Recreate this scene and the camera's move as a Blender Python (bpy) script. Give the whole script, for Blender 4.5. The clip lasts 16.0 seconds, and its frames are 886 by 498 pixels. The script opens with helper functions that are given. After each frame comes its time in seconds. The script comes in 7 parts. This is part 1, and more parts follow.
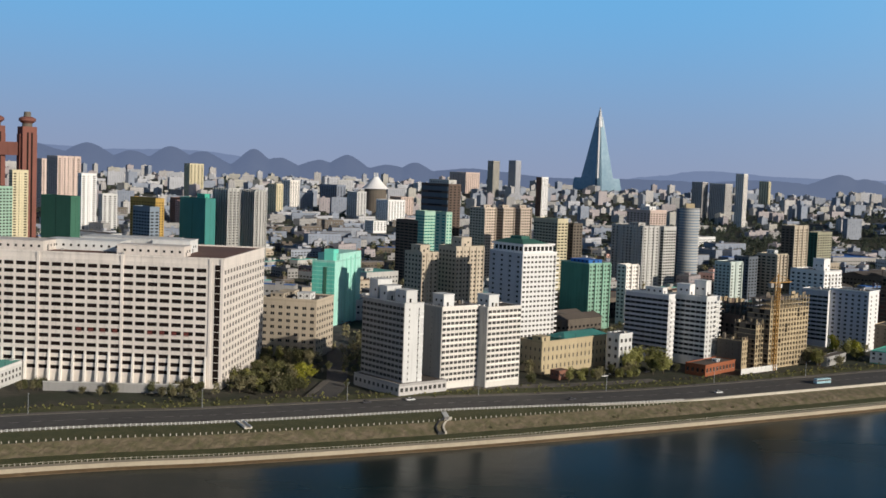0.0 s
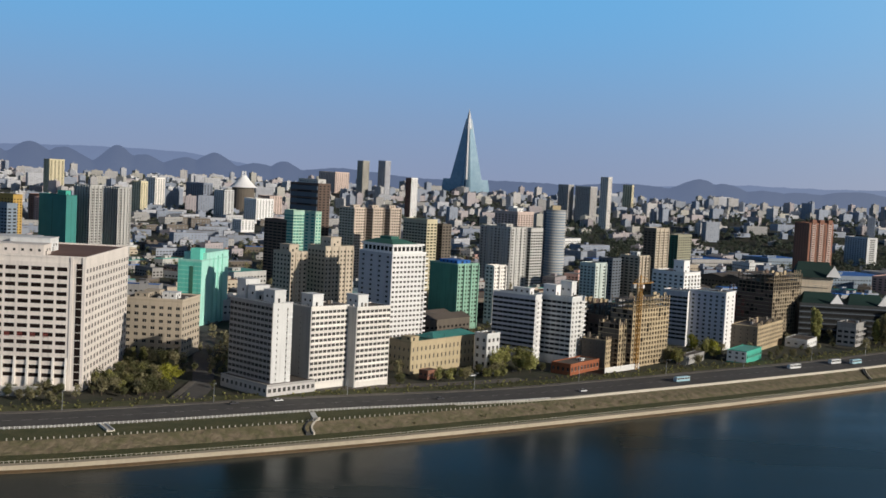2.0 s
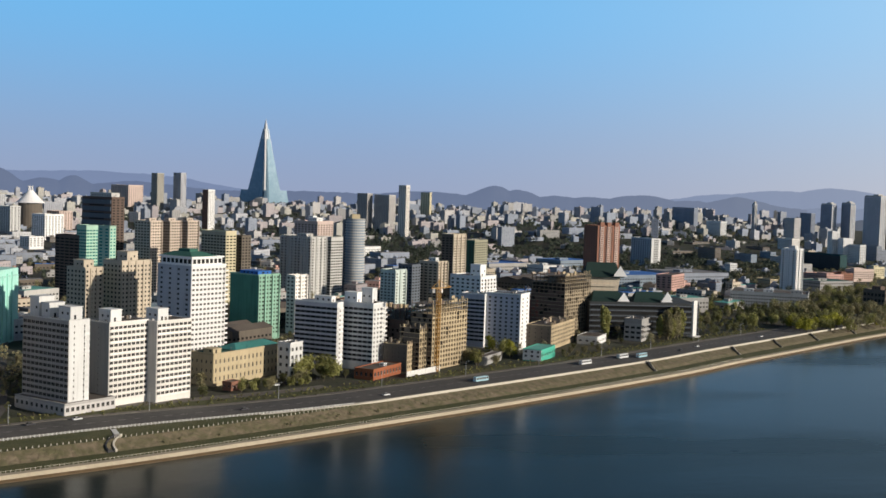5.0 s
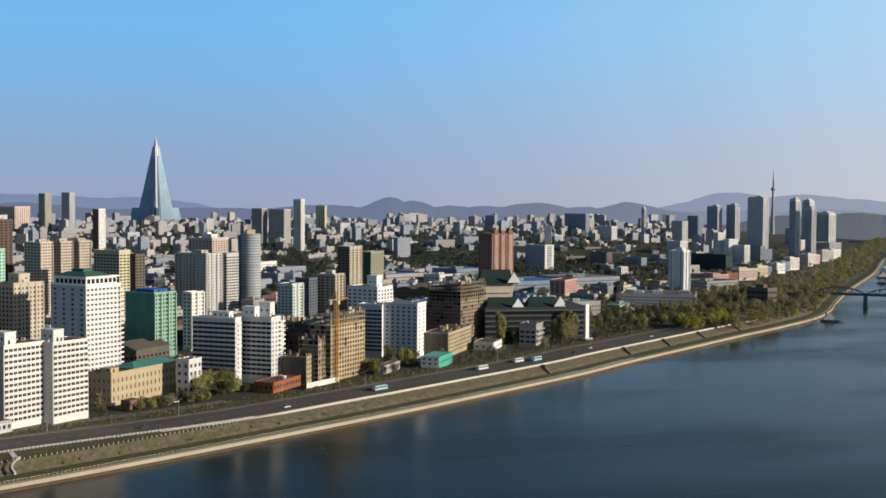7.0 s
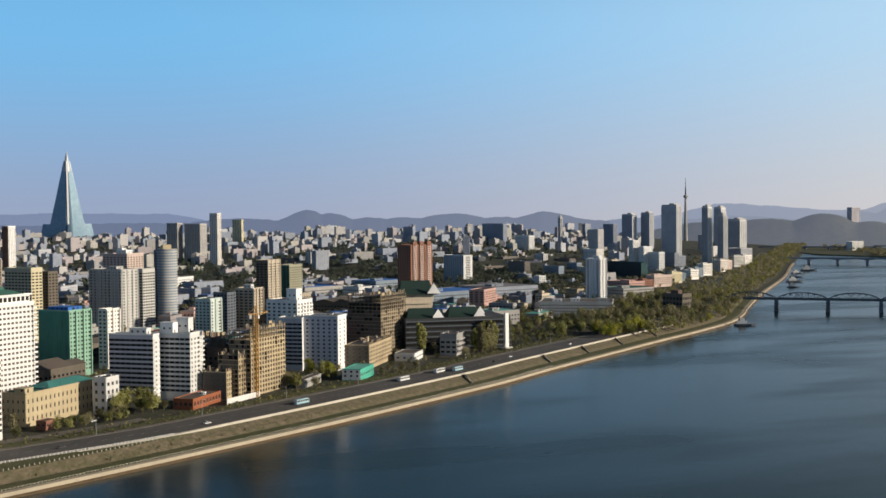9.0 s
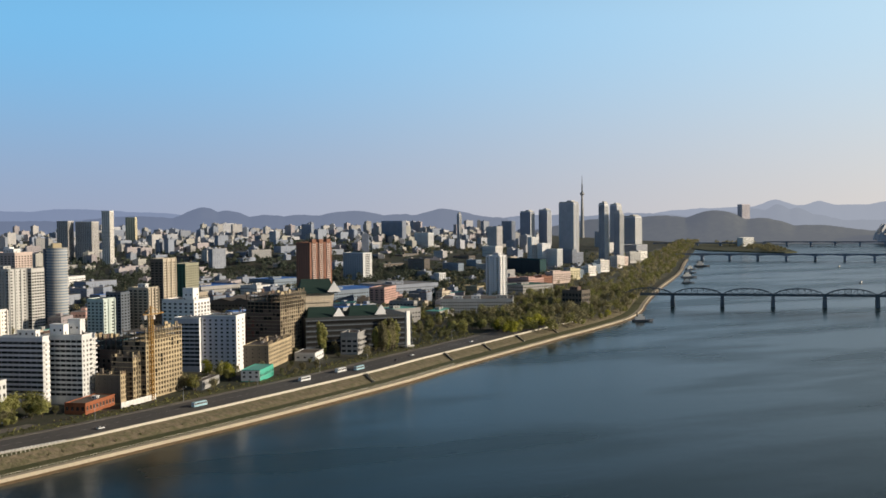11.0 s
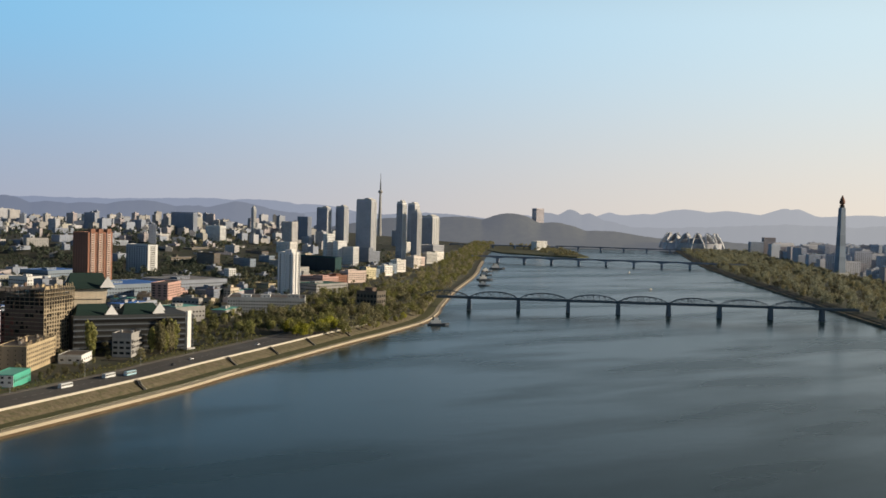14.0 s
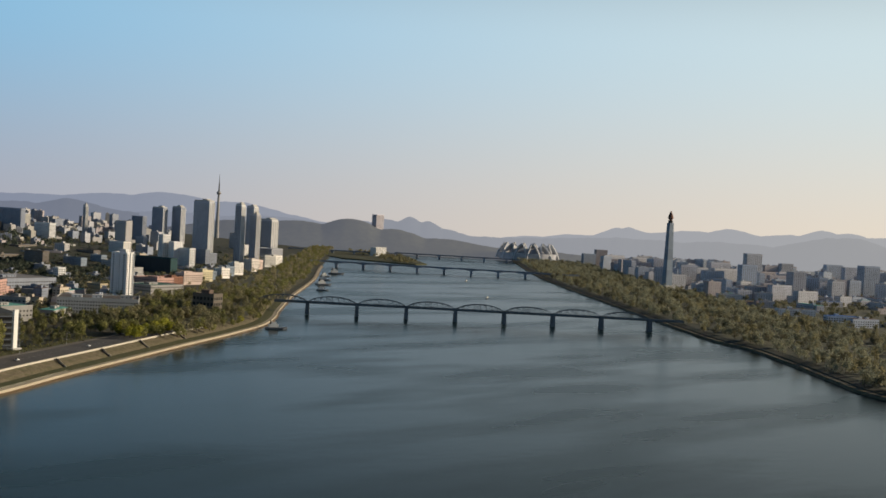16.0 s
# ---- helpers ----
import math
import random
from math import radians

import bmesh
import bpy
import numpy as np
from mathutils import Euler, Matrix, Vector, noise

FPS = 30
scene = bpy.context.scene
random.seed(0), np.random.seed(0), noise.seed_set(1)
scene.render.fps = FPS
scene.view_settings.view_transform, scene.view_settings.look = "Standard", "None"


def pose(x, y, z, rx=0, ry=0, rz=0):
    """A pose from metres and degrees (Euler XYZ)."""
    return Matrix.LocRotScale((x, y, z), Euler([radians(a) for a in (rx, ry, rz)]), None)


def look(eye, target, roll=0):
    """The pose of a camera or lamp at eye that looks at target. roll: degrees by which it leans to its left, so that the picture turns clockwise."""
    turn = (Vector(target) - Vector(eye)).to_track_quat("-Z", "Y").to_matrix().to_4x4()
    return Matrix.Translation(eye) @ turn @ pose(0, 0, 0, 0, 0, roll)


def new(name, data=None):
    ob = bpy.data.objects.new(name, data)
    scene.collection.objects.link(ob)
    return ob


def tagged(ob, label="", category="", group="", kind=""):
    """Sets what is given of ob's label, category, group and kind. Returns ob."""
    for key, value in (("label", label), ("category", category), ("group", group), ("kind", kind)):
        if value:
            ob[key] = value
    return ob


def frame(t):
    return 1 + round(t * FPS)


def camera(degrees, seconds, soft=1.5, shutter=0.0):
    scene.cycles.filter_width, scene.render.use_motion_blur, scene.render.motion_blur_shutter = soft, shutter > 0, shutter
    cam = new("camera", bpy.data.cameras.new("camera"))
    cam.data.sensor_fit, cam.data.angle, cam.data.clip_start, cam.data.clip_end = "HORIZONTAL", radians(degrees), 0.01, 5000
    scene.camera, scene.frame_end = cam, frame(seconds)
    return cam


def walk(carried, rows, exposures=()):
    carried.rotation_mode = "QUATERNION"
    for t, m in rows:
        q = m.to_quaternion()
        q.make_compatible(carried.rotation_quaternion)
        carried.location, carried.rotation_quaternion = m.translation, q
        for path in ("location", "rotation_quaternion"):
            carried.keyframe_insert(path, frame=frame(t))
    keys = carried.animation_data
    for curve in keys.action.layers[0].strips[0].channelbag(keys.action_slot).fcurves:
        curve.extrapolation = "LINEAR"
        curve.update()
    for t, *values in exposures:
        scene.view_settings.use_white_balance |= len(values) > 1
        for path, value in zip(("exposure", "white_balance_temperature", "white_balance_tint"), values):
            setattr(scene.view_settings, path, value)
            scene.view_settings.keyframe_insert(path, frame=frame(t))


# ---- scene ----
import collections


def stand(x, y, yaw, pitch, roll):
    """Camera pose at eye height: heading, tilt and lean in degrees."""
    return pose(x, y, 120.0, 90 + pitch, 0, yaw) @ pose(0, 0, 0, 0, 0, roll)


cam = camera(41.39, 16.0, soft=1.6)
walk(cam, [
    (0.0, stand(-3.88, -8.09, 2.34, -4.00, 2.14)),
    (0.5, stand(-3.67, -7.25, 1.00, -3.87, 2.34)),
    (1.0, stand(-3.77, -7.14, -0.61, -3.79, 2.60)),
    (1.5, stand(-4.25, -7.52, -2.33, -3.78, 2.82)),
    (2.0, stand(-4.23, -8.65, -4.06, -3.71, 2.93)),
    (2.5, stand(-4.34, -10.61, -5.81, -3.60, 2.94)),
    (3.0, stand(-4.65, -11.81, -7.53, -3.46, 2.81)),
    (3.5, stand(-4.60, -11.96, -9.21, -3.30, 2.66)),
    (4.0, stand(-4.52, -12.93, -10.80, -3.16, 2.46)),
    (6.5, stand(-7.40, -29.69, -17.64, -2.36, 0.70)),
    (7.0, stand(-7.68, -31.33, -18.78, -2.20, 0.31)),
    (7.5, stand(-7.70, -32.49, -19.83, -2.04, -0.03)),
    (8.0, stand(-8.05, -33.14, -20.84, -1.89, -0.25)),
    (10.5, stand(-9.95, -28.42, -26.23, -1.68, -0.63)),
    (11.0, stand(-7.46, -24.08, -27.74, -1.83, -0.60)),
    (11.5, stand(-5.28, -17.27, -29.37, -1.94, -0.54)),
    (12.0, stand(-0.19, -9.20, -30.88, -2.02, -0.32)),
    (12.5, stand(6.61, -0.80, -32.41, -2.03, 0.05)),
    (13.0, stand(13.01, 7.71, -34.04, -1.96, 0.57)),
    (13.5, stand(20.05, 16.10, -35.80, -1.90, 0.99)),
    (14.0, stand(24.29, 22.46, -37.65, -1.91, 1.53)),
    (14.5, stand(25.95, 25.38, -39.59, -1.89, 2.12)),
    (15.0, stand(26.01, 25.25, -41.57, -1.67, 2.52)),
    (15.5, stand(23.85, 23.29, -43.53, -1.48, 2.97)),
    (16.0, stand(20.54, 20.45, -45.50, -1.30, 3.23)),
], exposures=((0,-0.36,6650,10),(2,-0.42,6550,10),(4,-0.22,6650,10),(8,-0.16,7000,10),(12.5,-0.10,7500,10),(14.5,-0.08,7800,10),(16,-0.27,7800,10)))
# ---------------------------------------------------------------- light
SUN_AZ = radians(-37)      # direction towards the sun, from the x axis
SUN_EL = radians(18)
VEIL_AZ = radians(-27)     # where the haze is brightest
world = bpy.data.worlds.new("sky")
scene.world = world
world.use_nodes = True
wn = world.node_tree.nodes
sky = wn.new("ShaderNodeTexSky")
sky.sky_type = "NISHITA"
sky.sun_disc = False
sky.sun_elevation = SUN_EL
sky.sun_rotation = radians(90) - SUN_AZ
sky.air_density, sky.dust_density, sky.ozone_density = 1.2, 0.4, 4.0
sky.altitude = 50
# spring haze: a pale veil round the whole horizon, lilac away from the sun and milky towards it
wl_ = world.node_tree.links
SKY = 0.085
coord, split = wn.new("ShaderNodeTexCoord"), wn.new("ShaderNodeSeparateXYZ")
wl_.new(coord.outputs["Generated"], split.inputs[0])


def sky_range(socket, a, b, c=0.0, d=1.0):
    r = wn.new("ShaderNodeMapRange")
    r.interpolation_type = "SMOOTHSTEP"
    for key, v in (("From Min", a), ("From Max", b), ("To Min", c), ("To Max", d)):
        r.inputs[key].default_value = v
    wl_.new(socket, r.inputs["Value"])
    return r.outputs[0]


def sky_mix(fac, a, b):
    m = wn.new("ShaderNodeMix")
    m.data_type = "RGBA"
    wl_.new(fac, m.inputs[0])
    for sock, v in ((m.inputs[6], a), (m.inputs[7], b)):
        if isinstance(v, tuple):
            sock.default_value = (*[c / SKY for c in v], 1)
        else:
            wl_.new(v, sock)
    return m.outputs[2]


towards = wn.new("ShaderNodeVectorMath")
towards.operation = "DOT_PRODUCT"
towards.inputs[1].default_value = (math.cos(VEIL_AZ), math.sin(VEIL_AZ), 0)
wl_.new(coord.outputs["Generated"], towards.inputs[0])
sunward = sky_range(towards.outputs["Value"], -0.38, 0.92)
low = sky_mix(sunward, (0.35, 0.42, 0.62), (0.96, 0.90, 0.83))
high = sky_mix(sunward, (0.185, 0.55, 1.0), (0.74, 0.95, 1.12))
band = sky_mix(sky_range(split.outputs["Z"], -0.03, 0.165), low, high)
zenith = wn.new("ShaderNodeMix")          # the clear dark blue overhead
zenith.data_type, zenith.blend_type = "RGBA", "MULTIPLY"
zenith.inputs[0].default_value = 1.0
zenith.inputs[7].default_value = (0.22, 0.29, 0.40, 1)
wl_.new(sky.outputs[0], zenith.inputs[6])
full = sky_mix(sky_range(split.outputs["Z"], 0.15, 0.35), band, zenith.outputs[2])
wl_.new(full, wn["Background"].inputs[0])
wn["Background"].inputs["Strength"].default_value = SKY
sun = new("sun", bpy.data.lights.new("sun", "SUN"))
sun.data.energy = 5.0
sun.data.angle = radians(0.6)
sun.data.color = (1.0, 0.92, 0.80)
sun_dir = Vector((math.cos(SUN_AZ) * math.cos(SUN_EL), math.sin(SUN_AZ) * math.cos(SUN_EL), math.sin(SUN_EL)))
sun.matrix_world = look(sun_dir * 500 + Vector((0, 0, 200)), (0, 0, 200))

# ---------------------------------------------------------------- materials


def nodes_of(m):
    m.use_nodes = True
    return m.node_tree.nodes, m.node_tree.links, m.node_tree.nodes["Principled BSDF"]


def mixed(n, l, kind, fac, a, b):
    """A colour mix node; fac, a and b are sockets or values."""
    x = n.new("ShaderNodeMix")
    x.data_type, x.blend_type = "RGBA", kind
    for sock, v in ((x.inputs[0], fac), (x.inputs[6], a), (x.inputs[7], b)):
        if isinstance(v, bpy.types.NodeSocket):
            l.new(v, sock)
        else:
            sock.default_value = v if isinstance(v, float) else (*v, 1)
    return x.outputs[2]


def noise_of(n, l, scale, detail=3.0, stretch=(1, 1, 1), coord="Object", lo=0.35, hi=0.65):
    tc = n.new("ShaderNodeTexCoord")
    mp = n.new("ShaderNodeMapping")
    mp.inputs["Scale"].default_value = stretch
    nz = n.new("ShaderNodeTexNoise")
    nz.inputs["Scale"].default_value = scale
    nz.inputs["Detail"].default_value = detail
    rm = n.new("ShaderNodeMapRange")
    rm.inputs["From Min"].default_value, rm.inputs["From Max"].default_value = lo, hi
    l.new(tc.outputs[coord], mp.inputs[0])
    l.new(mp.outputs[0], nz.inputs["Vector"])
    l.new(nz.outputs[0], rm.inputs[0])
    return rm.outputs[0]


def times_value(n, l, a, b):
    x = n.new("ShaderNodeMath")
    x.operation = "MULTIPLY"
    l.new(a, x.inputs[0])
    x.inputs[1].default_value = b
    return x.outputs[0]


def bumped(n, l, bsdf, height, strength, distance):
    b = n.new("ShaderNodeBump")
    b.inputs["Strength"].default_value, b.inputs["Distance"].default_value = strength, distance
    l.new(height, b.inputs["Height"])
    l.new(b.outputs[0], bsdf.inputs["Normal"])


def paint(name, rgb, dirt=0.35, rough=0.85, vary=0.12, streak=0.3):
    """Weathered facade paint: stains at two scales, rain streaks, grain, and a little shift from building to building."""
    m = bpy.data.materials.new(name)
    n, l, b = nodes_of(m)
    dark = tuple(c * 0.55 for c in rgb)
    pale = tuple(min(1, c * 1.12) for c in rgb)
    col = mixed(n, l, "MIX", times_value(n, l, noise_of(n, l, 0.05), dirt), rgb, dark)
    col = mixed(n, l, "MIX", times_value(n, l, noise_of(n, l, 0.9, 4.0), 0.3), col, pale)
    col = mixed(n, l, "MIX", times_value(n, l, noise_of(n, l, 0.6, 2.0, (1, 1, 0.06), lo=0.5, hi=0.75), streak), col, dark)
    info = n.new("ShaderNodeObjectInfo")
    rm = n.new("ShaderNodeMapRange")
    rm.inputs["To Min"].default_value, rm.inputs["To Max"].default_value = 1 - vary, 1 + vary
    l.new(info.outputs["Random"], rm.inputs[0])
    hsv = n.new("ShaderNodeHueSaturation")
    l.new(rm.outputs[0], hsv.inputs["Value"])
    l.new(col, hsv.inputs["Color"])
    l.new(hsv.outputs[0], b.inputs["Base Color"])
    b.inputs["Roughness"].default_value = rough
    bumped(n, l, b, noise_of(n, l, 3.0, 4.0), 0.3, 0.05)
    return m


def blend(name, rgb1, rgb2, scale, rgb3=None, scale3=1.0, rough=0.9, stretch=(1, 1, 1), bump=0.4, depth=0.2, third=0.6, lo=0.35, hi=0.65):
    m = bpy.data.materials.new(name)
    n, l, b = nodes_of(m)
    col = mixed(n, l, "MIX", noise_of(n, l, scale, 5.0, stretch, lo=lo, hi=hi), rgb1, rgb2)
    if rgb3:
        col = mixed(n, l, "MIX", times_value(n, l, noise_of(n, l, scale3, 4.0, stretch), third), col, rgb3)
    l.new(col, b.inputs["Base Color"])
    b.inputs["Roughness"].default_value = rough
    bumped(n, l, b, noise_of(n, l, scale3 * 2, 4.0), bump, depth)
    return m


def leaves(name, rgb1, rgb2):
    """Foliage that differs from clump to clump and from tree to tree."""
    m = bpy.data.materials.new(name)
    n, l, b = nodes_of(m)
    geo, info = n.new("ShaderNodeNewGeometry"), n.new("ShaderNodeObjectInfo")
    col = mixed(n, l, "MIX", geo.outputs["Random Per Island"], rgb1, rgb2)
    rm = n.new("ShaderNodeMapRange")
    rm.inputs["To Min"].default_value, rm.inputs["To Max"].default_value = 0.7, 1.25
    l.new(info.outputs["Random"], rm.inputs[0])
    hsv = n.new("ShaderNodeHueSaturation")
    l.new(rm.outputs[0], hsv.inputs["Value"])
    l.new(col, hsv.inputs["Color"])
    l.new(hsv.outputs[0], b.inputs["Base Color"])
    b.inputs["Roughness"].default_value = 0.8
    b.inputs["Specular IOR Level"].default_value = 0.2
    thin, mix = n.new("ShaderNodeBsdfTranslucent"), n.new("ShaderNodeMixShader")
    mix.inputs[0].default_value = 0.4
    l.new(hsv.outputs[0], thin.inputs["Color"])
    l.new(b.outputs[0], mix.inputs[1])
    l.new(thin.outputs[0], mix.inputs[2])
    l.new(mix.outputs[0], n["Material Output"].inputs["Surface"])
    return m


def plain(name, rgb, rough=0.6, metal=0.0):
    m = bpy.data.materials.new(name)
    n, l, b = nodes_of(m)
    col = mixed(n, l, "MIX", times_value(n, l, noise_of(n, l, 1.5, 4.0), 0.35), rgb, tuple(c * 0.6 for c in rgb))
    l.new(col, b.inputs["Base Color"])
    b.inputs["Roughness"].default_value, b.inputs["Metallic"].default_value = rough, metal
    return m


def glass(name, rgb, rough=0.12):
    """Window glass with a dark room behind it, each pane a little different."""
    m = bpy.data.materials.new(name)
    n, l, b = nodes_of(m)
    geo, info = n.new("ShaderNodeNewGeometry"), n.new("ShaderNodeObjectInfo")
    add = n.new("ShaderNodeMath")
    add.operation = "ADD"
    l.new(geo.outputs["Random Per Island"], add.inputs[0])
    l.new(info.outputs["Random"], add.inputs[1])
    half = times_value(n, l, add.outputs[0], 0.5)
    l.new(mixed(n, l, "MIX", half, tuple(c * 0.4 for c in rgb), tuple(c * 2.4 for c in rgb)), b.inputs["Base Color"])
    b.inputs["Roughness"].default_value = rough
    b.inputs["Specular IOR Level"].default_value = 0.05
    return m


CREAM = paint("cream_paint", (0.80, 0.73, 0.67), dirt=0.32, streak=0.45)
CREAM2 = paint("pale_cream_paint", (0.82, 0.78, 0.73), dirt=0.2, streak=0.2)
WHITE = paint("white_paint", (0.80, 0.79, 0.78), dirt=0.15, streak=0.12)
WHITE2 = paint("off_white_paint", (0.70, 0.70, 0.69), dirt=0.25)
# for the white slabs' long walls: their shade is put into this colour
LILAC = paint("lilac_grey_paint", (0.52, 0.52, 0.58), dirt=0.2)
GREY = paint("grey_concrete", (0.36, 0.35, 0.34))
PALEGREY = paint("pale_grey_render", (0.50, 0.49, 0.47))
BEIGE = paint("beige_render", (0.54, 0.46, 0.36))
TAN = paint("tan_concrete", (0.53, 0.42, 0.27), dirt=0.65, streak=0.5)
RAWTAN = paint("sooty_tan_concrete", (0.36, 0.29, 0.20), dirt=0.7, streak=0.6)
YELLOW = paint("yellow_render", (0.54, 0.44, 0.28))
PALEYEL = paint("pale_yellow_paint", (0.70, 0.62, 0.42))
GOLD = paint("ochre_paint", (0.50, 0.32, 0.09))
PINK = paint("pink_render", (0.62, 0.38, 0.33))
PALEPINK = paint("pale_pink_render", (0.66, 0.52, 0.46))
BRICK = paint("red_brown_brick", (0.26, 0.12, 0.08))
ORANGE = paint("orange_render", (0.36, 0.115, 0.05))
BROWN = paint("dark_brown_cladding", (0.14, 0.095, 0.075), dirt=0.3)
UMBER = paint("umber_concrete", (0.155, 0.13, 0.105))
TURQ = paint("turquoise_netting", (0.16, 0.68, 0.54), dirt=0.4, streak=0.5)
TEAL = paint("teal_paint", (0.05, 0.24, 0.22))
JADE = paint("jade_paint", (0.07, 0.46, 0.34))
GREENW = paint("mint_paint", (0.40, 0.60, 0.48))
DKGREEN = paint("dark_green_netting", (0.045, 0.15, 0.10))
BLUEGREY = paint("blue_grey_paint", (0.25, 0.31, 0.38))
SLATE = paint("slate_cladding", (0.12, 0.14, 0.17))
FARBLUE = paint("pale_slate_render", (0.28, 0.31, 0.37), vary=0.2)
ROOF = paint("bitumen_roof", (0.115, 0.095, 0.08), dirt=0.5, streak=0.0)
ROOFRED = paint("rust_roof", (0.16, 0.085, 0.06), dirt=0.5, streak=0.0)
ROOFGRY = paint("grey_sheet_roof", (0.25, 0.24, 0.24), dirt=0.4, streak=0.0)
ROOFBLU = paint("blue_sheet_roof", (0.03, 0.16, 0.50), dirt=0.3, streak=0.0)
ROOFTEAL = paint("teal_sheet_roof", (0.12, 0.42, 0.36), dirt=0.3, streak=0.0)
ROOFGRN = paint("green_tile_roof", (0.006, 0.030, 0.025), dirt=0.3, streak=0.0)
CONC = paint("quay_concrete", (0.46, 0.395, 0.295), dirt=0.35, streak=0.25)
PARAPET = paint("parapet_concrete", (0.62, 0.57, 0.48), dirt=0.25)
GLASS = glass("window_glass", (0.022, 0.022, 0.022))
# glazing of far blocks, paled so its colour carries the haze
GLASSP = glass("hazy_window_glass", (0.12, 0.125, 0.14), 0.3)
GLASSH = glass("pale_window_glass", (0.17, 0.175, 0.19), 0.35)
GLASSB = glass("brown_glass", (0.013, 0.009, 0.008), 0.35)
FRAME = plain("window_frame_paint", (0.36, 0.34, 0.32))
DARK = plain("dark_steel", (0.035, 0.037, 0.04), 0.6)
STEEL = plain("bridge_steel", (0.12, 0.145, 0.165), 0.6, 0.2)
PIER = paint("pier_stone", (0.17, 0.19, 0.21), dirt=0.4)
STEELP = plain("pale_steel", (0.45, 0.47, 0.5), 0.5, 0.3)
RAIL = plain("white_railing_paint", (0.78, 0.77, 0.74), 0.6)
CRANEY = plain("crane_paint", (0.42, 0.22, 0.05), 0.6)
ASPHALT = blend("asphalt", (0.060, 0.058, 0.056), (0.095, 0.088, 0.082), 0.03, (0.13, 0.12, 0.11), 0.25, 0.85, third=0.35)
PAVE = blend("pavement", (0.14, 0.125, 0.11), (0.20, 0.18, 0.15), 0.08, (0.09, 0.08, 0.07), 0.6)
GRASS = blend("grass_bank", (0.075, 0.080, 0.024), (0.125, 0.110, 0.045), 0.12, (0.032, 0.05, 0.014), 0.9)
DRYGRASS = blend("dry_grass", (0.085, 0.078, 0.038), (0.060, 0.072, 0.024), 0.10, (0.036, 0.042, 0.015), 0.7)
STONE = blend("revetment_stone", (0.150, 0.118, 0.078), (0.205, 0.163, 0.108), 0.35, (0.085, 0.085, 0.035), 0.22, bump=0.8, depth=0.4, third=0.75)
EARTH = blend("city_ground", (0.034, 0.040, 0.020), (0.070, 0.060, 0.044), 0.035, (0.022, 0.030, 0.013), 0.30, lo=0.42, hi=0.58)
MEADOW = blend("dry_meadow", (0.11, 0.11, 0.07), (0.075, 0.085, 0.045), 0.02, (0.15, 0.14, 0.105), 0.12, third=0.5)
BARK = plain("bark", (0.10, 0.075, 0.055), 0.9)
LEAF1 = leaves("spring_leaves", (0.24, 0.25, 0.085), (0.39, 0.37, 0.15))
# LEAF7 and LEAF8: distance haze tinted into the leaf colours
LEAF7 = leaves("hazy_twigs", (0.225, 0.23, 0.16), (0.32, 0.315, 0.22))
LEAF8 = leaves("blue_green_woods", (0.085, 0.108, 0.080), (0.15, 0.17, 0.125))
LEAF2 = leaves("dull_leaves", (0.195, 0.185, 0.10), (0.33, 0.295, 0.175))
LEAF3 = leaves("dark_leaves", (0.105, 0.115, 0.055), (0.18, 0.175, 0.085))
LEAF5 = leaves("bare_branches", (0.23, 0.205, 0.125), (0.35, 0.305, 0.19))
# LEAF6: twigs greyed and evened out to include the haze
LEAF6 = leaves("brown_green_twigs", (0.175, 0.17, 0.105), (0.245, 0.23, 0.15))
LEAF4 = leaves("yellow_green_leaves", (0.24, 0.25, 0.035), (0.38, 0.36, 0.07))
CARW = plain("vehicle_white", (0.75, 0.76, 0.76), 0.35)
CARB = plain("vehicle_blue", (0.38, 0.60, 0.68), 0.35)
CARD = plain("vehicle_dark", (0.05, 0.05, 0.06), 0.35)
TYRE = plain("tyre_rubber", (0.02, 0.02, 0.02), 0.8)
LETTER = plain("red_letter_paint", (0.22, 0.05, 0.04), 0.7)
# haze over the opposite bank, painted into these four base colours
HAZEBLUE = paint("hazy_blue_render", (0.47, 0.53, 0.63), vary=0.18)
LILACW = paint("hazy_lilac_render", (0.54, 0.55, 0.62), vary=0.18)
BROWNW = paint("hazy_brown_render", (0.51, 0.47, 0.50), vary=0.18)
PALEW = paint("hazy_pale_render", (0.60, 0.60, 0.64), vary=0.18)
# L wall of the green tower: JADEW's wall darkened to include its shade
GREENM = paint("mid_green_paint", (0.11, 0.32, 0.23), dirt=0.6, streak=0.6)
JADEW = paint("weathered_green_paint", (0.29, 0.51, 0.39), dirt=0.5, streak=0.5)
BUFF = paint("buff_render", (0.62, 0.51, 0.42))
TEALGL = glass("teal_glass", (0.03, 0.17, 0.15), 0.25)
PALEMINT = paint("pale_mint_render", (0.56, 0.63, 0.59))
# paler copy of TURQ: sunlight on the netting put into its colour
PALETURQ = paint("bleached_turquoise_netting", (0.42, 0.78, 0.68), dirt=0.4, streak=0.5)
OLIVE = paint("olive_render", (0.34, 0.33, 0.24))
DARKGLZ = paint("dark_tinted_glazing", (0.040, 0.046, 0.050), dirt=0.3)
DEEPTEAL = paint("deep_teal_cladding", (0.018, 0.065, 0.070), dirt=0.3)
MAROON = paint("maroon_cladding", (0.22, 0.085, 0.065))
ROOFDG = paint("dark_green_sheet_roof", (0.035, 0.13, 0.10), dirt=0.3, streak=0.0)
# far city: haze is mixed into these colours; FARB also paints shaded walls
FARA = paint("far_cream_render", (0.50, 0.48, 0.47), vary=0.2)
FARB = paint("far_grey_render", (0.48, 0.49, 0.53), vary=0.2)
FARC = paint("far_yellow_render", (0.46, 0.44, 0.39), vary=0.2)
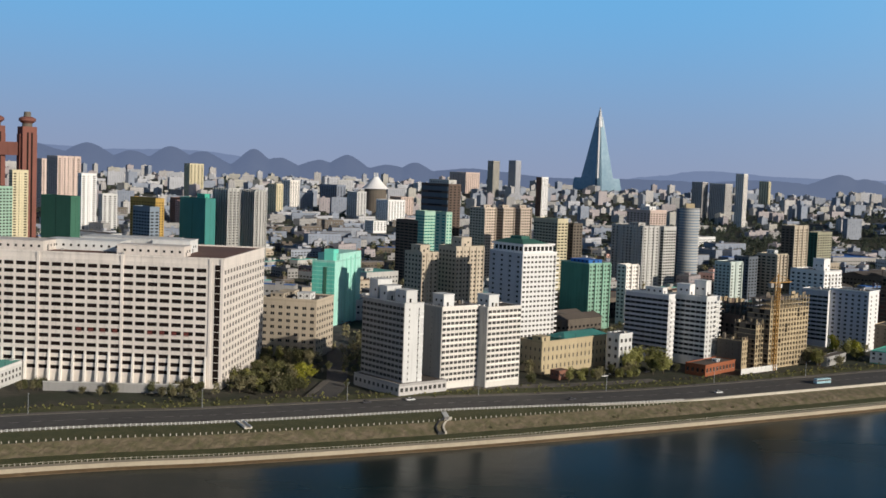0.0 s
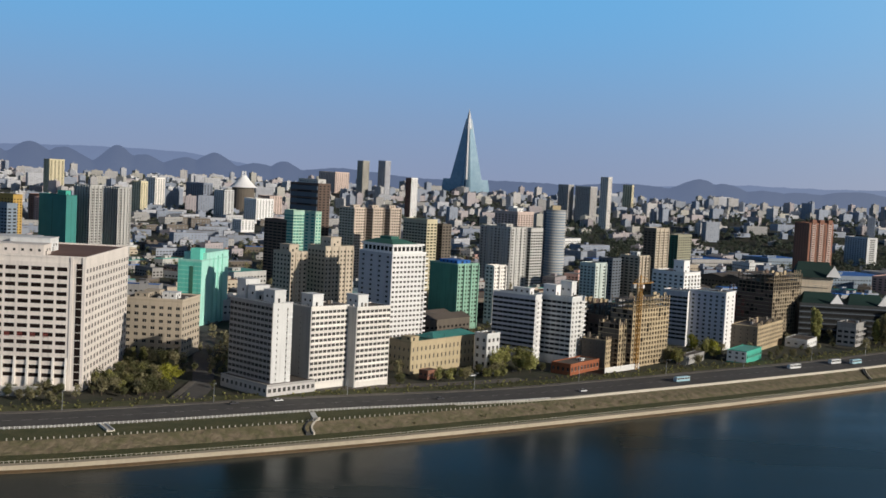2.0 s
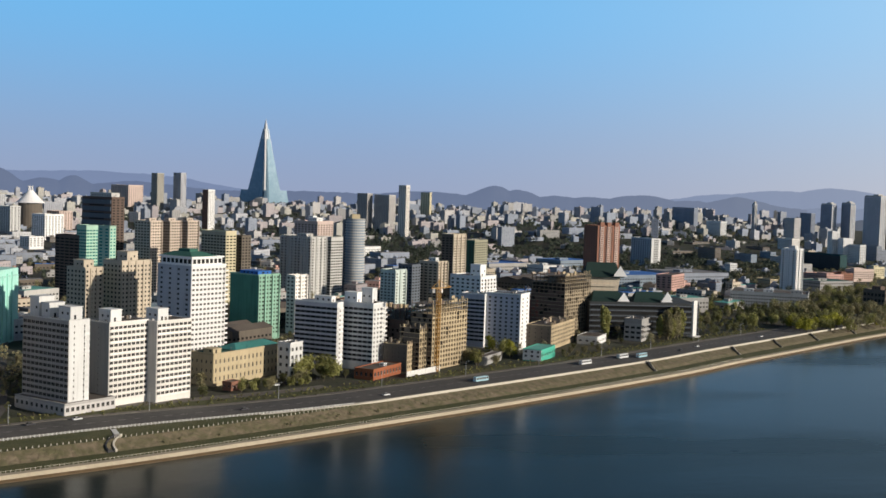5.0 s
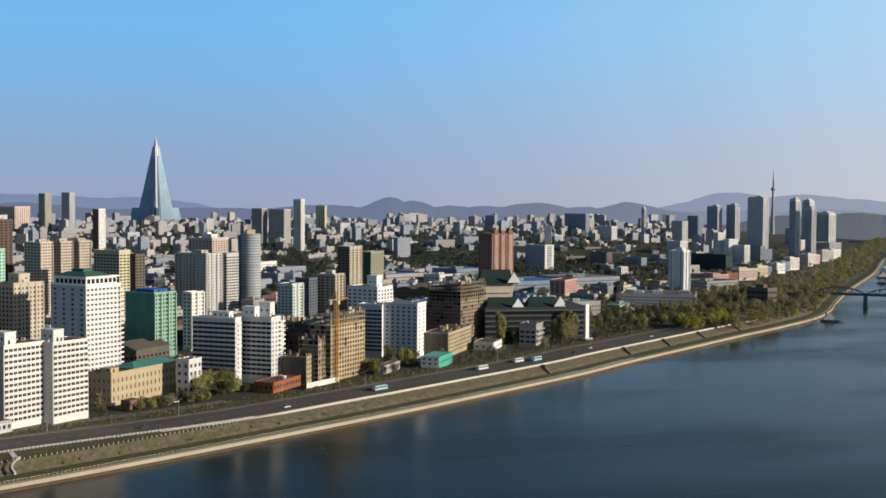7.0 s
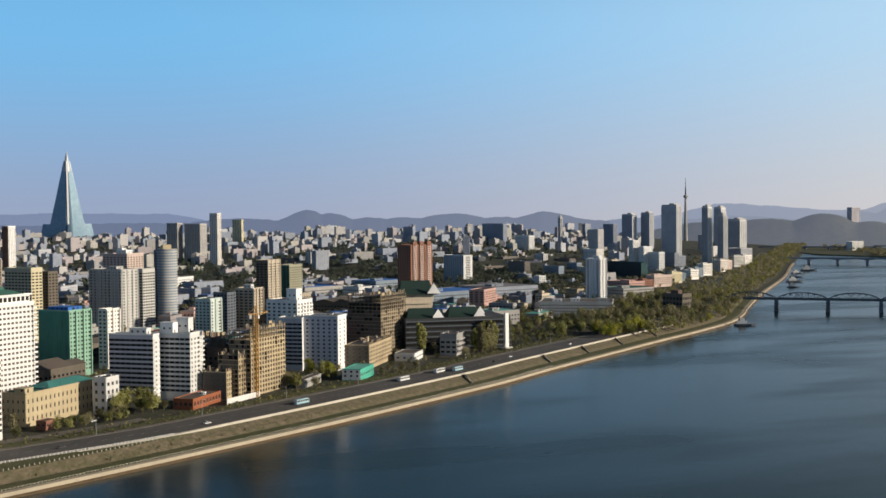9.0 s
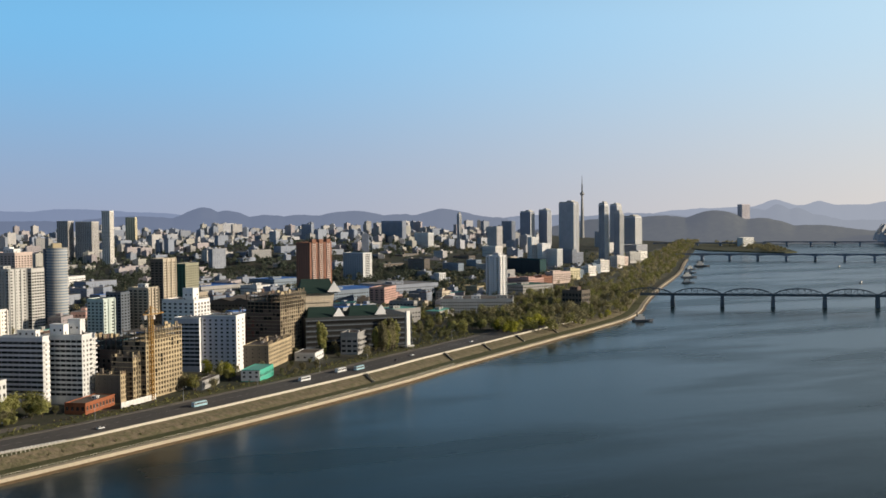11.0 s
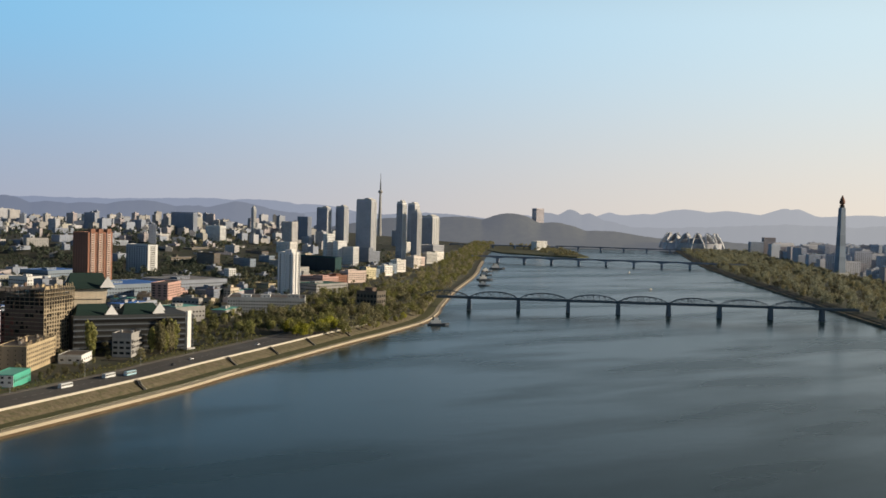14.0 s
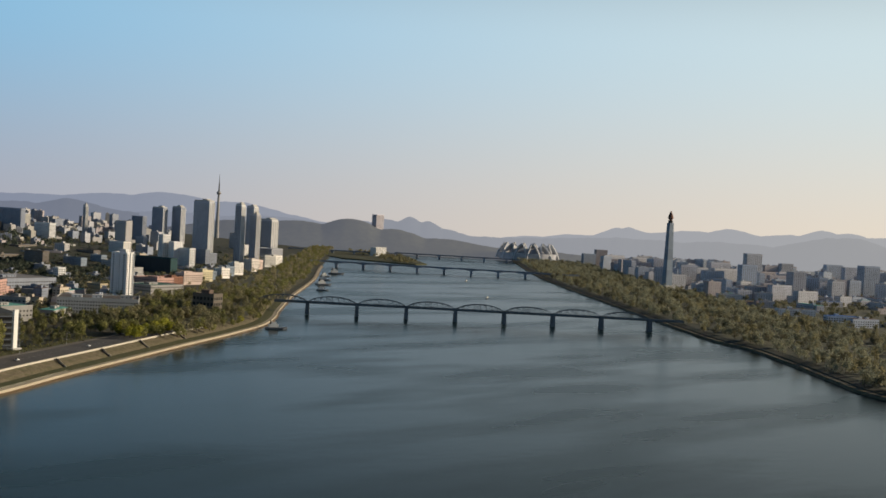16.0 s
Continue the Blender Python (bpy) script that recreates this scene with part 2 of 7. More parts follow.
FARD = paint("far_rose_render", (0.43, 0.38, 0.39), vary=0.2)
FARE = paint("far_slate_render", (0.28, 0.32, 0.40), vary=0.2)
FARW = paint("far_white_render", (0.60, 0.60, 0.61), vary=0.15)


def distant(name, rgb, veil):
    """Backdrop of distance: a dark wooded slope with that share of the horizon's haze painted in as emission."""
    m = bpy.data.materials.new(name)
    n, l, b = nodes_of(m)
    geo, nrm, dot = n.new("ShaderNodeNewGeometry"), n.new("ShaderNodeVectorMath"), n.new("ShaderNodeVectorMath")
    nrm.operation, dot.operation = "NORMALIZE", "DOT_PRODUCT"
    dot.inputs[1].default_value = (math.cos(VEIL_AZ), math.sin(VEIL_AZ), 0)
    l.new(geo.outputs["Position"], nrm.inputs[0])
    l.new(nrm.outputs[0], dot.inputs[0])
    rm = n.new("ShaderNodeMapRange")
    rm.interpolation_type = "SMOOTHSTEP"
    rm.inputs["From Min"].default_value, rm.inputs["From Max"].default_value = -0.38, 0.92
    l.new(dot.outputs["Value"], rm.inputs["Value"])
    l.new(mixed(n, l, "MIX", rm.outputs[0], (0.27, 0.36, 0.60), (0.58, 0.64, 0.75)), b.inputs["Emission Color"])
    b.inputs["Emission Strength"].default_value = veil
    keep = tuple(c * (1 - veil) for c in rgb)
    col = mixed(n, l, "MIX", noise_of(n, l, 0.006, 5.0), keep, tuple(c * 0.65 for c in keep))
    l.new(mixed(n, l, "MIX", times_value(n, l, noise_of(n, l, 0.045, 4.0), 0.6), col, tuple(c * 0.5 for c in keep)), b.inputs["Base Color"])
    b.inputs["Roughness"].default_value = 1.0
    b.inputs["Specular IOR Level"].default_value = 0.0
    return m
MUD = blend("wet_footing", (0.14, 0.085, 0.04), (0.20, 0.13, 0.065), 0.2, (0.08, 0.06, 0.035), 0.8, rough=0.5)

# ---------------------------------------------------------------- mesh tools
class Shape:
    """A mesh in the making: corners, faces and the material slot of each face."""

    def __init__(self):
        self.v, self.f, self.m = [], [], []

    def poly(self, pts, slot=0):
        i = len(self.v)
        self.v += [tuple(p) for p in pts]
        self.f.append(tuple(range(i, i + len(pts))))
        self.m.append(slot)

    def hull(self, low, high, slot=0):
        """A closed solid between two rings of equal length."""
        i, k = len(self.v), len(low)
        self.v += [tuple(p) for p in low] + [tuple(p) for p in high]
        self.f.append(tuple(range(i + k - 1, i - 1, -1)))
        self.f.append(tuple(range(i + k, i + 2 * k)))
        for a in range(k):
            b = (a + 1) % k
            self.f.append((i + a, i + b, i + k + b, i + k + a))
        self.m += [slot] * (k + 2)
        return self

    def loft(self, rings, slot=0):
        """One closed skin through several rings of equal length."""
        i, k = len(self.v), len(rings[0])
        for ring in rings:
            self.v += [tuple(p) for p in ring]
        self.f.append(tuple(range(i + k - 1, i - 1, -1)))
        self.f.append(tuple(range(i + k * (len(rings) - 1), i + k * len(rings))))
        for r in range(len(rings) - 1):
            for a in range(k):
                b, o = (a + 1) % k, i + r * k
                self.f.append((o + a, o + b, o + k + b, o + k + a))
        self.m += [slot] * (2 + k * (len(rings) - 1))
        return self

    def box(self, x0, x1, y0, y1, z0, z1, slot=0):
        low = [(x0, y0, z0), (x1, y0, z0), (x1, y1, z0), (x0, y1, z0)]
        return self.hull(low, [(x, y, z1) for x, y, z in low], slot)

    def tube(self, x, y, z0, z1, r0, r1=None, n=12, slot=0):
        r1 = r0 if r1 is None else r1
        ring = [(math.cos(2 * math.pi * k / n), math.sin(2 * math.pi * k / n)) for k in range(n)]
        return self.hull([(x + r0 * c, y + r0 * s, z0) for c, s in ring], [(x + r1 * c, y + r1 * s, z1) for c, s in ring], slot)

    def bar(self, a, b, w, h=None, slot=0):
        """A square bar from a to b."""
        a, b = Vector(a), Vector(b)
        d = (b - a).normalized()
        side = d.cross(Vector((0, 0, 1)))
        side = Vector((1, 0, 0)) if side.length < 1e-3 else side.normalized()
        up = side.cross(d)
        s, u = side * w / 2, up * (h or w) / 2
        ring = (-s - u, s - u, s + u, -s + u)
        return self.hull([a + q for q in ring], [b + q for q in ring], slot)

    def mesh(self, name, *materials):
        me = bpy.data.meshes.new(name)
        me.from_pydata(self.v, [], self.f)
        for mat in materials:
            me.materials.append(mat)
        if len(materials) > 1:
            me.polygons.foreach_set("material_index", self.m)
        me.update()
        return me


def worded(label):
    """Short labels say where the thing stands."""
    return label if len(label.split()) > 4 else label + " standing among city blocks"


def thing(name, label, category, x=0.0, y=0.0, z=0.0, turn=0.0, group="", kind=""):
    ob = new(name)
    ob.empty_display_size = 1.0
    ob.matrix_world = pose(x, y, z, 0, 0, turn)
    return tagged(ob, worded(label), category, group, kind)


def part(name, shape, materials, parent, label="", kind=""):
    """Links a shape, or a mesh that is shared, as one part of its thing."""
    mats = materials if isinstance(materials, (tuple, list)) else (materials,)
    me = shape if isinstance(shape, bpy.types.Mesh) else shape.mesh(name, *mats)
    ob = new(name, me)
    ob.parent = parent
    return tagged(ob, label, kind=kind)


def whole(name, shape, materials, label, category, m=None, group="", kind=""):
    """A thing that is one single mesh."""
    mats = materials if isinstance(materials, (tuple, list)) else (materials,)
    ob = new(name, shape if isinstance(shape, bpy.types.Mesh) else shape.mesh(name, *mats))
    if m is not None:
        ob.matrix_world = m
    return tagged(ob, label, category, group, kind)


# ---------------------------------------------------------------- river banks
def smooth_line(pts, step):
    """A smooth line through the points, cut into even steps."""
    p = [Vector(q) for q in pts]
    fine = []
    for i in range(len(p) - 1):
        a, b, c, d = p[max(i - 1, 0)], p[i], p[i + 1], p[min(i + 2, len(p) - 1)]
        n = max(2, int((c - b).length / 4))
        for k in range(n):
            t = k / n
            fine.append(0.5 * ((2 * b) + (c - a) * t + (2 * a - 5 * b + 4 * c - d) * t * t + (3 * b - a - 3 * c + d) * t ** 3))
    fine.append(p[-1])
    out, left = [fine[0]], step
    for a, b in zip(fine, fine[1:]):
        gap = (b - a).length
        while gap >= left and gap > 0:
            a = a + (b - a) * (left / gap)
            gap -= left
            out.append(a.copy())
            left = step
        left -= gap
    return out


WATERLINE = smooth_line([(-1500, -330), (-700, 110), (-400, 290), (-180, 411), (-103, 444), (-17, 486), (60, 529), (131, 571), (211, 620), (342, 706),
                         (410, 757), (500, 821), (600, 892), (672, 941), (768, 1013), (840, 1086), (907, 1165), (1088, 1368), (1400, 1703), (1700, 2050), (2150, 2560), (2900, 3400), (3700, 4300)], 8.0)
RIGHTLINE = smooth_line([(150, -900), (500, -300), (760, 120), (915, 408), (978, 483), (1063, 568), (1156, 668), (1210, 752), (1363, 925), (1624, 1215), (1873, 1491), (2221, 1861), (2700, 2330), (3300, 2900), (4300, 3800)], 12.0)


def normals(line, side):
    out = []
    for i in range(len(line)):
        d = (line[min(i + 1, len(line) - 1)] - line[max(i - 1, 0)]).normalized()
        out.append(Vector((-d.y, d.x)) * side)
    return out


WATER_N = normals(WATERLINE, 1)
RIGHT_N = normals(RIGHTLINE, -1)


def station(x):
    """The index on the left bank's waterline at that x."""
    return min(range(len(WATERLINE)), key=lambda i: abs(WATERLINE[i].x - x))


def ease(x, a, b):
    t = min(1, max(0, (x - a) / (b - a)))
    return t * t * (3 - 2 * t)


def terrace(x):
    """Breadth of the grass terrace above the revetment; it runs out upstream."""
    return 17.0 * (1 - ease(x, -20, 130))


def top_edge(x):
    """How far the top of the revetment stands behind the waterline."""
    return 23.0 + 3.0 * ease(x, 40, 200)


def bank_point(i, off, z):
    p = WATERLINE[i] + WATER_N[i] * off
    return (p.x, p.y, z)


def sweep(shape, first, last, offs, line=None, norm=None, slot=0):
    """A strip along the bank; offs gives for an x the (offset, height) pairs across."""
    line, norm = line or WATERLINE, norm or WATER_N
    base = len(shape.v)
    k = None
    for i in range(first, last + 1):
        row = offs(line[i].x)
        k = len(row)
        for o, z in row:
            p = line[i] + norm[i] * o
            shape.v.append((p.x, p.y, z))
    for i in range(last - first):
        for j in range(k - 1):
            a = base + i * k + j
            shape.f.append((a, a + k, a + k + 1, a + 1))
            shape.m.append(slot)
    return shape


def lie(x, y):
    """How far the land has risen towards the hills."""
    az = math.degrees(math.atan2(-x, y))
    d = math.hypot(x, y)
    return 46.0 * ease(d, 2200, 4000) * (1 - ease(-az, 29, 36)) + 40.0 * ease(d, 1950, 2500) * (1 - ease(d, 2700, 3600)) * math.exp(-((az + 21.5) / 6.5) ** 2)


# one sheet of ground from horizon to horizon, with the river bed in it
ground = Shape()
far_l, far_r = Vector((-0.62, 0.78)) * 6500, Vector((0.75, -0.66)) * 6500
count = 260
for k in range(count):
    i = round(k * (len(WATERLINE) - 1) / (count - 1))
    j = round(k * (len(RIGHTLINE) - 1) / (count - 1))
    a, na, b, nb = WATERLINE[i], WATER_N[i], RIGHTLINE[j], RIGHT_N[j]
    row = [(a + far_l * q, 6.0) for q in (1.0, 0.75, 0.6, 0.52, 0.46, 0.4, 0.35, 0.3, 0.25, 0.2, 0.15, 0.1)]
    row = [(p, z + lie(p.x, p.y)) for p, z in row] + [(a + na * 120, 6.4), (a + na * (top_edge(a.x) + 1), 6.0), (a + na * 16, 2.0), (a + na * 3, 1.0), (a + na * 1.5, -3.0),
           ((a + b) / 2, -4.0), (b, -3.0), (b + nb * 10, 3.5), (b + nb * 22, 5.0), (b + far_r * 0.2, 5.5), (b + far_r, 5.5)]
    ground.v += [(p.x, p.y, z) for p, z in row]
    w = len(row)
    if k:
        for c in range(w - 1):
            q = (k - 1) * w + c
            ground.f.append((q, q + 1, q + w + 1, q + w))
            ground.m.append(0)
bank_side = Shape()
rows_r = [i for i, q in enumerate(RIGHTLINE) if -200 < q.x < 4200]
sweep(bank_side, rows_r[0], rows_r[-1], lambda x: ((7.5, 2.4), (22, 5.1), (120, 5.65), (420, 5.75), (1100, 5.75)), RIGHTLINE, RIGHT_N)
whole("opposite_bank", bank_side, MEADOW, "dry pale grass and bare soil on the opposite bank", "ground", kind="structure")
whole("ground", ground, EARTH, "dull green and brown city ground around the river", "ground", kind="structure")

# water
water_m = bpy.data.materials.new("river_water")
n, l, b = nodes_of(water_m)
calm = noise_of(n, l, 0.007, 4.0, (0.5, 1.6, 1), lo=0.45, hi=0.60)
l.new(mixed(n, l, "MIX", calm, (0.006, 0.015, 0.015), (0.008, 0.020, 0.019)), b.inputs["Base Color"])
rough = n.new("ShaderNodeMapRange")
rough.inputs["To Min"].default_value, rough.inputs["To Max"].default_value = 0.21, 0.28
l.new(calm, rough.inputs[0])
l.new(rough.outputs[0], b.inputs["Roughness"])
b.inputs["IOR"].default_value = 1.33
b.inputs["Specular IOR Level"].default_value = 0.105
bumped(n, l, b, noise_of(n, l, 0.12, 4.0, (0.7, 1.3, 1), lo=0.2, hi=0.8), 0.10, 0.4)
water = Shape()
for k in range(count):
    i = round(k * (len(WATERLINE) - 1) / (count - 1))
    j = round(k * (len(RIGHTLINE) - 1) / (count - 1))
    a, b2 = WATERLINE[i] + WATER_N[i] * 1.7, RIGHTLINE[j] + RIGHT_N[j] * 6
    water.v += [(a.x, a.y, 0.0), (b2.x, b2.y, 0.0)]
    if k:
        q = 2 * k
        water.f.append((q - 2, q - 1, q + 1, q))
        water.m.append(0)
whole("water", water, water_m, "calm dark blue-green river with faint ripples", "river", kind="structure")

# embankment
I0, I1, I2 = station(-420), station(700), station(1800)
quay = thing("embankment", "stone river embankment with a pale concrete quay and grass", "embankment", kind="structure")
part("footing", sweep(Shape(), I0, I2, lambda x: ((-2.4, -0.6), (-1.9, 0.2), (-0.3, 0.75), (0.3, 0.8))), MUD, quay, "wet brown stone footing at the waterline")
part("quay_wall", sweep(Shape(), I0, I2, lambda x: ((0.0, -1.5), (0.6, 2.1), (0.6, 2.45), (1.1, 2.45), (1.1, 2.2), (5.2, 2.2))), CONC, quay, "pale concrete quay wall and walk")
part("grass_strip", sweep(Shape(), I0, station(1050), lambda x: ((5.2, 2.22), (9, 2.6), (15.5, 2.7))), GRASS, quay, "strip of green grass")
part("revetment", sweep(Shape(), I0, station(1050), lambda x: ((15.4, 2.5), (15.5, 2.72), (18.5, 4.2), (top_edge(x), 6.6), (top_edge(x) + 0.4, 6.6))), STONE, quay, "sloping revetment of grey-brown stone")
part("terrace", sweep(Shape(), I0, station(140), lambda x: ((top_edge(x) + 0.4, 6.58), (top_edge(x) + 1 + terrace(x) * 0.5, 6.9), (top_edge(x) + 2 + terrace(x), 7.0))), GRASS, quay, "grass terrace")


def road_near(x):
    return top_edge(x) + 7.0 + terrace(x)


part("parapet", sweep(Shape(), station(60), I1, lambda x: ((road_near(x) - 6.6, 6.4), (road_near(x) - 6.6, 7.0 + 0.9 * ease(x, 60, 160)), (road_near(x) - 6.1, 7.0 + 0.9 * ease(x, 60, 160)),
                                                        (road_near(x) - 6.1, 7.1), (road_near(x) - 2.4, 7.1), (road_near(x) - 2.4, 6.6))), PARAPET, quay, "pale concrete parapet and promenade")
part("promenade", sweep(Shape(), I0, station(70), lambda x: ((road_near(x) - 5, 6.7), (road_near(x) - 5, 7.12), (road_near(x) - 0.4, 7.12), (road_near(x) - 0.4, 6.7))), PAVE, quay, "narrow paved promenade")
road = Shape()
sweep(road, I0, I1, lambda x: ((road_near(x) - 2.6, 6.80), (road_near(x) - 2.5, 6.95), (road_near(x) + 12, 7.02), (road_near(x) + 25, 6.95)))
whole("road", road, ASPHALT, "dark asphalt riverside road, nearly empty", "road", kind="structure")
kerb = Shape()
sweep(kerb, I0, I1, lambda x: ((road_near(x) + 25, 6.8), (road_near(x) + 25, 7.14), (road_near(x) + 25.4, 7.16), (road_near(x) + 29, 7.16), (road_near(x) + 29, 6.8)))
whole("pavement", kerb, PAVE, "brown-grey pavement along the road", "pavement", kind="structure")
verge = Shape()
sweep(verge, I0, station(560), lambda x: ((road_near(x) + 29.05, 7.0), (road_near(x) + 34, 7.1), (road_near(x) + 42, 6.9)))
whole("verge", verge, GRASS, "strip of dry grass and weeds beside the road", "verge", kind="structure")
court = Shape()
sweep(court, station(18), station(128), lambda x: ((road_near(x) + 42.1, 6.94), (road_near(x) + 47, 7.0), (road_near(x) + 52, 6.9)))
whole("forecourt", court, PAVE, "bare paved forecourt behind the roadside grass", "pavement", kind="structure")
lines = Shape()
for i in range(I0, I1, 1):
    x = WATERLINE[i].x
    a, c = bank_point(i, road_near(x) + 11.2, 7.03), bank_point(i, road_near(x) + 11.55, 7.03)
    e = WATERLINE[i + 1] - WATERLINE[i]
    lines.poly([a, (a[0] + e.x * 0.5, a[1] + e.y * 0.5, 7.03), (c[0] + e.x * 0.5, c[1] + e.y * 0.5, 7.03), c])
whole("road_marking", lines, FRAME, "worn dashed centre line on the asphalt", "road marking", kind="structure")

# railings: rows of close-set white posts, and the quay's low rail
post_m = Shape().box(-0.13, 0.13, -0.13, 0.13, 0, 1.0).box(-0.19, 0.19, -0.19, 0.19, 1.0, 1.14).mesh("post", RAIL)
stub_m = Shape().box(-0.17, 0.17, -0.17, 0.17, 0, 0.8).box(-0.13, 0.13, -0.13, 0.13, 0.8, 0.95).mesh("post", PARAPET)
slim_m = Shape().box(-0.08, 0.08, -0.08, 0.08, 0, 0.9).box(-0.11, 0.11, -0.11, 0.11, 0.9, 0.98).mesh("post", PARAPET)


def railing(name, label, first, last, off, z, each, mesh, rails, mat, thick):
    """Posts set so many to each stretch of the bank, with rails between them."""
    top = thing(name, label, "railing", kind="structure")
    bars, rest, made = Shape(), Shape(), 0
    for i in range(first, last):
        a, b2 = bank_point(i, off(WATERLINE[i].x), z), bank_point(i + 1, off(WATERLINE[i + 1].x), z)
        for h in rails:
            bars.bar((a[0], a[1], z + h), (b2[0], b2[1], z + h), thick)
        for k in range(each):
            p = [u + (v - u) * k / each for u, v in zip(a, b2)]
            if made < 300:
                ob = part("post", mesh, mat, top)
                ob.location = p
                made += 1
            else:
                rest.box(p[0] - 0.11, p[0] + 0.11, p[1] - 0.11, p[1] + 0.11, z, z + 1.0)
    if rails:
        part("rail", bars, mat, top, "thin pale rails", kind="stuff")
    if rest.f:
        part("far_post", rest, mat, top, "posts farther along", kind="stuff")
    return top


railing("upper_railing", "white painted railing along the grass terrace", station(-300), station(110), lambda x: road_near(x) - 5.3, 6.95, 4, post_m, (0.5, 0.95), RAIL, 0.12)
railing("revetment_railing", "row of short pale posts on the revetment's crest", station(-300), station(130), lambda x: top_edge(x) + 0.9, 6.55, 3, stub_m, (), PARAPET, 0.1)
railing("quay_railing", "low weathered rail along the quay walk", station(-260), station(420), lambda x: 4.9, 2.2, 4, slim_m, (0.85,), PARAPET, 0.07)

opposite = thing("opposite_embankment", "low pale stone edge of the opposite bank", "embankment", kind="structure")
rl = [i for i, q in enumerate(RIGHTLINE) if 600 < q.x < 3200]
part("stone_edge", sweep(Shape(), rl[0], rl[-1], lambda x: ((2.0, -1.0), (3.4, 2.2), (3.4, 2.6), (8.5, 2.7), (8.6, 2.2)), RIGHTLINE, RIGHT_N), STONE, opposite, "weathered stone edge and path")

meadow = sweep(Shape(), station(700), station(2200), lambda x: ((26.5, 6.45), (40, 6.75), (75, 6.85), (110, 6.6)))
whole("riverside_meadow", meadow, MEADOW, "dry grass and bare soil along the upper bank", "ground", kind="structure")

# stairs cut into the revetment


def bank_stairs(x, slant, lean, label, pale=0.35):
    i = station(x)
    p = WATERLINE[i]
    d = WATER_N[i]
    top = thing("bank_stairs", label, "stairs", p.x, p.y, 0, math.degrees(math.atan2(d.y, d.x)), group="stairs of the embankment")
    side_a, side_b = Shape(), Shape()
    n, edge_a, edge_b = 22, [], []
    for k in range(n):
        o, z = 15.0 + k * 0.5, 2.6 + k * 0.2
        s = slant * math.sin(k / n * math.pi) - lean * k / n
        part("step", Shape().box(o, o + 0.55, s - 1.3, s + 1.5, z - 1.2, z + 0.2), DARK, top)
        edge_a.append([(o, s + 1.5, z - 0.6), (o, s + 2.2, z - 0.6), (o, s + 2.2, z + 1.1), (o, s + 1.5, z + 1.1)])
        edge_b.append([(o, s - 1.3 - pale, z - 0.6), (o, s - 1.3, z - 0.6), (o, s - 1.3, z + 0.2 + pale), (o, s - 1.3 - pale, z + 0.2 + pale)])
    side_a.loft(edge_a)
    side_b.loft(edge_b)
    part("side_wall", side_a, DARK, top, "dark side wall")
    part("side_wall", side_b, PARAPET, top, "pale side wall")
    part("landing", Shape().box(25.6, 28.6, -1.5 - lean, 1.5 - lean, 6.2, 7.2), PARAPET, top, "pale landing")
    return top


curved = bank_stairs(-14, 2.6, 8.0, "dark curved stone stairs down a grassy revetment", 0.9)
path = Shape().hull([(25, -8.6, 6.6), (25, -6.2, 6.6), (39, -10.6, 6.9), (39, -13.0, 6.9)], [(25, -8.6, 7.1), (25, -6.2, 7.1), (39, -10.6, 7.3), (39, -13.0, 7.3)])
part("terrace_path", path, RAIL, curved, "white stone path across the terrace")
for sx in (336, 439, 497, 557, 622):
    bank_stairs(sx - 1, 1.6, 9.0, "narrow dark stairs down the stone revetment")
side = Shape()
side.poly([(-87, 540, 7.02), (-75, 546, 7.02), (-74.5, 580, 7.02), (-81, 640, 7.02), (-89, 700, 7.02), (-105, 852, 7.02), (-117, 850, 7.02), (-102, 700, 7.02), (-93, 640, 7.02), (-85.5, 585, 7.02)])
whole("side_street", side, ASPHALT, "narrow asphalt side street leading off between the blocks", "street", kind="structure")
foot = Shape().box(0, 3.4, 0, 44, -0.1, 0.12)
whole("footpath", foot, PAVE, "pale paved footpath beside the side street", "footpath", pose(-91, 549, 7.0, 0, 0, -4), kind="structure")
plinth = thing("terrace_steps", "short white stone steps across the grass terrace", "steps", -106, 482, 6.5, 28)
part("slab", Shape().box(-1.6, 1.6, -6.5, 7.5, 0, 0.75), PARAPET, plinth)
part("cap", Shape().box(-1.6, -1.2, -6.5, 7.5, 0.75, 1.3).box(1.2, 1.6, -6.5, 7.5, 0.75, 1.3), RAIL, plinth)

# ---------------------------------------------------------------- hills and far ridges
# last number: share of haze added to each slope as a glow
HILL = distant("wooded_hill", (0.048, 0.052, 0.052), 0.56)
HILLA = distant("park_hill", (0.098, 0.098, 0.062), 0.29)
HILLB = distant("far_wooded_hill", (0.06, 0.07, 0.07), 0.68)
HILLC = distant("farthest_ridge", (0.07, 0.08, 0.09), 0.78)


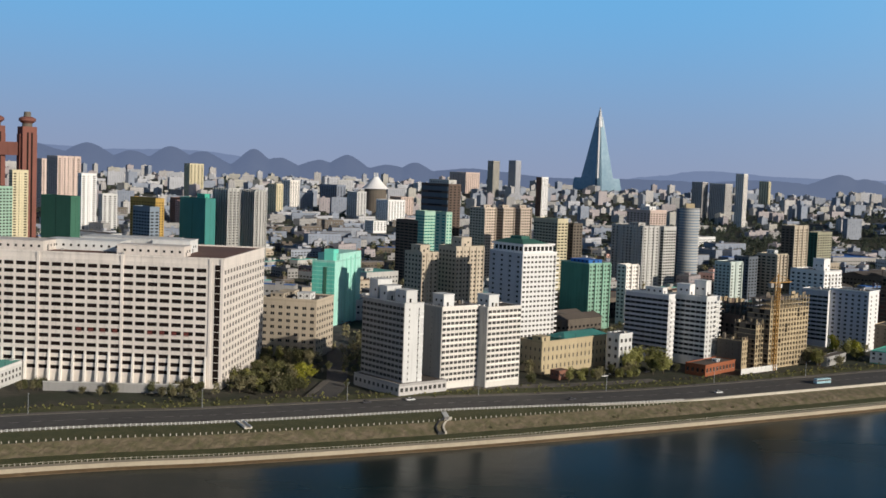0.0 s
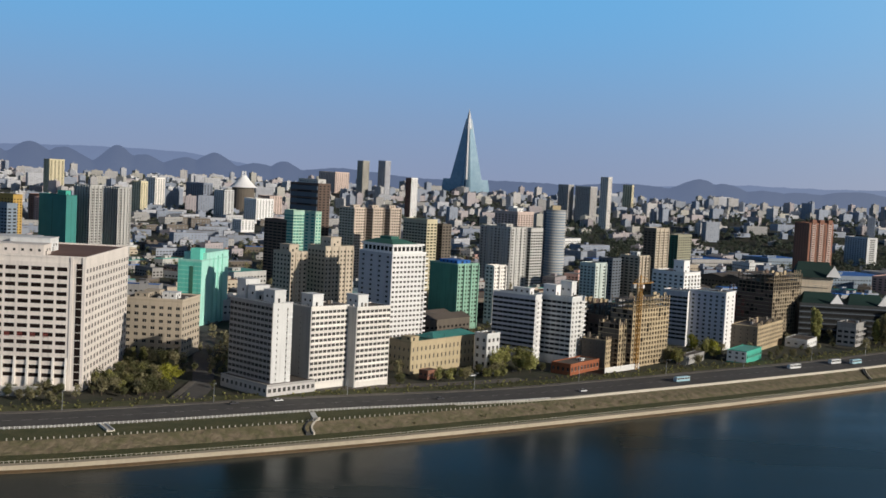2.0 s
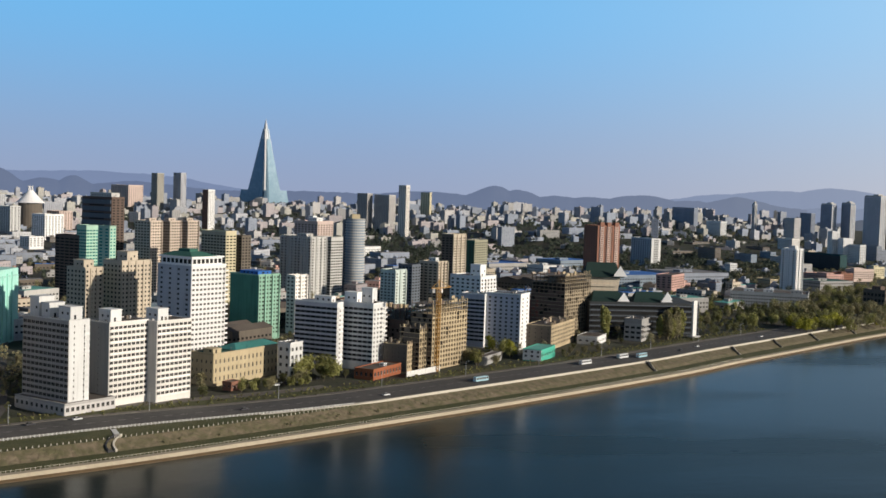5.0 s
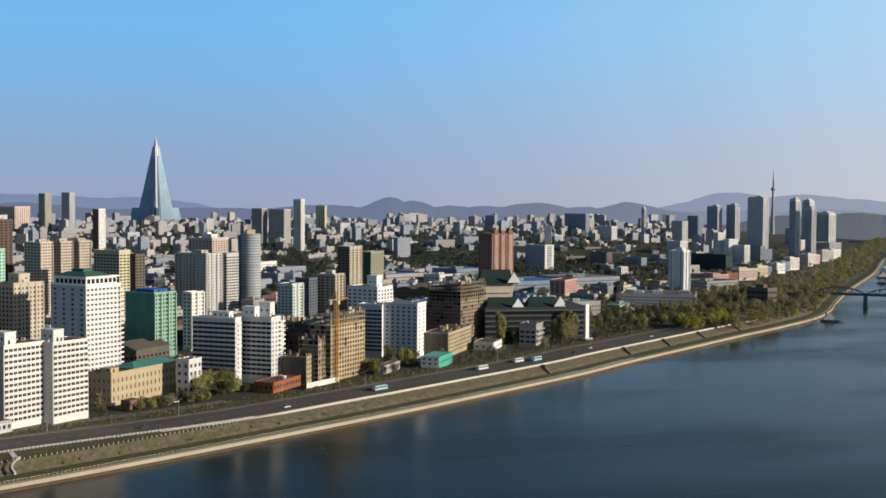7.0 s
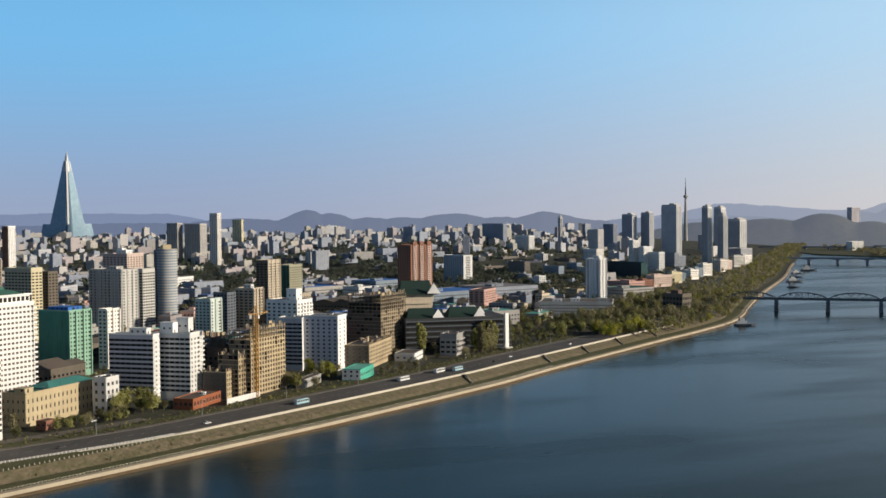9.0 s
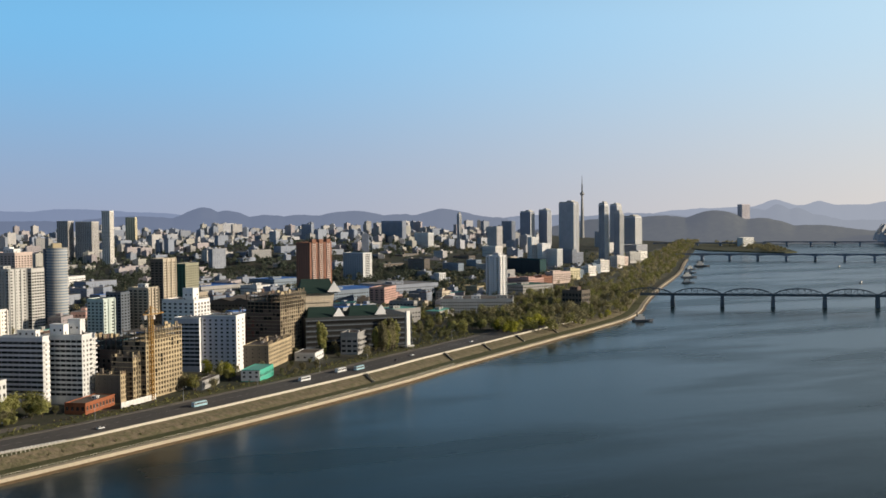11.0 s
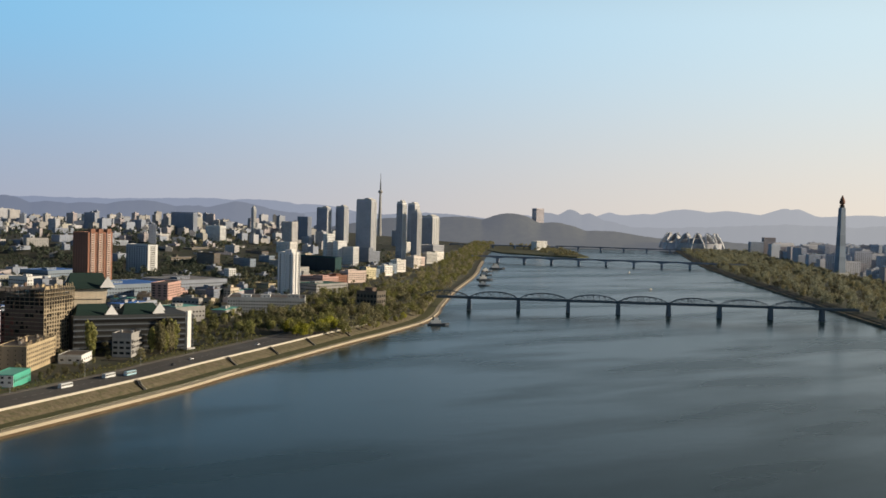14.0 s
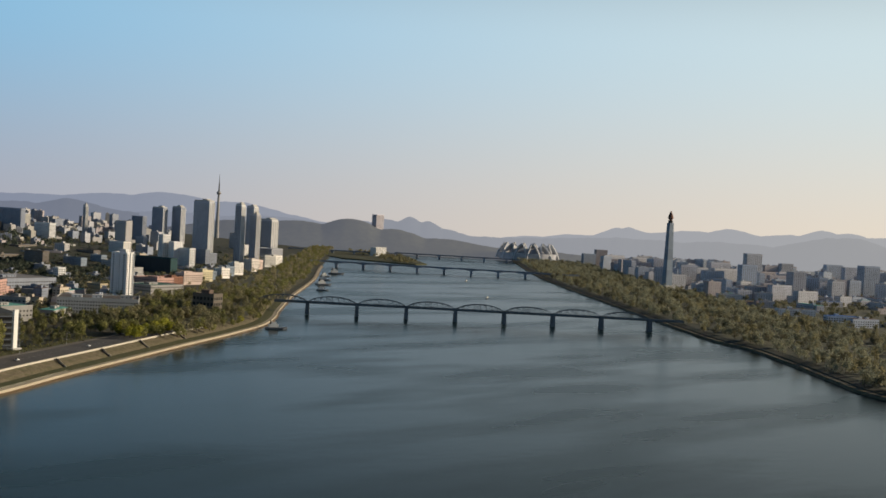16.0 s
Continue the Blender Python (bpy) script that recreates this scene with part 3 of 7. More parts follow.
def ridge(name, label, dist, deep, peaks, base, mat, a0=60, a1=-85, rough=4.0, foot=2.0):
    """A chain of hills at that distance: peaks are (bearing, breadth in degrees, metres above the eye's level)."""
    s = Shape()
    steps, rows = int((a0 - a1) / 0.12), 9
    for k in range(steps + 1):
        az = a0 + (a1 - a0) * k / steps
        top = 120 + max(base + (p - base) * math.exp(-abs((az - a) / (1.45 * w)) ** 1.9) for a, w, p in peaks)
        top += rough * (noise.noise(Vector((az * 0.9, dist * 0.01, 1))) + 0.5 * noise.noise(Vector((az * 2.7, dist * 0.02, 2))) + 0.35 * noise.noise(Vector((az * 6, 3, dist))) + 0.2 * noise.noise(Vector((az * 15, 5, dist))))
        r = radians(az)
        for c in range(rows):
            f = c / (rows - 1)
            d = dist + deep * f
            z = foot + (top - foot) * math.sin(min(1.0, f * 1.25) * math.pi / 2) + 3.0 * math.sin(f * math.pi) * noise.noise(Vector((az * 2.4, f * 5, dist * 0.1)))
            s.v.append((-math.sin(r) * d, math.cos(r) * d, min(z, top + 2)))
        if k:
            q = rows * k
            for c in range(rows - 1):
                s.f.append((q - rows + c, q - rows + 1 + c, q + 1 + c, q + c))
                s.m.append(0)
    ob = whole(name, s, mat, label, "hills", kind="structure")
    ob.data.shade_smooth()
    return ob


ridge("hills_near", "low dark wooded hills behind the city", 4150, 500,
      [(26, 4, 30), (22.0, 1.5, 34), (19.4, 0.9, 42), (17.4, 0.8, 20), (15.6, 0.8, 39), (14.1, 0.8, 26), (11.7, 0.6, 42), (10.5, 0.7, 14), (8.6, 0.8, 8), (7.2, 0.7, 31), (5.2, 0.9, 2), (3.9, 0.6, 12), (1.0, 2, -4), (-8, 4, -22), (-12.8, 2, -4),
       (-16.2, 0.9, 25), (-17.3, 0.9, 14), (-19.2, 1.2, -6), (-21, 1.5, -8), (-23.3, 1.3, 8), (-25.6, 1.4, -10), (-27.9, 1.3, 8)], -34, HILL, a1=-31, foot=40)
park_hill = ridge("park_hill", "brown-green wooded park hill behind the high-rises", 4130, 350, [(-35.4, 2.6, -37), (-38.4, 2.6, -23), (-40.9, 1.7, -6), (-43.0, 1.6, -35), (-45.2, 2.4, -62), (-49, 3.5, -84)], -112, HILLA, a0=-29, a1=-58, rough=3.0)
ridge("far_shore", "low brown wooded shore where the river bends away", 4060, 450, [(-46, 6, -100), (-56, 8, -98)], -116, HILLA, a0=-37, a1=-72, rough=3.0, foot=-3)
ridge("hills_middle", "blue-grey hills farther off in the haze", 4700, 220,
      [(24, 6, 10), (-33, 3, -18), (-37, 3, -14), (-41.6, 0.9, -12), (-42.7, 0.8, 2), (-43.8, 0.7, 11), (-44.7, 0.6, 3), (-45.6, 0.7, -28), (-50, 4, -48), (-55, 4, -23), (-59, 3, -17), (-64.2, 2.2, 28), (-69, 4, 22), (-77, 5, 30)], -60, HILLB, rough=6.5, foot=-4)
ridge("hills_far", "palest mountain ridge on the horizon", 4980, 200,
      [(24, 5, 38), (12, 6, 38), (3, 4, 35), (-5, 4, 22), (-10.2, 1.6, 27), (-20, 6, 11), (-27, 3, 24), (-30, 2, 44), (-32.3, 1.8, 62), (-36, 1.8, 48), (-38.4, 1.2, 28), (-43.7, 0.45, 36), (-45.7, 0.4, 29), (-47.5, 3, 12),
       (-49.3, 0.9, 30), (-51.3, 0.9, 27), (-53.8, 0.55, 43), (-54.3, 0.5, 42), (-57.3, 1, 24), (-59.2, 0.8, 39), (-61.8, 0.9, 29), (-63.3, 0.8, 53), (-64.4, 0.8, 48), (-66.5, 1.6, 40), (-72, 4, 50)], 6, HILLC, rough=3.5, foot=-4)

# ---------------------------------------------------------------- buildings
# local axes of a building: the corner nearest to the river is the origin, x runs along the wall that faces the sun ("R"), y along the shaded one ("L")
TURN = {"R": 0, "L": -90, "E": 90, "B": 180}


def wall_box(s, side, wr, wl, u0, u1, o0, o1, v0, v1, slot=0):
    if side == "R":
        s.box(u0, u1, -o1, -o0, v0, v1, slot)
    elif side == "L":
        s.box(-o1, -o0, u0, u1, v0, v1, slot)
    elif side == "E":
        s.box(wr + o0, wr + o1, u0, u1, v0, v1, slot)
    else:
        s.box(u0, u1, wl + o0, wl + o1, v0, v1, slot)


def wall_point(side, wr, wl, u, o, v):
    return {"R": (u, -o, v), "L": (-o, u, v), "E": (wr + o, u, v), "B": (u, wl + o, v)}[side]


# near-black colour stands in for the darkness inside empty rooms
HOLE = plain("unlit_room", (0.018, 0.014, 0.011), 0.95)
PANES = {}
FOOT = []


def window_mesh(w, h, pane, frame):
    key = (round(w, 2), round(h, 2), pane.name, frame.name)
    if key not in PANES:
        s = Shape()
        s.box(-w / 2, w / 2, -0.06, 0.02, 0, h, 0)
        s.box(-w / 2, w / 2, -0.30, -0.02, -0.12, 0.02, 1)
        if w < 3.0 and pane is not HOLE:
            s.box(-0.05, 0.05, -0.11, -0.05, 0.02, h, 1)
        PANES[key] = s.mesh("window", pane, frame)
    return PANES[key]


def facade(top, side, wr, wl, h, spec, wall, near, storey, pane, frame, budget):
    """One wall: spandrels and piers that stand proud, and the windows between them."""
    cols, frac, wh, sill, ground_h, *rest = spec
    start = rest[0] if rest else 0.0
    length = wr if side in "RB" else wl
    rows = max(1, int((h - ground_h - 0.4) / storey))
    deep = 0.14 if side == "R" else 0.30
    pitch = (length - start) / cols
    ww = pitch * frac
    members, far_panes = Shape(), Shape()
    for r in range(rows):
        v = ground_h + r * storey + sill
        for c in range(cols):
            u = start + (c + 0.5) * pitch
            if near and budget[0] > 0 and side in "RL":
                ob = part("window", window_mesh(ww, wh, pane, frame), pane, top)
                ob.location = wall_point(side, wr, wl, u, 0.0, v)
                ob.rotation_euler = (0, 0, radians(TURN[side]))
                budget[0] -= 1
            else:
                wall_box(far_panes, side, wr, wl, u - ww / 2, u + ww / 2, 0.0, 0.08, v, v + wh)
        if near:
            wall_box(members, side, wr, wl, 0, length, 0.0, deep + 0.02, v + wh, min(h, v + wh + storey - wh))
            for c in range(cols + 1):
                u0, u1 = start + (c - 0.5) * pitch + ww / 2 if c else 0.0, min(length, start + (c + 0.5) * pitch - ww / 2)
                if u1 - u0 > 0.05:
                    wall_box(members, side, wr, wl, u0, u1, 0.0, deep if frac < 0.9 else 0.05, v, v + wh)
    if near:
        wall_box(members, side, wr, wl, 0, length, 0.0, deep + 0.02, 0, ground_h + sill)
        part("facade", members, wall, top, "storey bands and piers")
    if far_panes.f:
        part("glazing", far_panes, pane, top, "small dark windows in even rows", kind="stuff")


def building(name, label, category, x, y, turn, wl, wr, h, wall, R=None, L=None, near=False, storey=2.9, roof=None, pane=None, frame=None, houses=(), rim=0.9, z=6.9,
             balcony=None, ribs=None, group="", wall_l=None, sides=True):
    """A block: R and L are (columns, window share of the pitch, window height, sill, ground storey)."""
    pane, frame, roof = pane or GLASS, frame or FRAME, roof or ROOF
    top = thing(name, label, category, x, y, z, turn, group)
    mid = top.matrix_world @ Vector((wr / 2, wl / 2, 0))
    FOOT.append((mid.x, mid.y, math.hypot(wr, wl) / 2))
    part("body", Shape().box(0, wr, 0, wl, -1.0, h), wall, top)
    # L-wall skin: own colour on some blocks, painted-in shade on others
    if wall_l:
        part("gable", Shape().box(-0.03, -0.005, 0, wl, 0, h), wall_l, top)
    budget = [300]
    if R:
        facade(top, "R", wr, wl, h, R, wall, near, storey, pane, frame, budget)
        if sides:
            facade(top, "B", wr, wl, h, R, wall, False, storey, pane, frame, budget)
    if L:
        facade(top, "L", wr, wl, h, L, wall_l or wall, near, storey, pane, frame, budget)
        if sides:
            facade(top, "E", wr, wl, h, L, wall, False, storey, pane, frame, budget)
    lid = Shape().box(0.35, wr - 0.35, 0.35, wl - 0.35, h - 0.2, h + 0.12)
    part("roof", lid, roof, top, "weathered flat roof")
    if rim:
        e = 0.34 if near else 0.1
        s = Shape()
        s.box(-e, wr + 0.1, -e, 0.35, h, h + rim)
        s.box(-e, wr + 0.1, wl - 0.35, wl + 0.1, h, h + rim)
        s.box(-e, 0.35, 0.35, wl - 0.35, h, h + rim)
        s.box(wr - 0.35, wr + 0.1, 0.35, wl - 0.35, h, h + rim)
        part("parapet", s, wall, top)
    for hx, hy, hw, hd, hh, *mat in houses:
        s = Shape().box(hx, hx + hw, hy, hy + hd, h, h + hh).box(hx - 0.3, hx + hw + 0.3, hy - 0.3, hy + hd + 0.3, h + hh, h + hh + 0.35)
        s.box(hx + hw * 0.3, hx + hw * 0.3 + 1.2, hy - 0.05, hy, h + 0.2, h + min(2.2, hh - 0.2), 1)
        for k in range(max(1, int(hd / 4))):
            s.box(hx - 0.05, hx, hy + (k + 0.35) * 4, hy + (k + 0.65) * 4, h + hh * 0.4, h + hh * 0.4 + 1.2, 1)
        for k in range(1, max(1, int(hw / 4))):
            s.box(hx + (k + 0.35) * 4, hx + (k + 0.65) * 4, hy - 0.05, hy, h + hh * 0.4, h + hh * 0.4 + 1.2, 1)
        part("stair_house", s, (mat[0] if mat else wall, GLASS), top)
    if near and wr > 9 and h > 8:
        clutter = random.Random(int(x * 7 + y * 3))
        for k in range(5):
            u, v, w = clutter.uniform(1, wr - 3), clutter.uniform(1, wl - 3), clutter.uniform(0.7, 1.8)
            s = Shape()
            if k < 3:
                s.box(u, u + w, v, v + w, h + 0.1, h + clutter.uniform(0.8, 1.9)).box(u - 0.12, u + w + 0.12, v - 0.12, v + w + 0.12, h + 0.8, h + 0.95)
                part("vent_shaft", s, clutter.choice((GREY, PALEGREY, UMBER)), top)
            else:
                s.tube(u, v, h + 0.1, h + clutter.uniform(2.5, 4.5), 0.09, 0.05, 6)
                part("aerial", s, DARK, top)
    if balcony:
        side, c0, c1, n, deep = balcony
        length = wr if side == "R" else wl
        for r in range(int(h / storey) - 1):
            for k in range(n):
                s = Shape()
                u0 = length * (c0 + (c1 - c0) * k / n)
                u1 = u0 + length * (c1 - c0) / n * 0.86
                v = (r + 1) * storey
                wall_box(s, side, wr, wl, u0, u1, 0.25, deep, v, v + 0.16)
                wall_box(s, side, wr, wl, u0, u1, deep - 0.12, deep, v + 0.16, v + 1.1)
                part("balcony", s, wall, top)
    if ribs:
        s = Shape()
        for side, n, w, deep in ribs:
            length = wr if side == "R" else wl
            for k in range(n + 1):
                u = length * k / n
                wall_box(s, side, wr, wl, max(0, u - w / 2), min(length, u + w / 2), 0.0, deep, 0, h)
        part("rib", s, wall, top, "upright ribs", kind="stuff")
    return top


A = "apartment block"
O = "office building"
# ---- riverside row
main = building("office_building", "long cream office block with rows of wide dark windows", O, -134, 559, 88, 130, 86, 63.5, CREAM, R=(15, 0.46, 1.9, 1.1, 4.0), L=(20, 0.80, 1.95, 1.1, 4.6, 8.0), near=True, storey=3.95, pane=GLASSB,
                roof=ROOFRED, houses=[(6, 22, 12, 34, 5.0), (30, 26, 14, 20, 6.5, WHITE2), (22, 60, 16, 40, 5.0, WHITE2), (6, 94, 18, 34, 5.0), (44, 40, 20, 50, 5.5, WHITE2)])
strip = Shape()
wall_box(strip, "L", 86, 130, 1.5, 4.3, 0.33, 0.42, 2, 61)
part("stair_glazing", strip, GLASSB, main, "tall dark strip of stair glazing")
piers = Shape()
for u in (0.5, 6.2, 50.7, 93.4):
    wall_box(piers, "L", 86, 130, u - 0.5, u + 0.9, 0.3, 0.7, 0, 63.9)
for k in range(15):
    v = 5.0 + k * 3.8
    wall_box(piers, "L", 86, 130, 1.5, 4.3, 0.42, 0.5, v, v + 0.25)
part("pier", piers, CREAM, main, "slender upright piers", kind="stuff")
for k in range(8):
    u = 17 + k * 6.1 + (11.6 if k > 3 else 0)
    s = Shape()
    for d in range(3):
        wall_box(s, "L", 86, 130, u + d * 0.9, u + d * 0.9 + 0.35, 0.34, 0.5, 25.0, 27.4)
    wall_box(s, "L", 86, 130, u, u + 2.2, 0.34, 0.5, 26.1, 26.5)
    part("sign_bars", s, LETTER, main, "faded red sign bars")
for k in range(20):
    s = Shape()
    u = 8.0 + 122 * k / 20
    s.hull([(-2.4, u - 0.45, 0), (-0.3, u - 0.45, 0), (-0.3, u + 0.45, 0), (-2.4, u + 0.45, 0)], [(-0.9, u - 0.45, 15.5), (-0.3, u - 0.45, 15.5), (-0.3, u + 0.45, 15.5), (-0.9, u + 0.45, 15.5)])
    part("buttress", s, CREAM2, main)
building("annex", "low white annex with a teal sheet roof", "annex", -236, 530, 88, 22, 35, 9, WHITE2, R=(9, 0.5, 1.5, 1.0, 1.0), L=(5, 0.5, 1.5, 1.0, 1.0), near=True, roof=ROOFTEAL, rim=0.4)
building("office_building", "five-storey beige office block half in shadow", O, -103, 661, 80, 34, 32, 33.0, BEIGE, R=(7, 0.5, 1.7, 1.1, 3.2), L=(7, 0.5, 1.7, 1.1, 3.2), near=True, storey=3.9,
         houses=[(6, 6, 9, 8, 3.5, WHITE2), (18, 20, 8, 9, 3), (5, 22, 8, 8, 2.6)])
green = building("tower_block", "tall tower wrapped in turquoise scaffold netting", A, -111, 796, 75, 17, 49, 44.5, PALETURQ, wall_l=TURQ, rim=1.2)
s = Shape()
for k in range(15):
    wall_box(s, "R", 49, 17, 0, 49, 0, 0.18, 2.6 + k * 2.95, 2.85 + k * 2.95)
    wall_box(s, "L", 49, 17, 0, 17, 0, 0.18, 2.6 + k * 2.95, 2.85 + k * 2.95)
part("scaffold", s, PALETURQ, green, kind="stuff")
part("upper_netting", Shape().box(9, 49, 0.2, 16.8, 44.4, 50), PALETURQ, green)
part("lift_shaft", Shape().box(4, 13, 3, 10, 44, 53), TURQ, green)
part("window_strip", Shape().box(-0.3, 0.1, 6, 8.5, 2, 41), DKGREEN, green, "dark slots in the netting")
for k in range(3):
    part("netting_fold", Shape().box(20 + 8 * k, 20.5 + 8 * k, -1.0, 0.1, 1, 46 + k), PALETURQ, green)

APT = dict(near=True, storey=2.9, rim=0.5, houses=[(3, 3, 7, 9, 6.0, WHITE2)])
# GREY and PALEGREY L walls on these slabs hold the shade as colour
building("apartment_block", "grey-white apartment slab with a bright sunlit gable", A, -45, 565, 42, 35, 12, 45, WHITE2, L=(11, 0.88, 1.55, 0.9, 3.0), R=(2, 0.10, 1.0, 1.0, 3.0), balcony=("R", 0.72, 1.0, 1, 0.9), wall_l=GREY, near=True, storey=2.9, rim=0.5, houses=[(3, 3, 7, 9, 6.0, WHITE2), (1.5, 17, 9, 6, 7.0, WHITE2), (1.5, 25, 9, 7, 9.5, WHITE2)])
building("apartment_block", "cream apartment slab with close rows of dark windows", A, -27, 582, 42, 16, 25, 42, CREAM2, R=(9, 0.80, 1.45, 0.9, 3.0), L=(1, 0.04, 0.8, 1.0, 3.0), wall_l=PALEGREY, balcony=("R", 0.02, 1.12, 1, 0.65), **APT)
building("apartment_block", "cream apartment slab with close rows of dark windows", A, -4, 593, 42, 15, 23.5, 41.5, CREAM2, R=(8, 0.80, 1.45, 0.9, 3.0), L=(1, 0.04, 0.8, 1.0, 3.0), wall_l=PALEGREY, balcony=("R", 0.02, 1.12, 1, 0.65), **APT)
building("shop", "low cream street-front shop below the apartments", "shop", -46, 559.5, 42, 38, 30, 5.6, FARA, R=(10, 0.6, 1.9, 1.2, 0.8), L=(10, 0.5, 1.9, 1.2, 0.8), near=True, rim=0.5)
# white tower: FARB on the L wall paints its shade in
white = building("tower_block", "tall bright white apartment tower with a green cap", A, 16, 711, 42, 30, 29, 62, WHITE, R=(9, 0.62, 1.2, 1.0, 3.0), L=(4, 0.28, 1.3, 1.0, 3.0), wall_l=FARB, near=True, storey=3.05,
                 balcony=("R", 0.93, 1.06, 1, 1.3), rim=0)
cap = Shape().box(-0.3, 29.3, -0.3, 30.3, 61.8, 62.6).box(1.5, 27, 1.5, 28.5, 62.6, 66.6).box(0.4, 28, 0.4, 29.6, 66.6, 67.6)
part("crown", cap, WHITE, white, "set-back top storey")
for k in range(7):
    part("crown_window", Shape().box(2.4 + k * 3.55, 4.9 + k * 3.55, 1.4, 1.6, 63.2, 65.9), GLASS, white)
    part("crown_window", Shape().box(1.4, 1.6, 2.4 + k * 3.7, 4.9 + k * 3.7, 63.2, 65.9), GLASS, white)
gr = Shape()
gr.hull([(0.8, 1, 67.6), (23, 1, 67.6), (23, 29, 67.6), (0.8, 29, 67.6)], [(6, 8, 70.2), (16, 8, 70.2), (16, 22, 70.2), (6, 22, 70.2)])
gr.box(7.5, 14.5, 10, 20, 70.1, 71.8)
part("cap_roof", gr, ROOFDG, white, "green sheet-metal roof")

yel = building("office_building", "three-storey yellow riverside building with a green roof", O, 27, 642, 47, 17, 62, 17.2, YELLOW, R=(17, 0.28, 2.4, 1.2, 1.2), L=(5, 0.3, 1.8, 1.3, 1.2), near=True, storey=4.9,
               roof=ROOFDG, houses=[(4, 4, 7, 7, 2.4)])
hip = Shape().hull([(20, 0.6, 17.9), (61.4, 0.6, 17.9), (61.4, 16.4, 17.9), (20, 16.4, 17.9)], [(27, 7.5, 20.6), (55, 7.5, 20.6), (55, 9.5, 20.6), (27, 9.5, 20.6)])
part("hip_roof", hip, TEAL, yel, "low hipped green sheet roof")
building("gatehouse", "small brick gatehouse beside the yellow building", "gatehouse", 36, 628, 47, 6, 8, 4.2, BRICK, R=(3, 0.4, 1.3, 1.0, 0.4), L=(2, 0.4, 1.3, 1.0, 0.4), near=True, rim=0.4)
building("house", "narrow white four-storey house with tall windows", "house", 72, 664, 47, 9, 12, 20.5, WHITE2, R=(3, 0.5, 2.0, 1.2, 1.2), L=(2, 0.4, 2.0, 1.2, 1.2), near=True, storey=4.6)
SL = dict(near=True, storey=2.9)
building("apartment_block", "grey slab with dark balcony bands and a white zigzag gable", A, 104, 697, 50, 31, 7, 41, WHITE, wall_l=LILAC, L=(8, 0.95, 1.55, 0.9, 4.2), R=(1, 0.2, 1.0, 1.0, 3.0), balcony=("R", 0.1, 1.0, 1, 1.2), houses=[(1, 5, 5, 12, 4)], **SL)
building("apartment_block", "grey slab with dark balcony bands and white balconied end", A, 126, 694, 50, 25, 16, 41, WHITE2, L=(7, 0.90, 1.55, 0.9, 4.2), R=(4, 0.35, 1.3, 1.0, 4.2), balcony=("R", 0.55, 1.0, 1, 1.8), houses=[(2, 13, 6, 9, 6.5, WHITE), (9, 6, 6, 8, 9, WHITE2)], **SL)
building("restaurant", "low orange-red pavilion with dark glazing on the street", "restaurant", 121, 660, 50, 13, 34, 5.5, ORANGE, R=(9, 0.55, 2.4, 1.0, 0.6), L=(4, 0.5, 2.2, 1.0, 0.6), near=True, rim=0.6, houses=[(18, 3, 3, 3, 1.4, WHITE)])

CON = dict(near=True, storey=2.95, pane=HOLE, frame=TAN, rim=0.5)
def skeleton(label, x, y, turn, wl, wr, h, bays_r, bays_l, wall, wall_l, seed, open_top=2, gaps=0.05, blind=0.45):
    """A bare concrete frame: floor slabs, columns and infill with empty window holes, and open floors on top."""
    rnd = random.Random(seed)
    top = thing("unfinished_block", label, A, x, y, 6.9, turn)
    mid = top.matrix_world @ Vector((wr / 2, wl / 2, 0))
    FOOT.append((mid.x, mid.y, math.hypot(wr, wl) / 2))
    st_h = 2.95
    floors = int(h / st_h)
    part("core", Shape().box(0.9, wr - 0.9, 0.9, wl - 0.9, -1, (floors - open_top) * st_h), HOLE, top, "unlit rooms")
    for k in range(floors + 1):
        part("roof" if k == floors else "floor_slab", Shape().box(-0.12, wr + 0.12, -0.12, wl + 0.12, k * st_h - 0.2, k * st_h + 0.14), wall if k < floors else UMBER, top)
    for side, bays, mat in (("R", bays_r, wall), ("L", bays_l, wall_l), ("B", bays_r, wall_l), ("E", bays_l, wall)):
        length = wr if side in "RB" else wl
        pitch = length / bays
        for b2 in range(bays + 1):
            if side in "BE" and 0 < b2 < bays:
                continue
            u = min(max(b2 * pitch, 0.25), length - 0.25)
            s = Shape()
            wall_box(s, side, wr, wl, u - 0.25, u + 0.25, -0.4, 0.06, -0.5, floors * st_h + rnd.choice((0.0, 0.3, 0.9, 1.7)))
            part("column", s, mat, top)
        fill = Shape()
        for k in range(floors - open_top):
            for b2 in range(bays):
                if rnd.random() < gaps * (1 + 4 * (k > floors - open_top - 3)):
                    continue
                u0, u1, v = b2 * pitch, (b2 + 1) * pitch, k * st_h
                wall_box(fill, side, wr, wl, u0, u1, -0.35, 0.0, v, v + 0.95)
                wall_box(fill, side, wr, wl, u0, u0 + pitch * 0.25, -0.35, 0.0, v + 0.95, v + st_h)
                wall_box(fill, side, wr, wl, u1 - pitch * 0.25, u1, -0.35, 0.0, v + 0.95, v + st_h)
                if side == "L" and rnd.random() < blind:
                    wall_box(fill, side, wr, wl, u0, u1, -0.3, -0.02, v + 0.9, v + st_h)
        part("infill", fill, mat, top, "rough infill walls with empty window holes", kind="stuff")
    return top


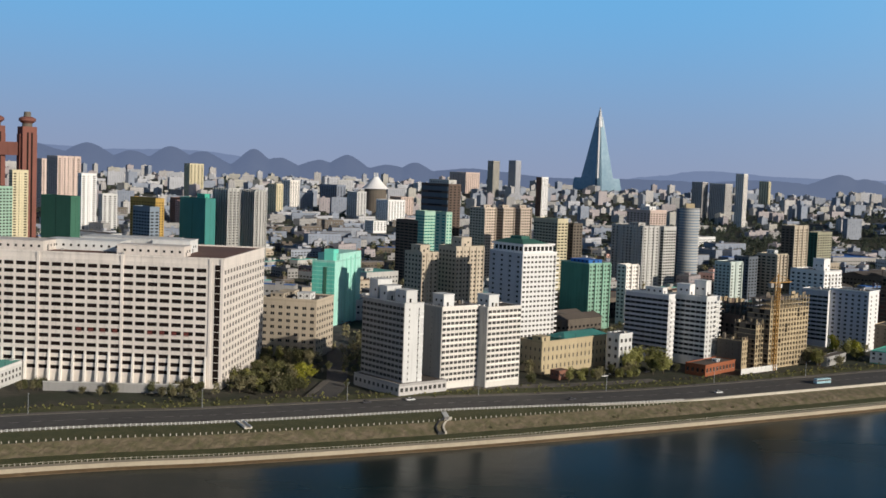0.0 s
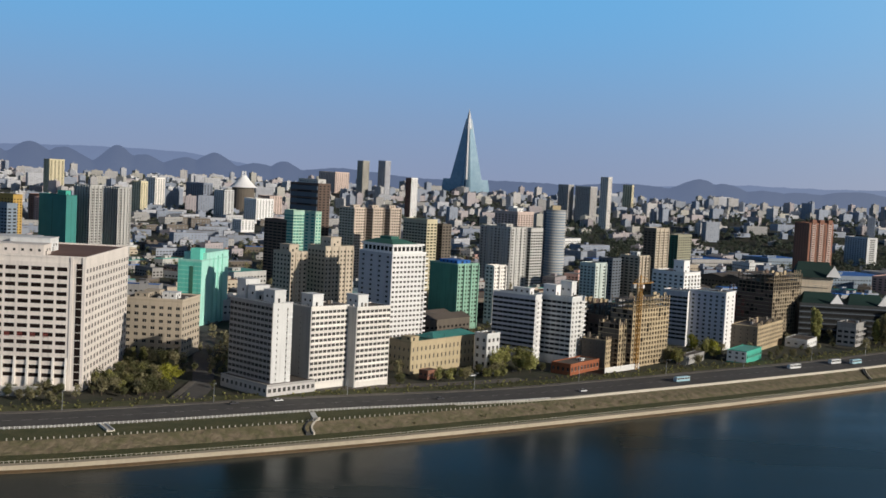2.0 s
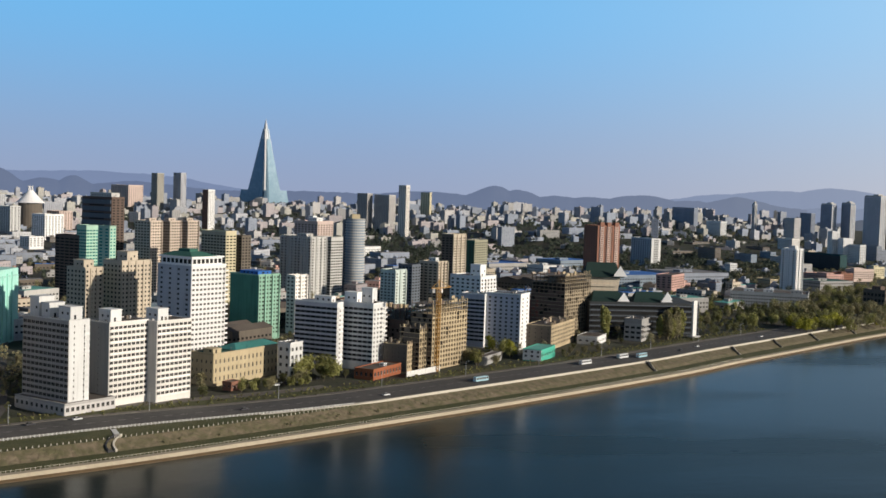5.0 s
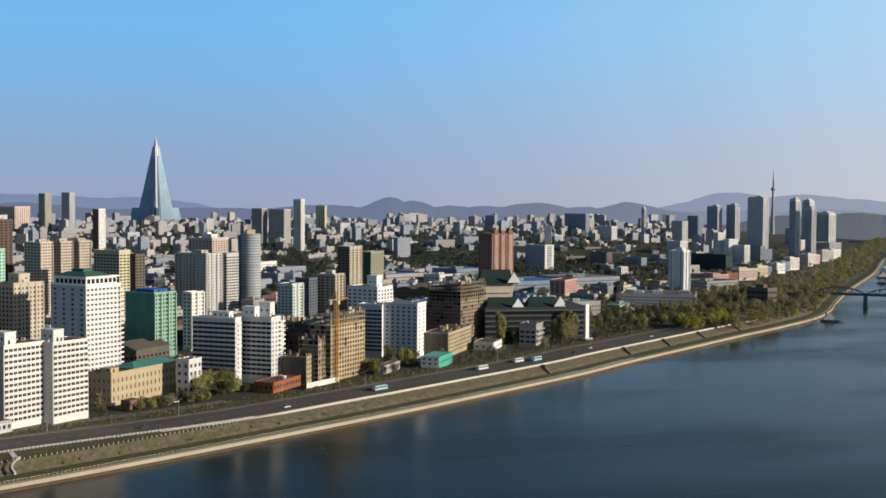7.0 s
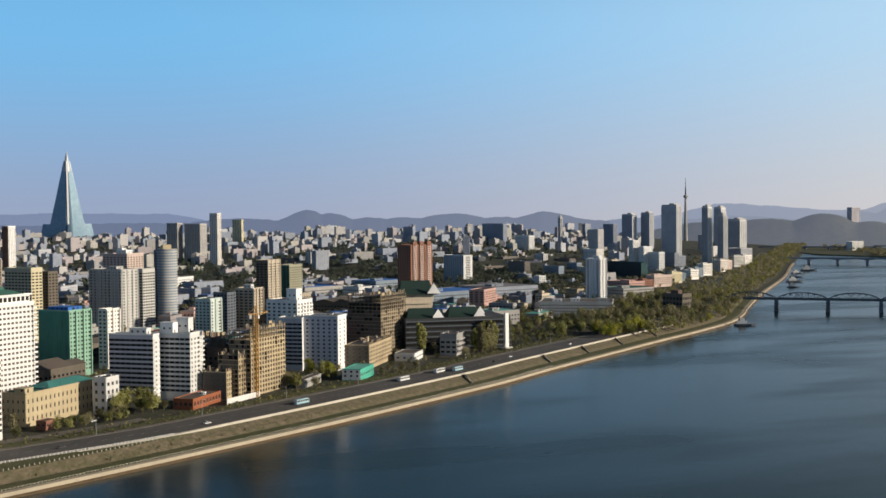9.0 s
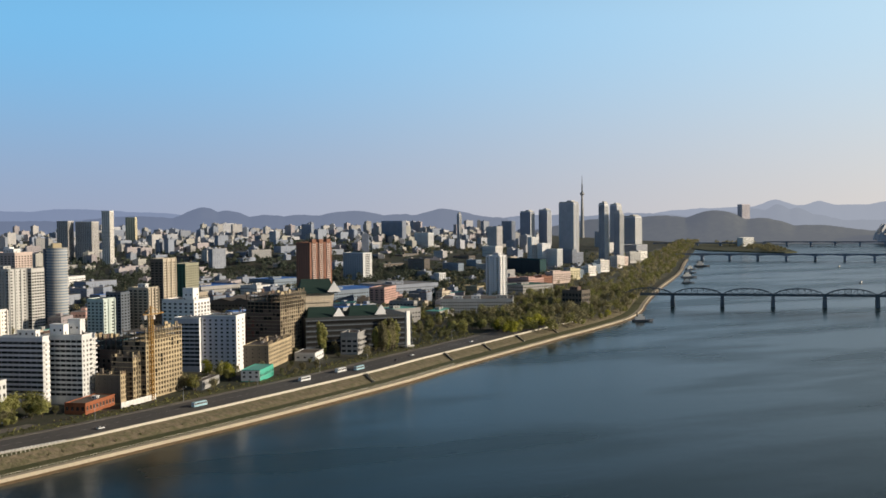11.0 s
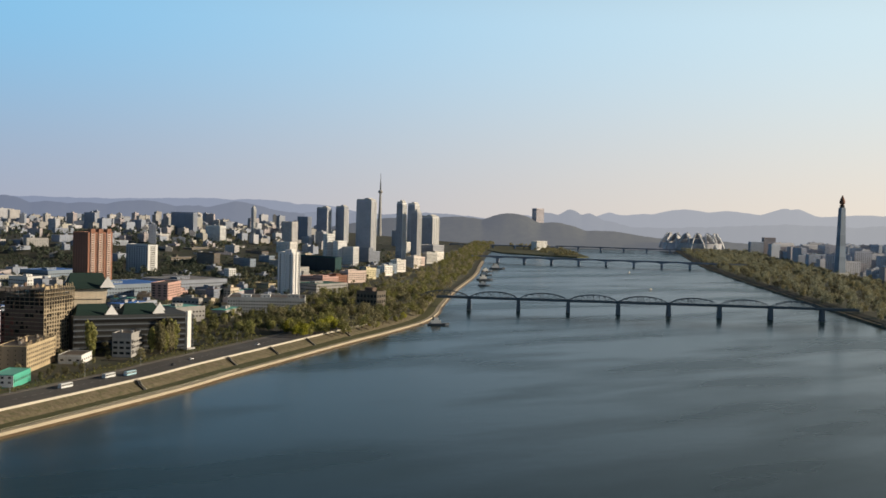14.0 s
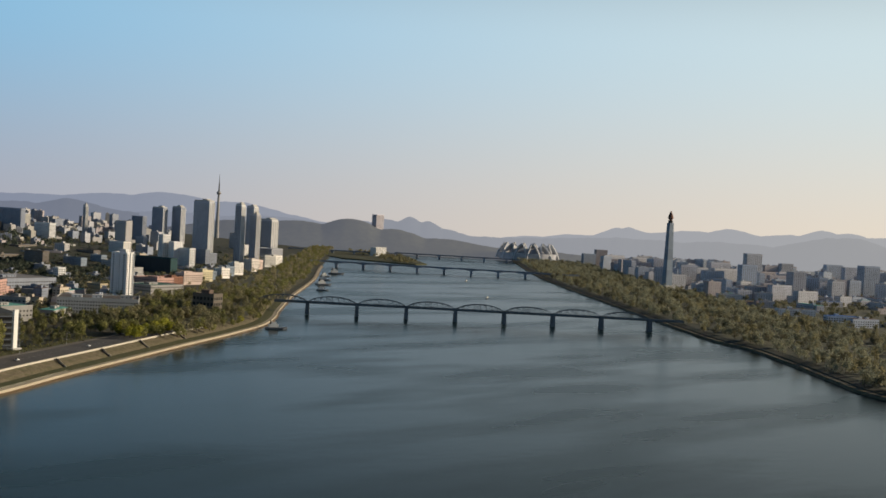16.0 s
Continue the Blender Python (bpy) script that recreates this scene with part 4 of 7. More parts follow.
# TAN blocks take UMBER on L: the shade is put into the colour
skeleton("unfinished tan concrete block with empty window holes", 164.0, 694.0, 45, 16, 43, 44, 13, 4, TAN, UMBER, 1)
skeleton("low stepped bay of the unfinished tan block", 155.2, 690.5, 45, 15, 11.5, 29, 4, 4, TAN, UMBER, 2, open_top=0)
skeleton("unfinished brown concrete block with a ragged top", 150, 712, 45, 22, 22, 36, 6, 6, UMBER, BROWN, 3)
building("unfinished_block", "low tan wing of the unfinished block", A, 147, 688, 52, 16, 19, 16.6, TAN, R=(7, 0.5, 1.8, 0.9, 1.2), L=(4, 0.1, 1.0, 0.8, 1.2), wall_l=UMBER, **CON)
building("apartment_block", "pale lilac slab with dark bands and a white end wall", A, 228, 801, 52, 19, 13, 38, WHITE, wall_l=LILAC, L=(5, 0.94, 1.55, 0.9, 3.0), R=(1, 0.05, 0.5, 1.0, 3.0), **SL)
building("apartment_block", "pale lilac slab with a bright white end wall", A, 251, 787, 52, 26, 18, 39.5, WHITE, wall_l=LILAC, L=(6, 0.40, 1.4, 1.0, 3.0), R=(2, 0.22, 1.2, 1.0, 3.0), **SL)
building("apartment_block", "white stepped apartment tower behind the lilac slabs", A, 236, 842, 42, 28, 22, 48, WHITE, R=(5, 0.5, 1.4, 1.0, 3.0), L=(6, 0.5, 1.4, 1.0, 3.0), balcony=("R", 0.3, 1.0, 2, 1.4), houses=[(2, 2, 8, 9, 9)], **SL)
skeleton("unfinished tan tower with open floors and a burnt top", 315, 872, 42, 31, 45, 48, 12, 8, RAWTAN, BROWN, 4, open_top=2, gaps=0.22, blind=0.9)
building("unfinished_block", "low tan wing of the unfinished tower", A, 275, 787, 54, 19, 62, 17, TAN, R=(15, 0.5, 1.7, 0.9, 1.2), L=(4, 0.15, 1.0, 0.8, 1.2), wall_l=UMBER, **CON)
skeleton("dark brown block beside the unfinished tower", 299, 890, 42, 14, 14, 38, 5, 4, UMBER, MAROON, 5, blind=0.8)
building("shop", "small turquoise shop with a white side wall", "shop", 249, 731, 54, 13, 32, 7.2, JADE, R=(8, 0.45, 1.6, 1.4, 1.4), L=(3, 0.4, 1.4, 1.2, 1.0), near=True, wall_l=WHITE2, roof=ROOFTEAL, rim=0.4)
building("garage", "low white garage beside the road", "garage", 322, 815, 54, 16, 26, 5.5, WHITE2, R=(5, 0.4, 1.4, 1.0, 0.6), L=(3, 0.4, 1.2, 1.0, 0.6), near=True, rim=0.4)
building("shed", "long low grey concrete wall and shed", "shed", 205, 716, 52, 6, 30, 5.0, GREY, R=(10, 0.4, 1.3, 1.6, 0.6), near=True, rim=0.3)
wallp = thing("site_fence", "white hoarding in front of the building site", "fence", 143, 668, 6.9, 42)
for k in range(9):
    part("panel", Shape().box(k * 3.9, k * 3.9 + 3.75, 0, 0.2, 0, 3.4), RAIL, wallp)
for k in range(10):
    part("post", Shape().box(k * 3.9 - 0.1, k * 3.9 + 0.06, 0.2, 0.4, 0, 3.5), GREY, wallp)
# retaining wall in front of the office block
gw = thing("garden_wall", "long weathered grey wall in front of the office block", "wall", -214, 535, 6.9, 6)
part("wall_face", Shape().box(0, 64, 0, 0.6, 0, 4.2), GREY, gw)
part("coping", Shape().box(-0.2, 64.2, -0.15, 0.75, 4.2, 4.6), PALEGREY, gw)

# ragged tops of the unfinished blocks
rag = random.Random(5)
for ob in [o for o in bpy.data.objects if o.name.startswith("unfinished_block") and o.parent is None]:
    roof_ob = next(c for c in ob.children if c.name.startswith("roof"))
    hi = [max(v.co[a] for v in roof_ob.data.vertices) for a in range(3)]
    for k in range(int(hi[0] / 3.2)):
        part("column_stub", Shape().box(k * 3.2 + 0.3, k * 3.2 + 0.9, 0.0, 0.6, hi[2] - 0.1, hi[2] + rag.choice((0.6, 1.4, 2.4, 3.2))), TAN, ob)
    for k in range(9):
        s = Shape()
        u, v, w = rag.uniform(0.5, hi[0] - 5), rag.choice((0.2, hi[1] * 0.5, hi[1] - 2.5)), rag.uniform(1.2, 4.5)
        s.box(u, u + w, v, v + rag.uniform(0.4, 2.2), hi[2] - 0.1, hi[2] + rag.uniform(1.0, 3.4))
        part("broken_wall", s, rag.choice((UMBER, TAN, BROWN)), ob)

# tower crane at the unfinished block
cr = thing("tower_crane", "rusty yellow tower crane at the unfinished block", "crane", 166.2, 689.0, 6.9, 40)
mast = Shape()
for dx in (-1, 1):
    for dy in (-1, 1):
        mast.bar((dx, dy, 0), (dx, dy, 52), 0.35)
for k in range(26):
    z = k * 2.0
    for a, c in (((-1, -1), (1, -1)), ((1, -1), (1, 1)), ((1, 1), (-1, 1)), ((-1, 1), (-1, -1))):
        mast.bar((*a, z), (*c, z + 2), 0.2)
part("mast", mast, CRANEY, cr, "lattice mast")
jib = Shape().bar((-8, 0, 52.5), (13, 0, 52.5), 0.5).bar((-8, 0, 52.5), (0, 0, 57), 0.2).bar((13, 0, 52.5), (0, 0, 57), 0.2).bar((0, 0, 52), (0, 0, 57.5), 0.6)
part("jib", jib, CRANEY, cr)
part("counterweight", Shape().box(-8, -5.5, -1.2, 1.2, 49.8, 52.4), GREY, cr)
part("cabin", Shape().box(0.8, 2.8, -1.0, 1.0, 49.4, 51.6), WHITE, cr)

# ---------------------------------------------------------------- second row and towers behind


def tower(label, x, y, turn, wl, wr, h, wall, cols_l, cols_r, name="tower_block", category="apartment block", frac=0.5, **more):
    """A block farther off; its windows are too small to count."""
    return building(name, label, category, x, y, turn, wl, wr, h, wall, R=(max(1, cols_r), frac, 1.35, 1.0, 3.0), L=(cols_l, frac, 1.35, 1.0, 3.0) if cols_l else None, **more)


tower("green apartment tower with a blue sheet roof", 67, 837, 42, 28, 23, 47, JADEW, 0, 6, roof=ROOFBLU, wall_l=GREENM, houses=[(4, 4, 14, 18, 2.5, ROOFBLU)], ribs=[("R", 3, 1.6, 0.9)])
tower("narrow cream tower with a recessed entrance bay", 98, 878, 42, 8, 15, 44, CREAM2, 2, 4, ribs=[("R", 2, 2.0, 1.0)])
tower("beige concrete apartment tower with stained balconies", -49, 758, 42, 18, 14, 56, BEIGE, 5, 4, frac=0.42, houses=[(2, 4, 8, 10, 5)], ribs=[("R", 3, 1.2, 0.6)])
tower("wide beige apartment tower with rows of balconies", -27, 770, 42, 18, 25, 60, BEIGE, 5, 8, frac=0.42, houses=[(8, 4, 9, 10, 6)], ribs=[("R", 4, 1.6, 0.5)])
tower("dark brown glass office tower with a crown slab", -52, 1271, 42, 48, 17, 94, BROWN, 1, 3, name="office_tower", category="office building", houses=[(1, 2, 11, 34, 5, PALEGREY)])
s = Shape()
for k in range(9):
    s.box(-1.0, 0.0, 1, 47, 28 + k * 7.4, 32.6 + k * 7.4)
part("floor_band", s, SLATE, bpy.data.objects["office_tower"], "dark glass bands", kind="stuff")
tower("lower dark brown glass wing", -75, 1113, 42, 34, 10, 60, BROWN, 5, 2, frac=0.8, name="office_tower", category="office building")
tower("mint and white tower with green glazing", -46, 1071, 42, 16, 7, 71, GREENW, 2, 2, pane=TEALGL)
tower("mint and white tower with green glazing", -68, 1106, 42, 14, 14, 70, GREENW, 5, 4, frac=0.8, pane=TEALGL)
for k, (x, y) in enumerate(((-12, 1180), (7, 1196), (25, 1212))):
    tower("orange-beige apartment tower, one of three in a row", x, y, 42, 22 if k == 0 else 14, 16, 73, BUFF, 5, 5, frac=0.55, houses=[(2, 3, 9, 6, 3)], ribs=[("R", 1, 1.5, 1.2)], roof=ROOFRED, group="three beige towers")
tower("ochre apartment tower with deep balconies", 59, 1114, 42, 33, 14, 67, PALEYEL, 8, 3, frac=0.65, wall_l=BEIGE)
tower("dark grey apartment tower", 76, 1143, 42, 14, 13, 62, UMBER, 3, 3)
tower("grey apartment tower with narrow upright bays", 145, 1149, 42, 41, 24, 62, PALEGREY, 9, 4, frac=0.4, ribs=[("L", 7, 1.4, 1.0), ("R", 3, 1.4, 0.8)], houses=[(4, 10, 10, 12, 3)])
tower("pale grey apartment tower with balconies", 169, 1176, 42, 14, 19, 61, PALEGREY, 3, 5, frac=0.7)
tower("pink apartment block with a white crown", 198, 1502, 42, 40, 32, 67, PALEPINK, 7, 6, houses=[(3, 4, 12, 16, 5, WHITE), (14, 20, 8, 8, 7, WHITE)])
tower("pale grey-green apartment tower with white ribs", 211, 1050, 46, 16, 20, 37, PALEMINT, 4, 3, ribs=[("R", 2, 3.0, 0.9)])
tower("dark slate apartment tower", 238, 1099, 46, 16, 16, 39, SLATE, 4, 3)
tower("tan tower with white balconies", 265, 1106, 46, 21, 20, 42, BEIGE, 4, 4, frac=0.6, ribs=[("R", 3, 1.5, 1.2)], houses=[(3, 4, 6, 8, 4, WHITE2)])
# UMBER and DKGREEN L walls here paint in the side away from the sun
tower("tan apartment tower with balcony columns", 318, 1255, 46, 15, 29, 64, BEIGE, 3, 6, frac=0.6, wall_l=UMBER, ribs=[("R", 3, 2.0, 0.8)])
tower("olive grey stepped apartment tower", 367, 1342, 46, 13, 33, 54, OLIVE, 3, 6, frac=0.5, wall_l=DKGREEN)
red = tower("tall red-brown apartment tower with cream balcony strips", 590, 1512, 20, 29, 41, 71, BRICK, 6, 4, frac=0.4)
for u in (7, 20, 34):
    s = Shape()
    for k in range(23):
        s.box(u - 2.6, u + 2.6, -1.8, 0.1, 3 + k * 2.95, 4.2 + k * 2.95)
    s.box(u - 3.1, u - 2.6, -1.4, 0.1, 2, 71)
    s.box(u + 2.6, u + 3.1, -1.4, 0.1, 2, 71)
    part("balcony_strip", s, PALEPINK, red, "cream balcony strip")
    part("turret", Shape().box(u - 3.6, u + 3.6, -1.6, 5, 71, 76), BRICK, red)
tower("white end-walled apartment slab", 782, 1763, 15, 54, 19, 45, WHITE2, 9, 1, wall_l=FARB)
tower("pale grey slab block", 732, 1820, 15, 38, 17, 25, PALEGREY, 7, 2)
tower("pink three-storey hall with white trim", 602, 1292, 46, 20, 46, 19, PINK, 3, 8, name="hall", category="hall")
tower("tall white riverside tower with dark upright window bands", 771, 1298, 20, 23, 14, 54, WHITE, 3, 3, frac=0.4, ribs=[("L", 4, 1.6, 0.5), ("R", 2, 0.8, 1.2)], houses=[(3, 4, 6, 10, 4)])
tower("dark green glass office block", 1080, 1685, 10, 96, 14, 27, DEEPTEAL, 1, 1, frac=0.02, name="office_building", category="office building", wall_l=DARKGLZ, rim=2)
off = building("office_building", "long pale four-storey office building beside a park", O, 661, 1083, 58, 80, 50, 15.5, PALEGREY, R=(13, 0.5, 1.6, 1.0, 0.4), L=(30, 0.5, 1.6, 1.0, 0.4), near=True, storey=3.3, houses=[(4, 6, 9, 12, 4), (4, 36, 8, 10, 3.5, WHITE), (3, 56, 8, 10, 3, WHITE)])
for k, (x, y, wl, wr, h, m) in enumerate(((901, 1435, 46, 33, 13, PINK), (984, 1497, 17, 41, 17, PALEPINK), (1060, 1562, 10, 24, 17, PALEYEL), (1146, 1635, 17, 21, 16, CREAM2), (1233, 1722, 15, 25, 21, CREAM2),
                                          (1350, 1831, 19, 23, 22, CREAM), (1493, 1981, 12, 36, 22, PALEGREY), (1095, 1600, 19, 22, 13, BLUEGREY), (1192, 1688, 19, 22, 16, BLUEGREY), (1410, 1906, 19, 29, 17, PALEPINK),
                                          (944, 1467, 24, 24, 13, BRICK), (1573, 2057, 17, 31, 20, CREAM2))):
    tower("riverside apartment house in faded pastel render", x, y, 15, wl, wr, h, m, max(2, wl // 4), max(3, wr // 4), name="apartment_house", group="riverside apartment houses", houses=[(2, 2, wr * 0.4, wl * 0.4, 2.5)])
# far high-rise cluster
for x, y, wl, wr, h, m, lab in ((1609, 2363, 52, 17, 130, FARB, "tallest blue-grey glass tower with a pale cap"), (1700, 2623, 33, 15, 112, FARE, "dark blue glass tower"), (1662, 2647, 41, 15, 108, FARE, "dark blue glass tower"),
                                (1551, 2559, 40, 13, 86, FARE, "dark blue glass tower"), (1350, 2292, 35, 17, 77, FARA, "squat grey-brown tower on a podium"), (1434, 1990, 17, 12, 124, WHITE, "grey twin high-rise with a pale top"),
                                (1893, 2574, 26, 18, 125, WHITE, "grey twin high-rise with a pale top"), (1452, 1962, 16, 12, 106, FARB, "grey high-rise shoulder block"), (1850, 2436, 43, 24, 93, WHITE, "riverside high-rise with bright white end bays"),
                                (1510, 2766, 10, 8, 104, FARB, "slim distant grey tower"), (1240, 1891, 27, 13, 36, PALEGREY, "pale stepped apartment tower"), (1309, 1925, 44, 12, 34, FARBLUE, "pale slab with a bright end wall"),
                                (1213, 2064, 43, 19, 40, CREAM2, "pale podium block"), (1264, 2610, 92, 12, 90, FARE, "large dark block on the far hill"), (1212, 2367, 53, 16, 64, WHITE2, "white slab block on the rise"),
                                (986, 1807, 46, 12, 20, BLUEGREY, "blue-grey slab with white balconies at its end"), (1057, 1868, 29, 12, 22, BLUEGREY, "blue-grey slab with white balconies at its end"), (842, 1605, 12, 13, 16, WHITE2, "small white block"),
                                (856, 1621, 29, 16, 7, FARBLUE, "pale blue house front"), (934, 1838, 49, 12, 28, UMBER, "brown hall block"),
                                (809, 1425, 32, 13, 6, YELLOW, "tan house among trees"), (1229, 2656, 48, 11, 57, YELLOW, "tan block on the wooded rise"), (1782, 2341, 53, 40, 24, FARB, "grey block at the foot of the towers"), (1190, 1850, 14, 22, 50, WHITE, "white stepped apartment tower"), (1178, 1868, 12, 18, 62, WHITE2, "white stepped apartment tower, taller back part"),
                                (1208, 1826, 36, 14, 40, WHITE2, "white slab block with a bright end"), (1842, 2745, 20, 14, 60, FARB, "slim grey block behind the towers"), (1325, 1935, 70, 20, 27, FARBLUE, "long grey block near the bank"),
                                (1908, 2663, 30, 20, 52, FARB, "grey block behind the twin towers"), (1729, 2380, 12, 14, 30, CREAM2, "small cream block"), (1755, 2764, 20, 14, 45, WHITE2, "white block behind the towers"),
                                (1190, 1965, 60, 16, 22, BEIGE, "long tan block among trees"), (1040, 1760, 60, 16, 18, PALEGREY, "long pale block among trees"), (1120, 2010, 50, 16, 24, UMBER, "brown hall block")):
    # tall white towers: FARB puts shade into the colour of the L wall
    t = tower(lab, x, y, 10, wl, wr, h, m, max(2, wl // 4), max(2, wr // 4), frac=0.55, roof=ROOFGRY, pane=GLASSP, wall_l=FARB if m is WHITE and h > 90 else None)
    if h > 90:
        part("cap", Shape().box(1, wr - 1, 1, wl - 1, h, h + 4).box(2, wr - 2, wl * 0.2, wl * 0.5, h + 4, h + 7), PALEGREY, t, "pale roof storey")
        s = Shape()
        for k in range(4):
            s.box(wr * k / 3.3, wr * k / 3.3 + wr * 0.12, -0.9, 0.05, 0, h - 2)
        part("rib", s, WHITE2, t, "pale upright fins", kind="stuff")
# left-hand towers
for k, (x, y) in enumerate(((-571, 1384), (-605, 1372))):
    ht = thing("hotel_tower", "tall red-brown hotel tower with a revolving top", "hotel tower", x, y, 6.9, 40, "twin hotel towers")
    part("shaft", Shape().box(0, 17, 0, 20, -1, 143).box(-2.0, 19, 5, 16, -1, 134), MAROON, ht)
    part("window_strip", Shape().box(5, 7, -0.4, 0.1, 6, 136).box(10, 12, -0.4, 0.1, 6, 136), GLASSB, ht, "dark window strip", kind="stuff")
    part("neck", Shape().tube(8.5, 10, 143, 149, 6, 6, 14), UMBER, ht)
    part("restaurant_drum", Shape().tube(8.5, 10, 147, 150, 6, 10, 18).tube(8.5, 10, 150, 153, 10, 10, 18).tube(8.5, 10, 153, 155, 10, 6, 18), MAROON, ht)
    part("roof_drum", Shape().tube(8.5, 10, 155, 161, 4.5, 4, 12), UMBER, ht)
brg = thing("hotel_link", "red-brown linking bridge between the hotel towers", "link building", -580, 1392, 6.9, 200)
part("link_block", Shape().box(0, 26, 0, 9, -1, 60), MAROON, brg)
part("sky_bridge", Shape().box(0, 26, 0, 9, 108, 124), MAROON, brg)
for lab, x, y, turn, wl, wr, h, m, cl, cr2, kw in (
        ("slim pale yellow apartment tower", -522, 1237, 40, 11, 17, 92, PALEYEL, 2, 3, dict(ribs=[("R", 2, 2.0, 0.7)])),
        ("pale mint apartment tower with grid of balconies", -462, 1063, 60, 30, 15, 79, GREENW, 6, 4, dict(frac=0.6)),
        ("tower wrapped in dark green netting", -388, 1046, 60, 41, 11, 73, DKGREEN, 1, 1, dict(frac=0.02)),
        ("pink apartment tower with zigzag bays", -734, 1930, 40, 52, 40, 107, PALEPINK, 5, 5, dict(ribs=[("R", 4, 2.2, 1.0)])),
        ("pink apartment tower with zigzag bays", -868, 2206, 40, 33, 29, 100, PALEPINK, 5, 4, {}),
        ("white apartment tower with stepped top", -602, 1674, 40, 14, 23, 84, WHITE, 2, 3, dict(ribs=[("R", 2, 2.4, 0.8)])),
        ("white apartment tower, lower wing", -580, 1703, 40, 17, 23, 54, WHITE2, 3, 3, {}),
        ("pale yellow far apartment tower", -736, 2795, 40, 31, 37, 98, PALEYEL, 4, 4, {}),
        ("grey ribbed apartment tower with upright fins", -287, 1240, 50, 27, 15, 81, PALEGREY, 5, 3, dict(ribs=[("L", 6, 1.4, 1.2), ("R", 3, 1.2, 1.0)])),
        ("grey ribbed apartment tower with upright fins", -265, 1274, 50, 29, 16, 79, PALEGREY, 6, 3, dict(ribs=[("L", 7, 1.4, 1.2), ("R", 4, 1.2, 1.0)])),
        ("ochre apartment block", -367, 1243, 50, 49, 11, 67, GOLD, 9, 3, dict(frac=0.4)),
        ("blue-grey apartment tower with white balconies", -309, 1026, 50, 27, 10, 67, BLUEGREY, 6, 2, dict(frac=0.6)),
        ("teal tower in scaffold netting", -305, 1212, 50, 46, 13, 70, TEAL, 1, 1, dict(frac=0.02, houses=[(2, 4, 6, 14, 5, JADE)])),
        ("cream slab tower with yellow edge", -438, 2330, 42, 33, 16, 66, PALEYEL, 4, 3, {}),
        ("cream slab tower with yellow edge", -439, 2493, 42, 35, 24, 72, CREAM2, 4, 4, {}),
        ("white cubic office block", -203, 2224, 42, 38, 41, 46, WHITE, 6, 6, {}),
        ("small white office block", -200, 1929, 42, 24, 27, 19, WHITE, 4, 4, {}),
        ("dark blue slab block", -348, 2567, 42, 68, 24, 64, FARE, 8, 3, {}),
        ("white slab with bright end", -278, 2355, 42, 36, 23, 56, WHITE2, 5, 3, {}),
        ("orange apartment block", -203, 2540, 42, 41, 34, 44, PALEPINK, 5, 5, {}),
        ("pink wide apartment block", -481, 1809, 40, 44, 58, 44, PINK, 6, 8, {}),
        ("brown apartment block", -513, 1883, 40, 36, 30, 46, BRICK, 5, 4, {}),
        ("long white hall with ribbon windows", -448, 1336, 60, 89, 25, 20, WHITE2, 18, 4, dict(name="hall", category="hall", frac=0.7)),
        ("tall grey twin high-rise", -6, 3300, 42, 24, 24, 135, FARC, 5, 5, {}),
        ("tall grey twin high-rise", 57, 3300, 42, 30, 20, 138, FARB, 6, 4, {}),
        ("white block with red side walls", 103, 2598, 42, 18, 20, 98, WHITE, 4, 4, dict(wall_l=BRICK)),
        ("tall cream tower with a bright edge", 513, 2447, 42, 20, 14, 121, CREAM2, 4, 3, {}),
        ("tall yellow-grey tower", 788, 3410, 42, 33, 10, 105, PALEYEL, 4, 2, {}),
        ("wide grey block", 516, 2650, 42, 44, 26, 98, FARA, 9, 5, {}),
        ("wide grey block", 470, 2680, 42, 30, 20, 100, FARA, 6, 4, {}),
        ("wide dark blue-grey apartment wall", 1059, 3232, 42, 75, 27, 57, FARE, 9, 3, {}),
        ("pale slab with rounded corners", -87, 3499, 42, 76, 55, 99, PALEPINK, 10, 7, {})):
    tower(lab, x, y, turn, wl, wr, h, m, cl, cr2, **kw)

# round tower
rt = thing("round_tower", "round grey apartment tower ringed with balconies", "apartment block", 207, 1256, 6.9)
part("shaft", Shape().tube(0, 0, -1, 78, 10.2, 10.2, 28), BLUEGREY, rt)
for k in range(26):
    part("balcony_ring", Shape().tube(0, 0, 2 + k * 2.95, 3.3 + k * 2.95, 11.2, 11.2, 28), PALEGREY, rt)
part("flat_wing", Shape().box(-12, -5.5, 3, 14, -1, 78), SLATE, rt)
part("roof_house", Shape().box(-5, 4, -5, 5, 78, 84), YELLOW, rt)
part("rim", Shape().tube(0, 0, 78, 79.4, 10.8, 10.8, 28), GREY, rt)


# hip roofs of the traditional hall
def hall_roof(s, x0, x1, y0, y1, z, rise, over=2.2):
    """A curved hip-and-gable roof in three courses."""
    cx0, cx1, cy = x0 + (x1 - x0) * 0.10, x1 - (x1 - x0) * 0.10, (y0 + y1) / 2
    rings = []
    for f, g in ((0.0, 0.0), (0.3, 0.16), (0.6, 0.42), (1.0, 1.0)):
        a = f * 0.98
        rings.append([(x0 - over + (cx0 - x0 + over) * a, y0 - over + (cy - y0 + over) * a, z + rise * g), (x1 + over - (x1 + over - cx1) * a, y0 - over + (cy - y0 + over) * a, z + rise * g),
                      (x1 + over - (x1 + over - cx1) * a, y1 + over - (y1 + over - cy) * a, z + rise * g), (x0 - over + (cx0 - x0 + over) * a, y1 + over - (y1 + over - cy) * a, z + rise * g)])
    for a, b in zip(rings, rings[1:]):
        s.hull(a, b)


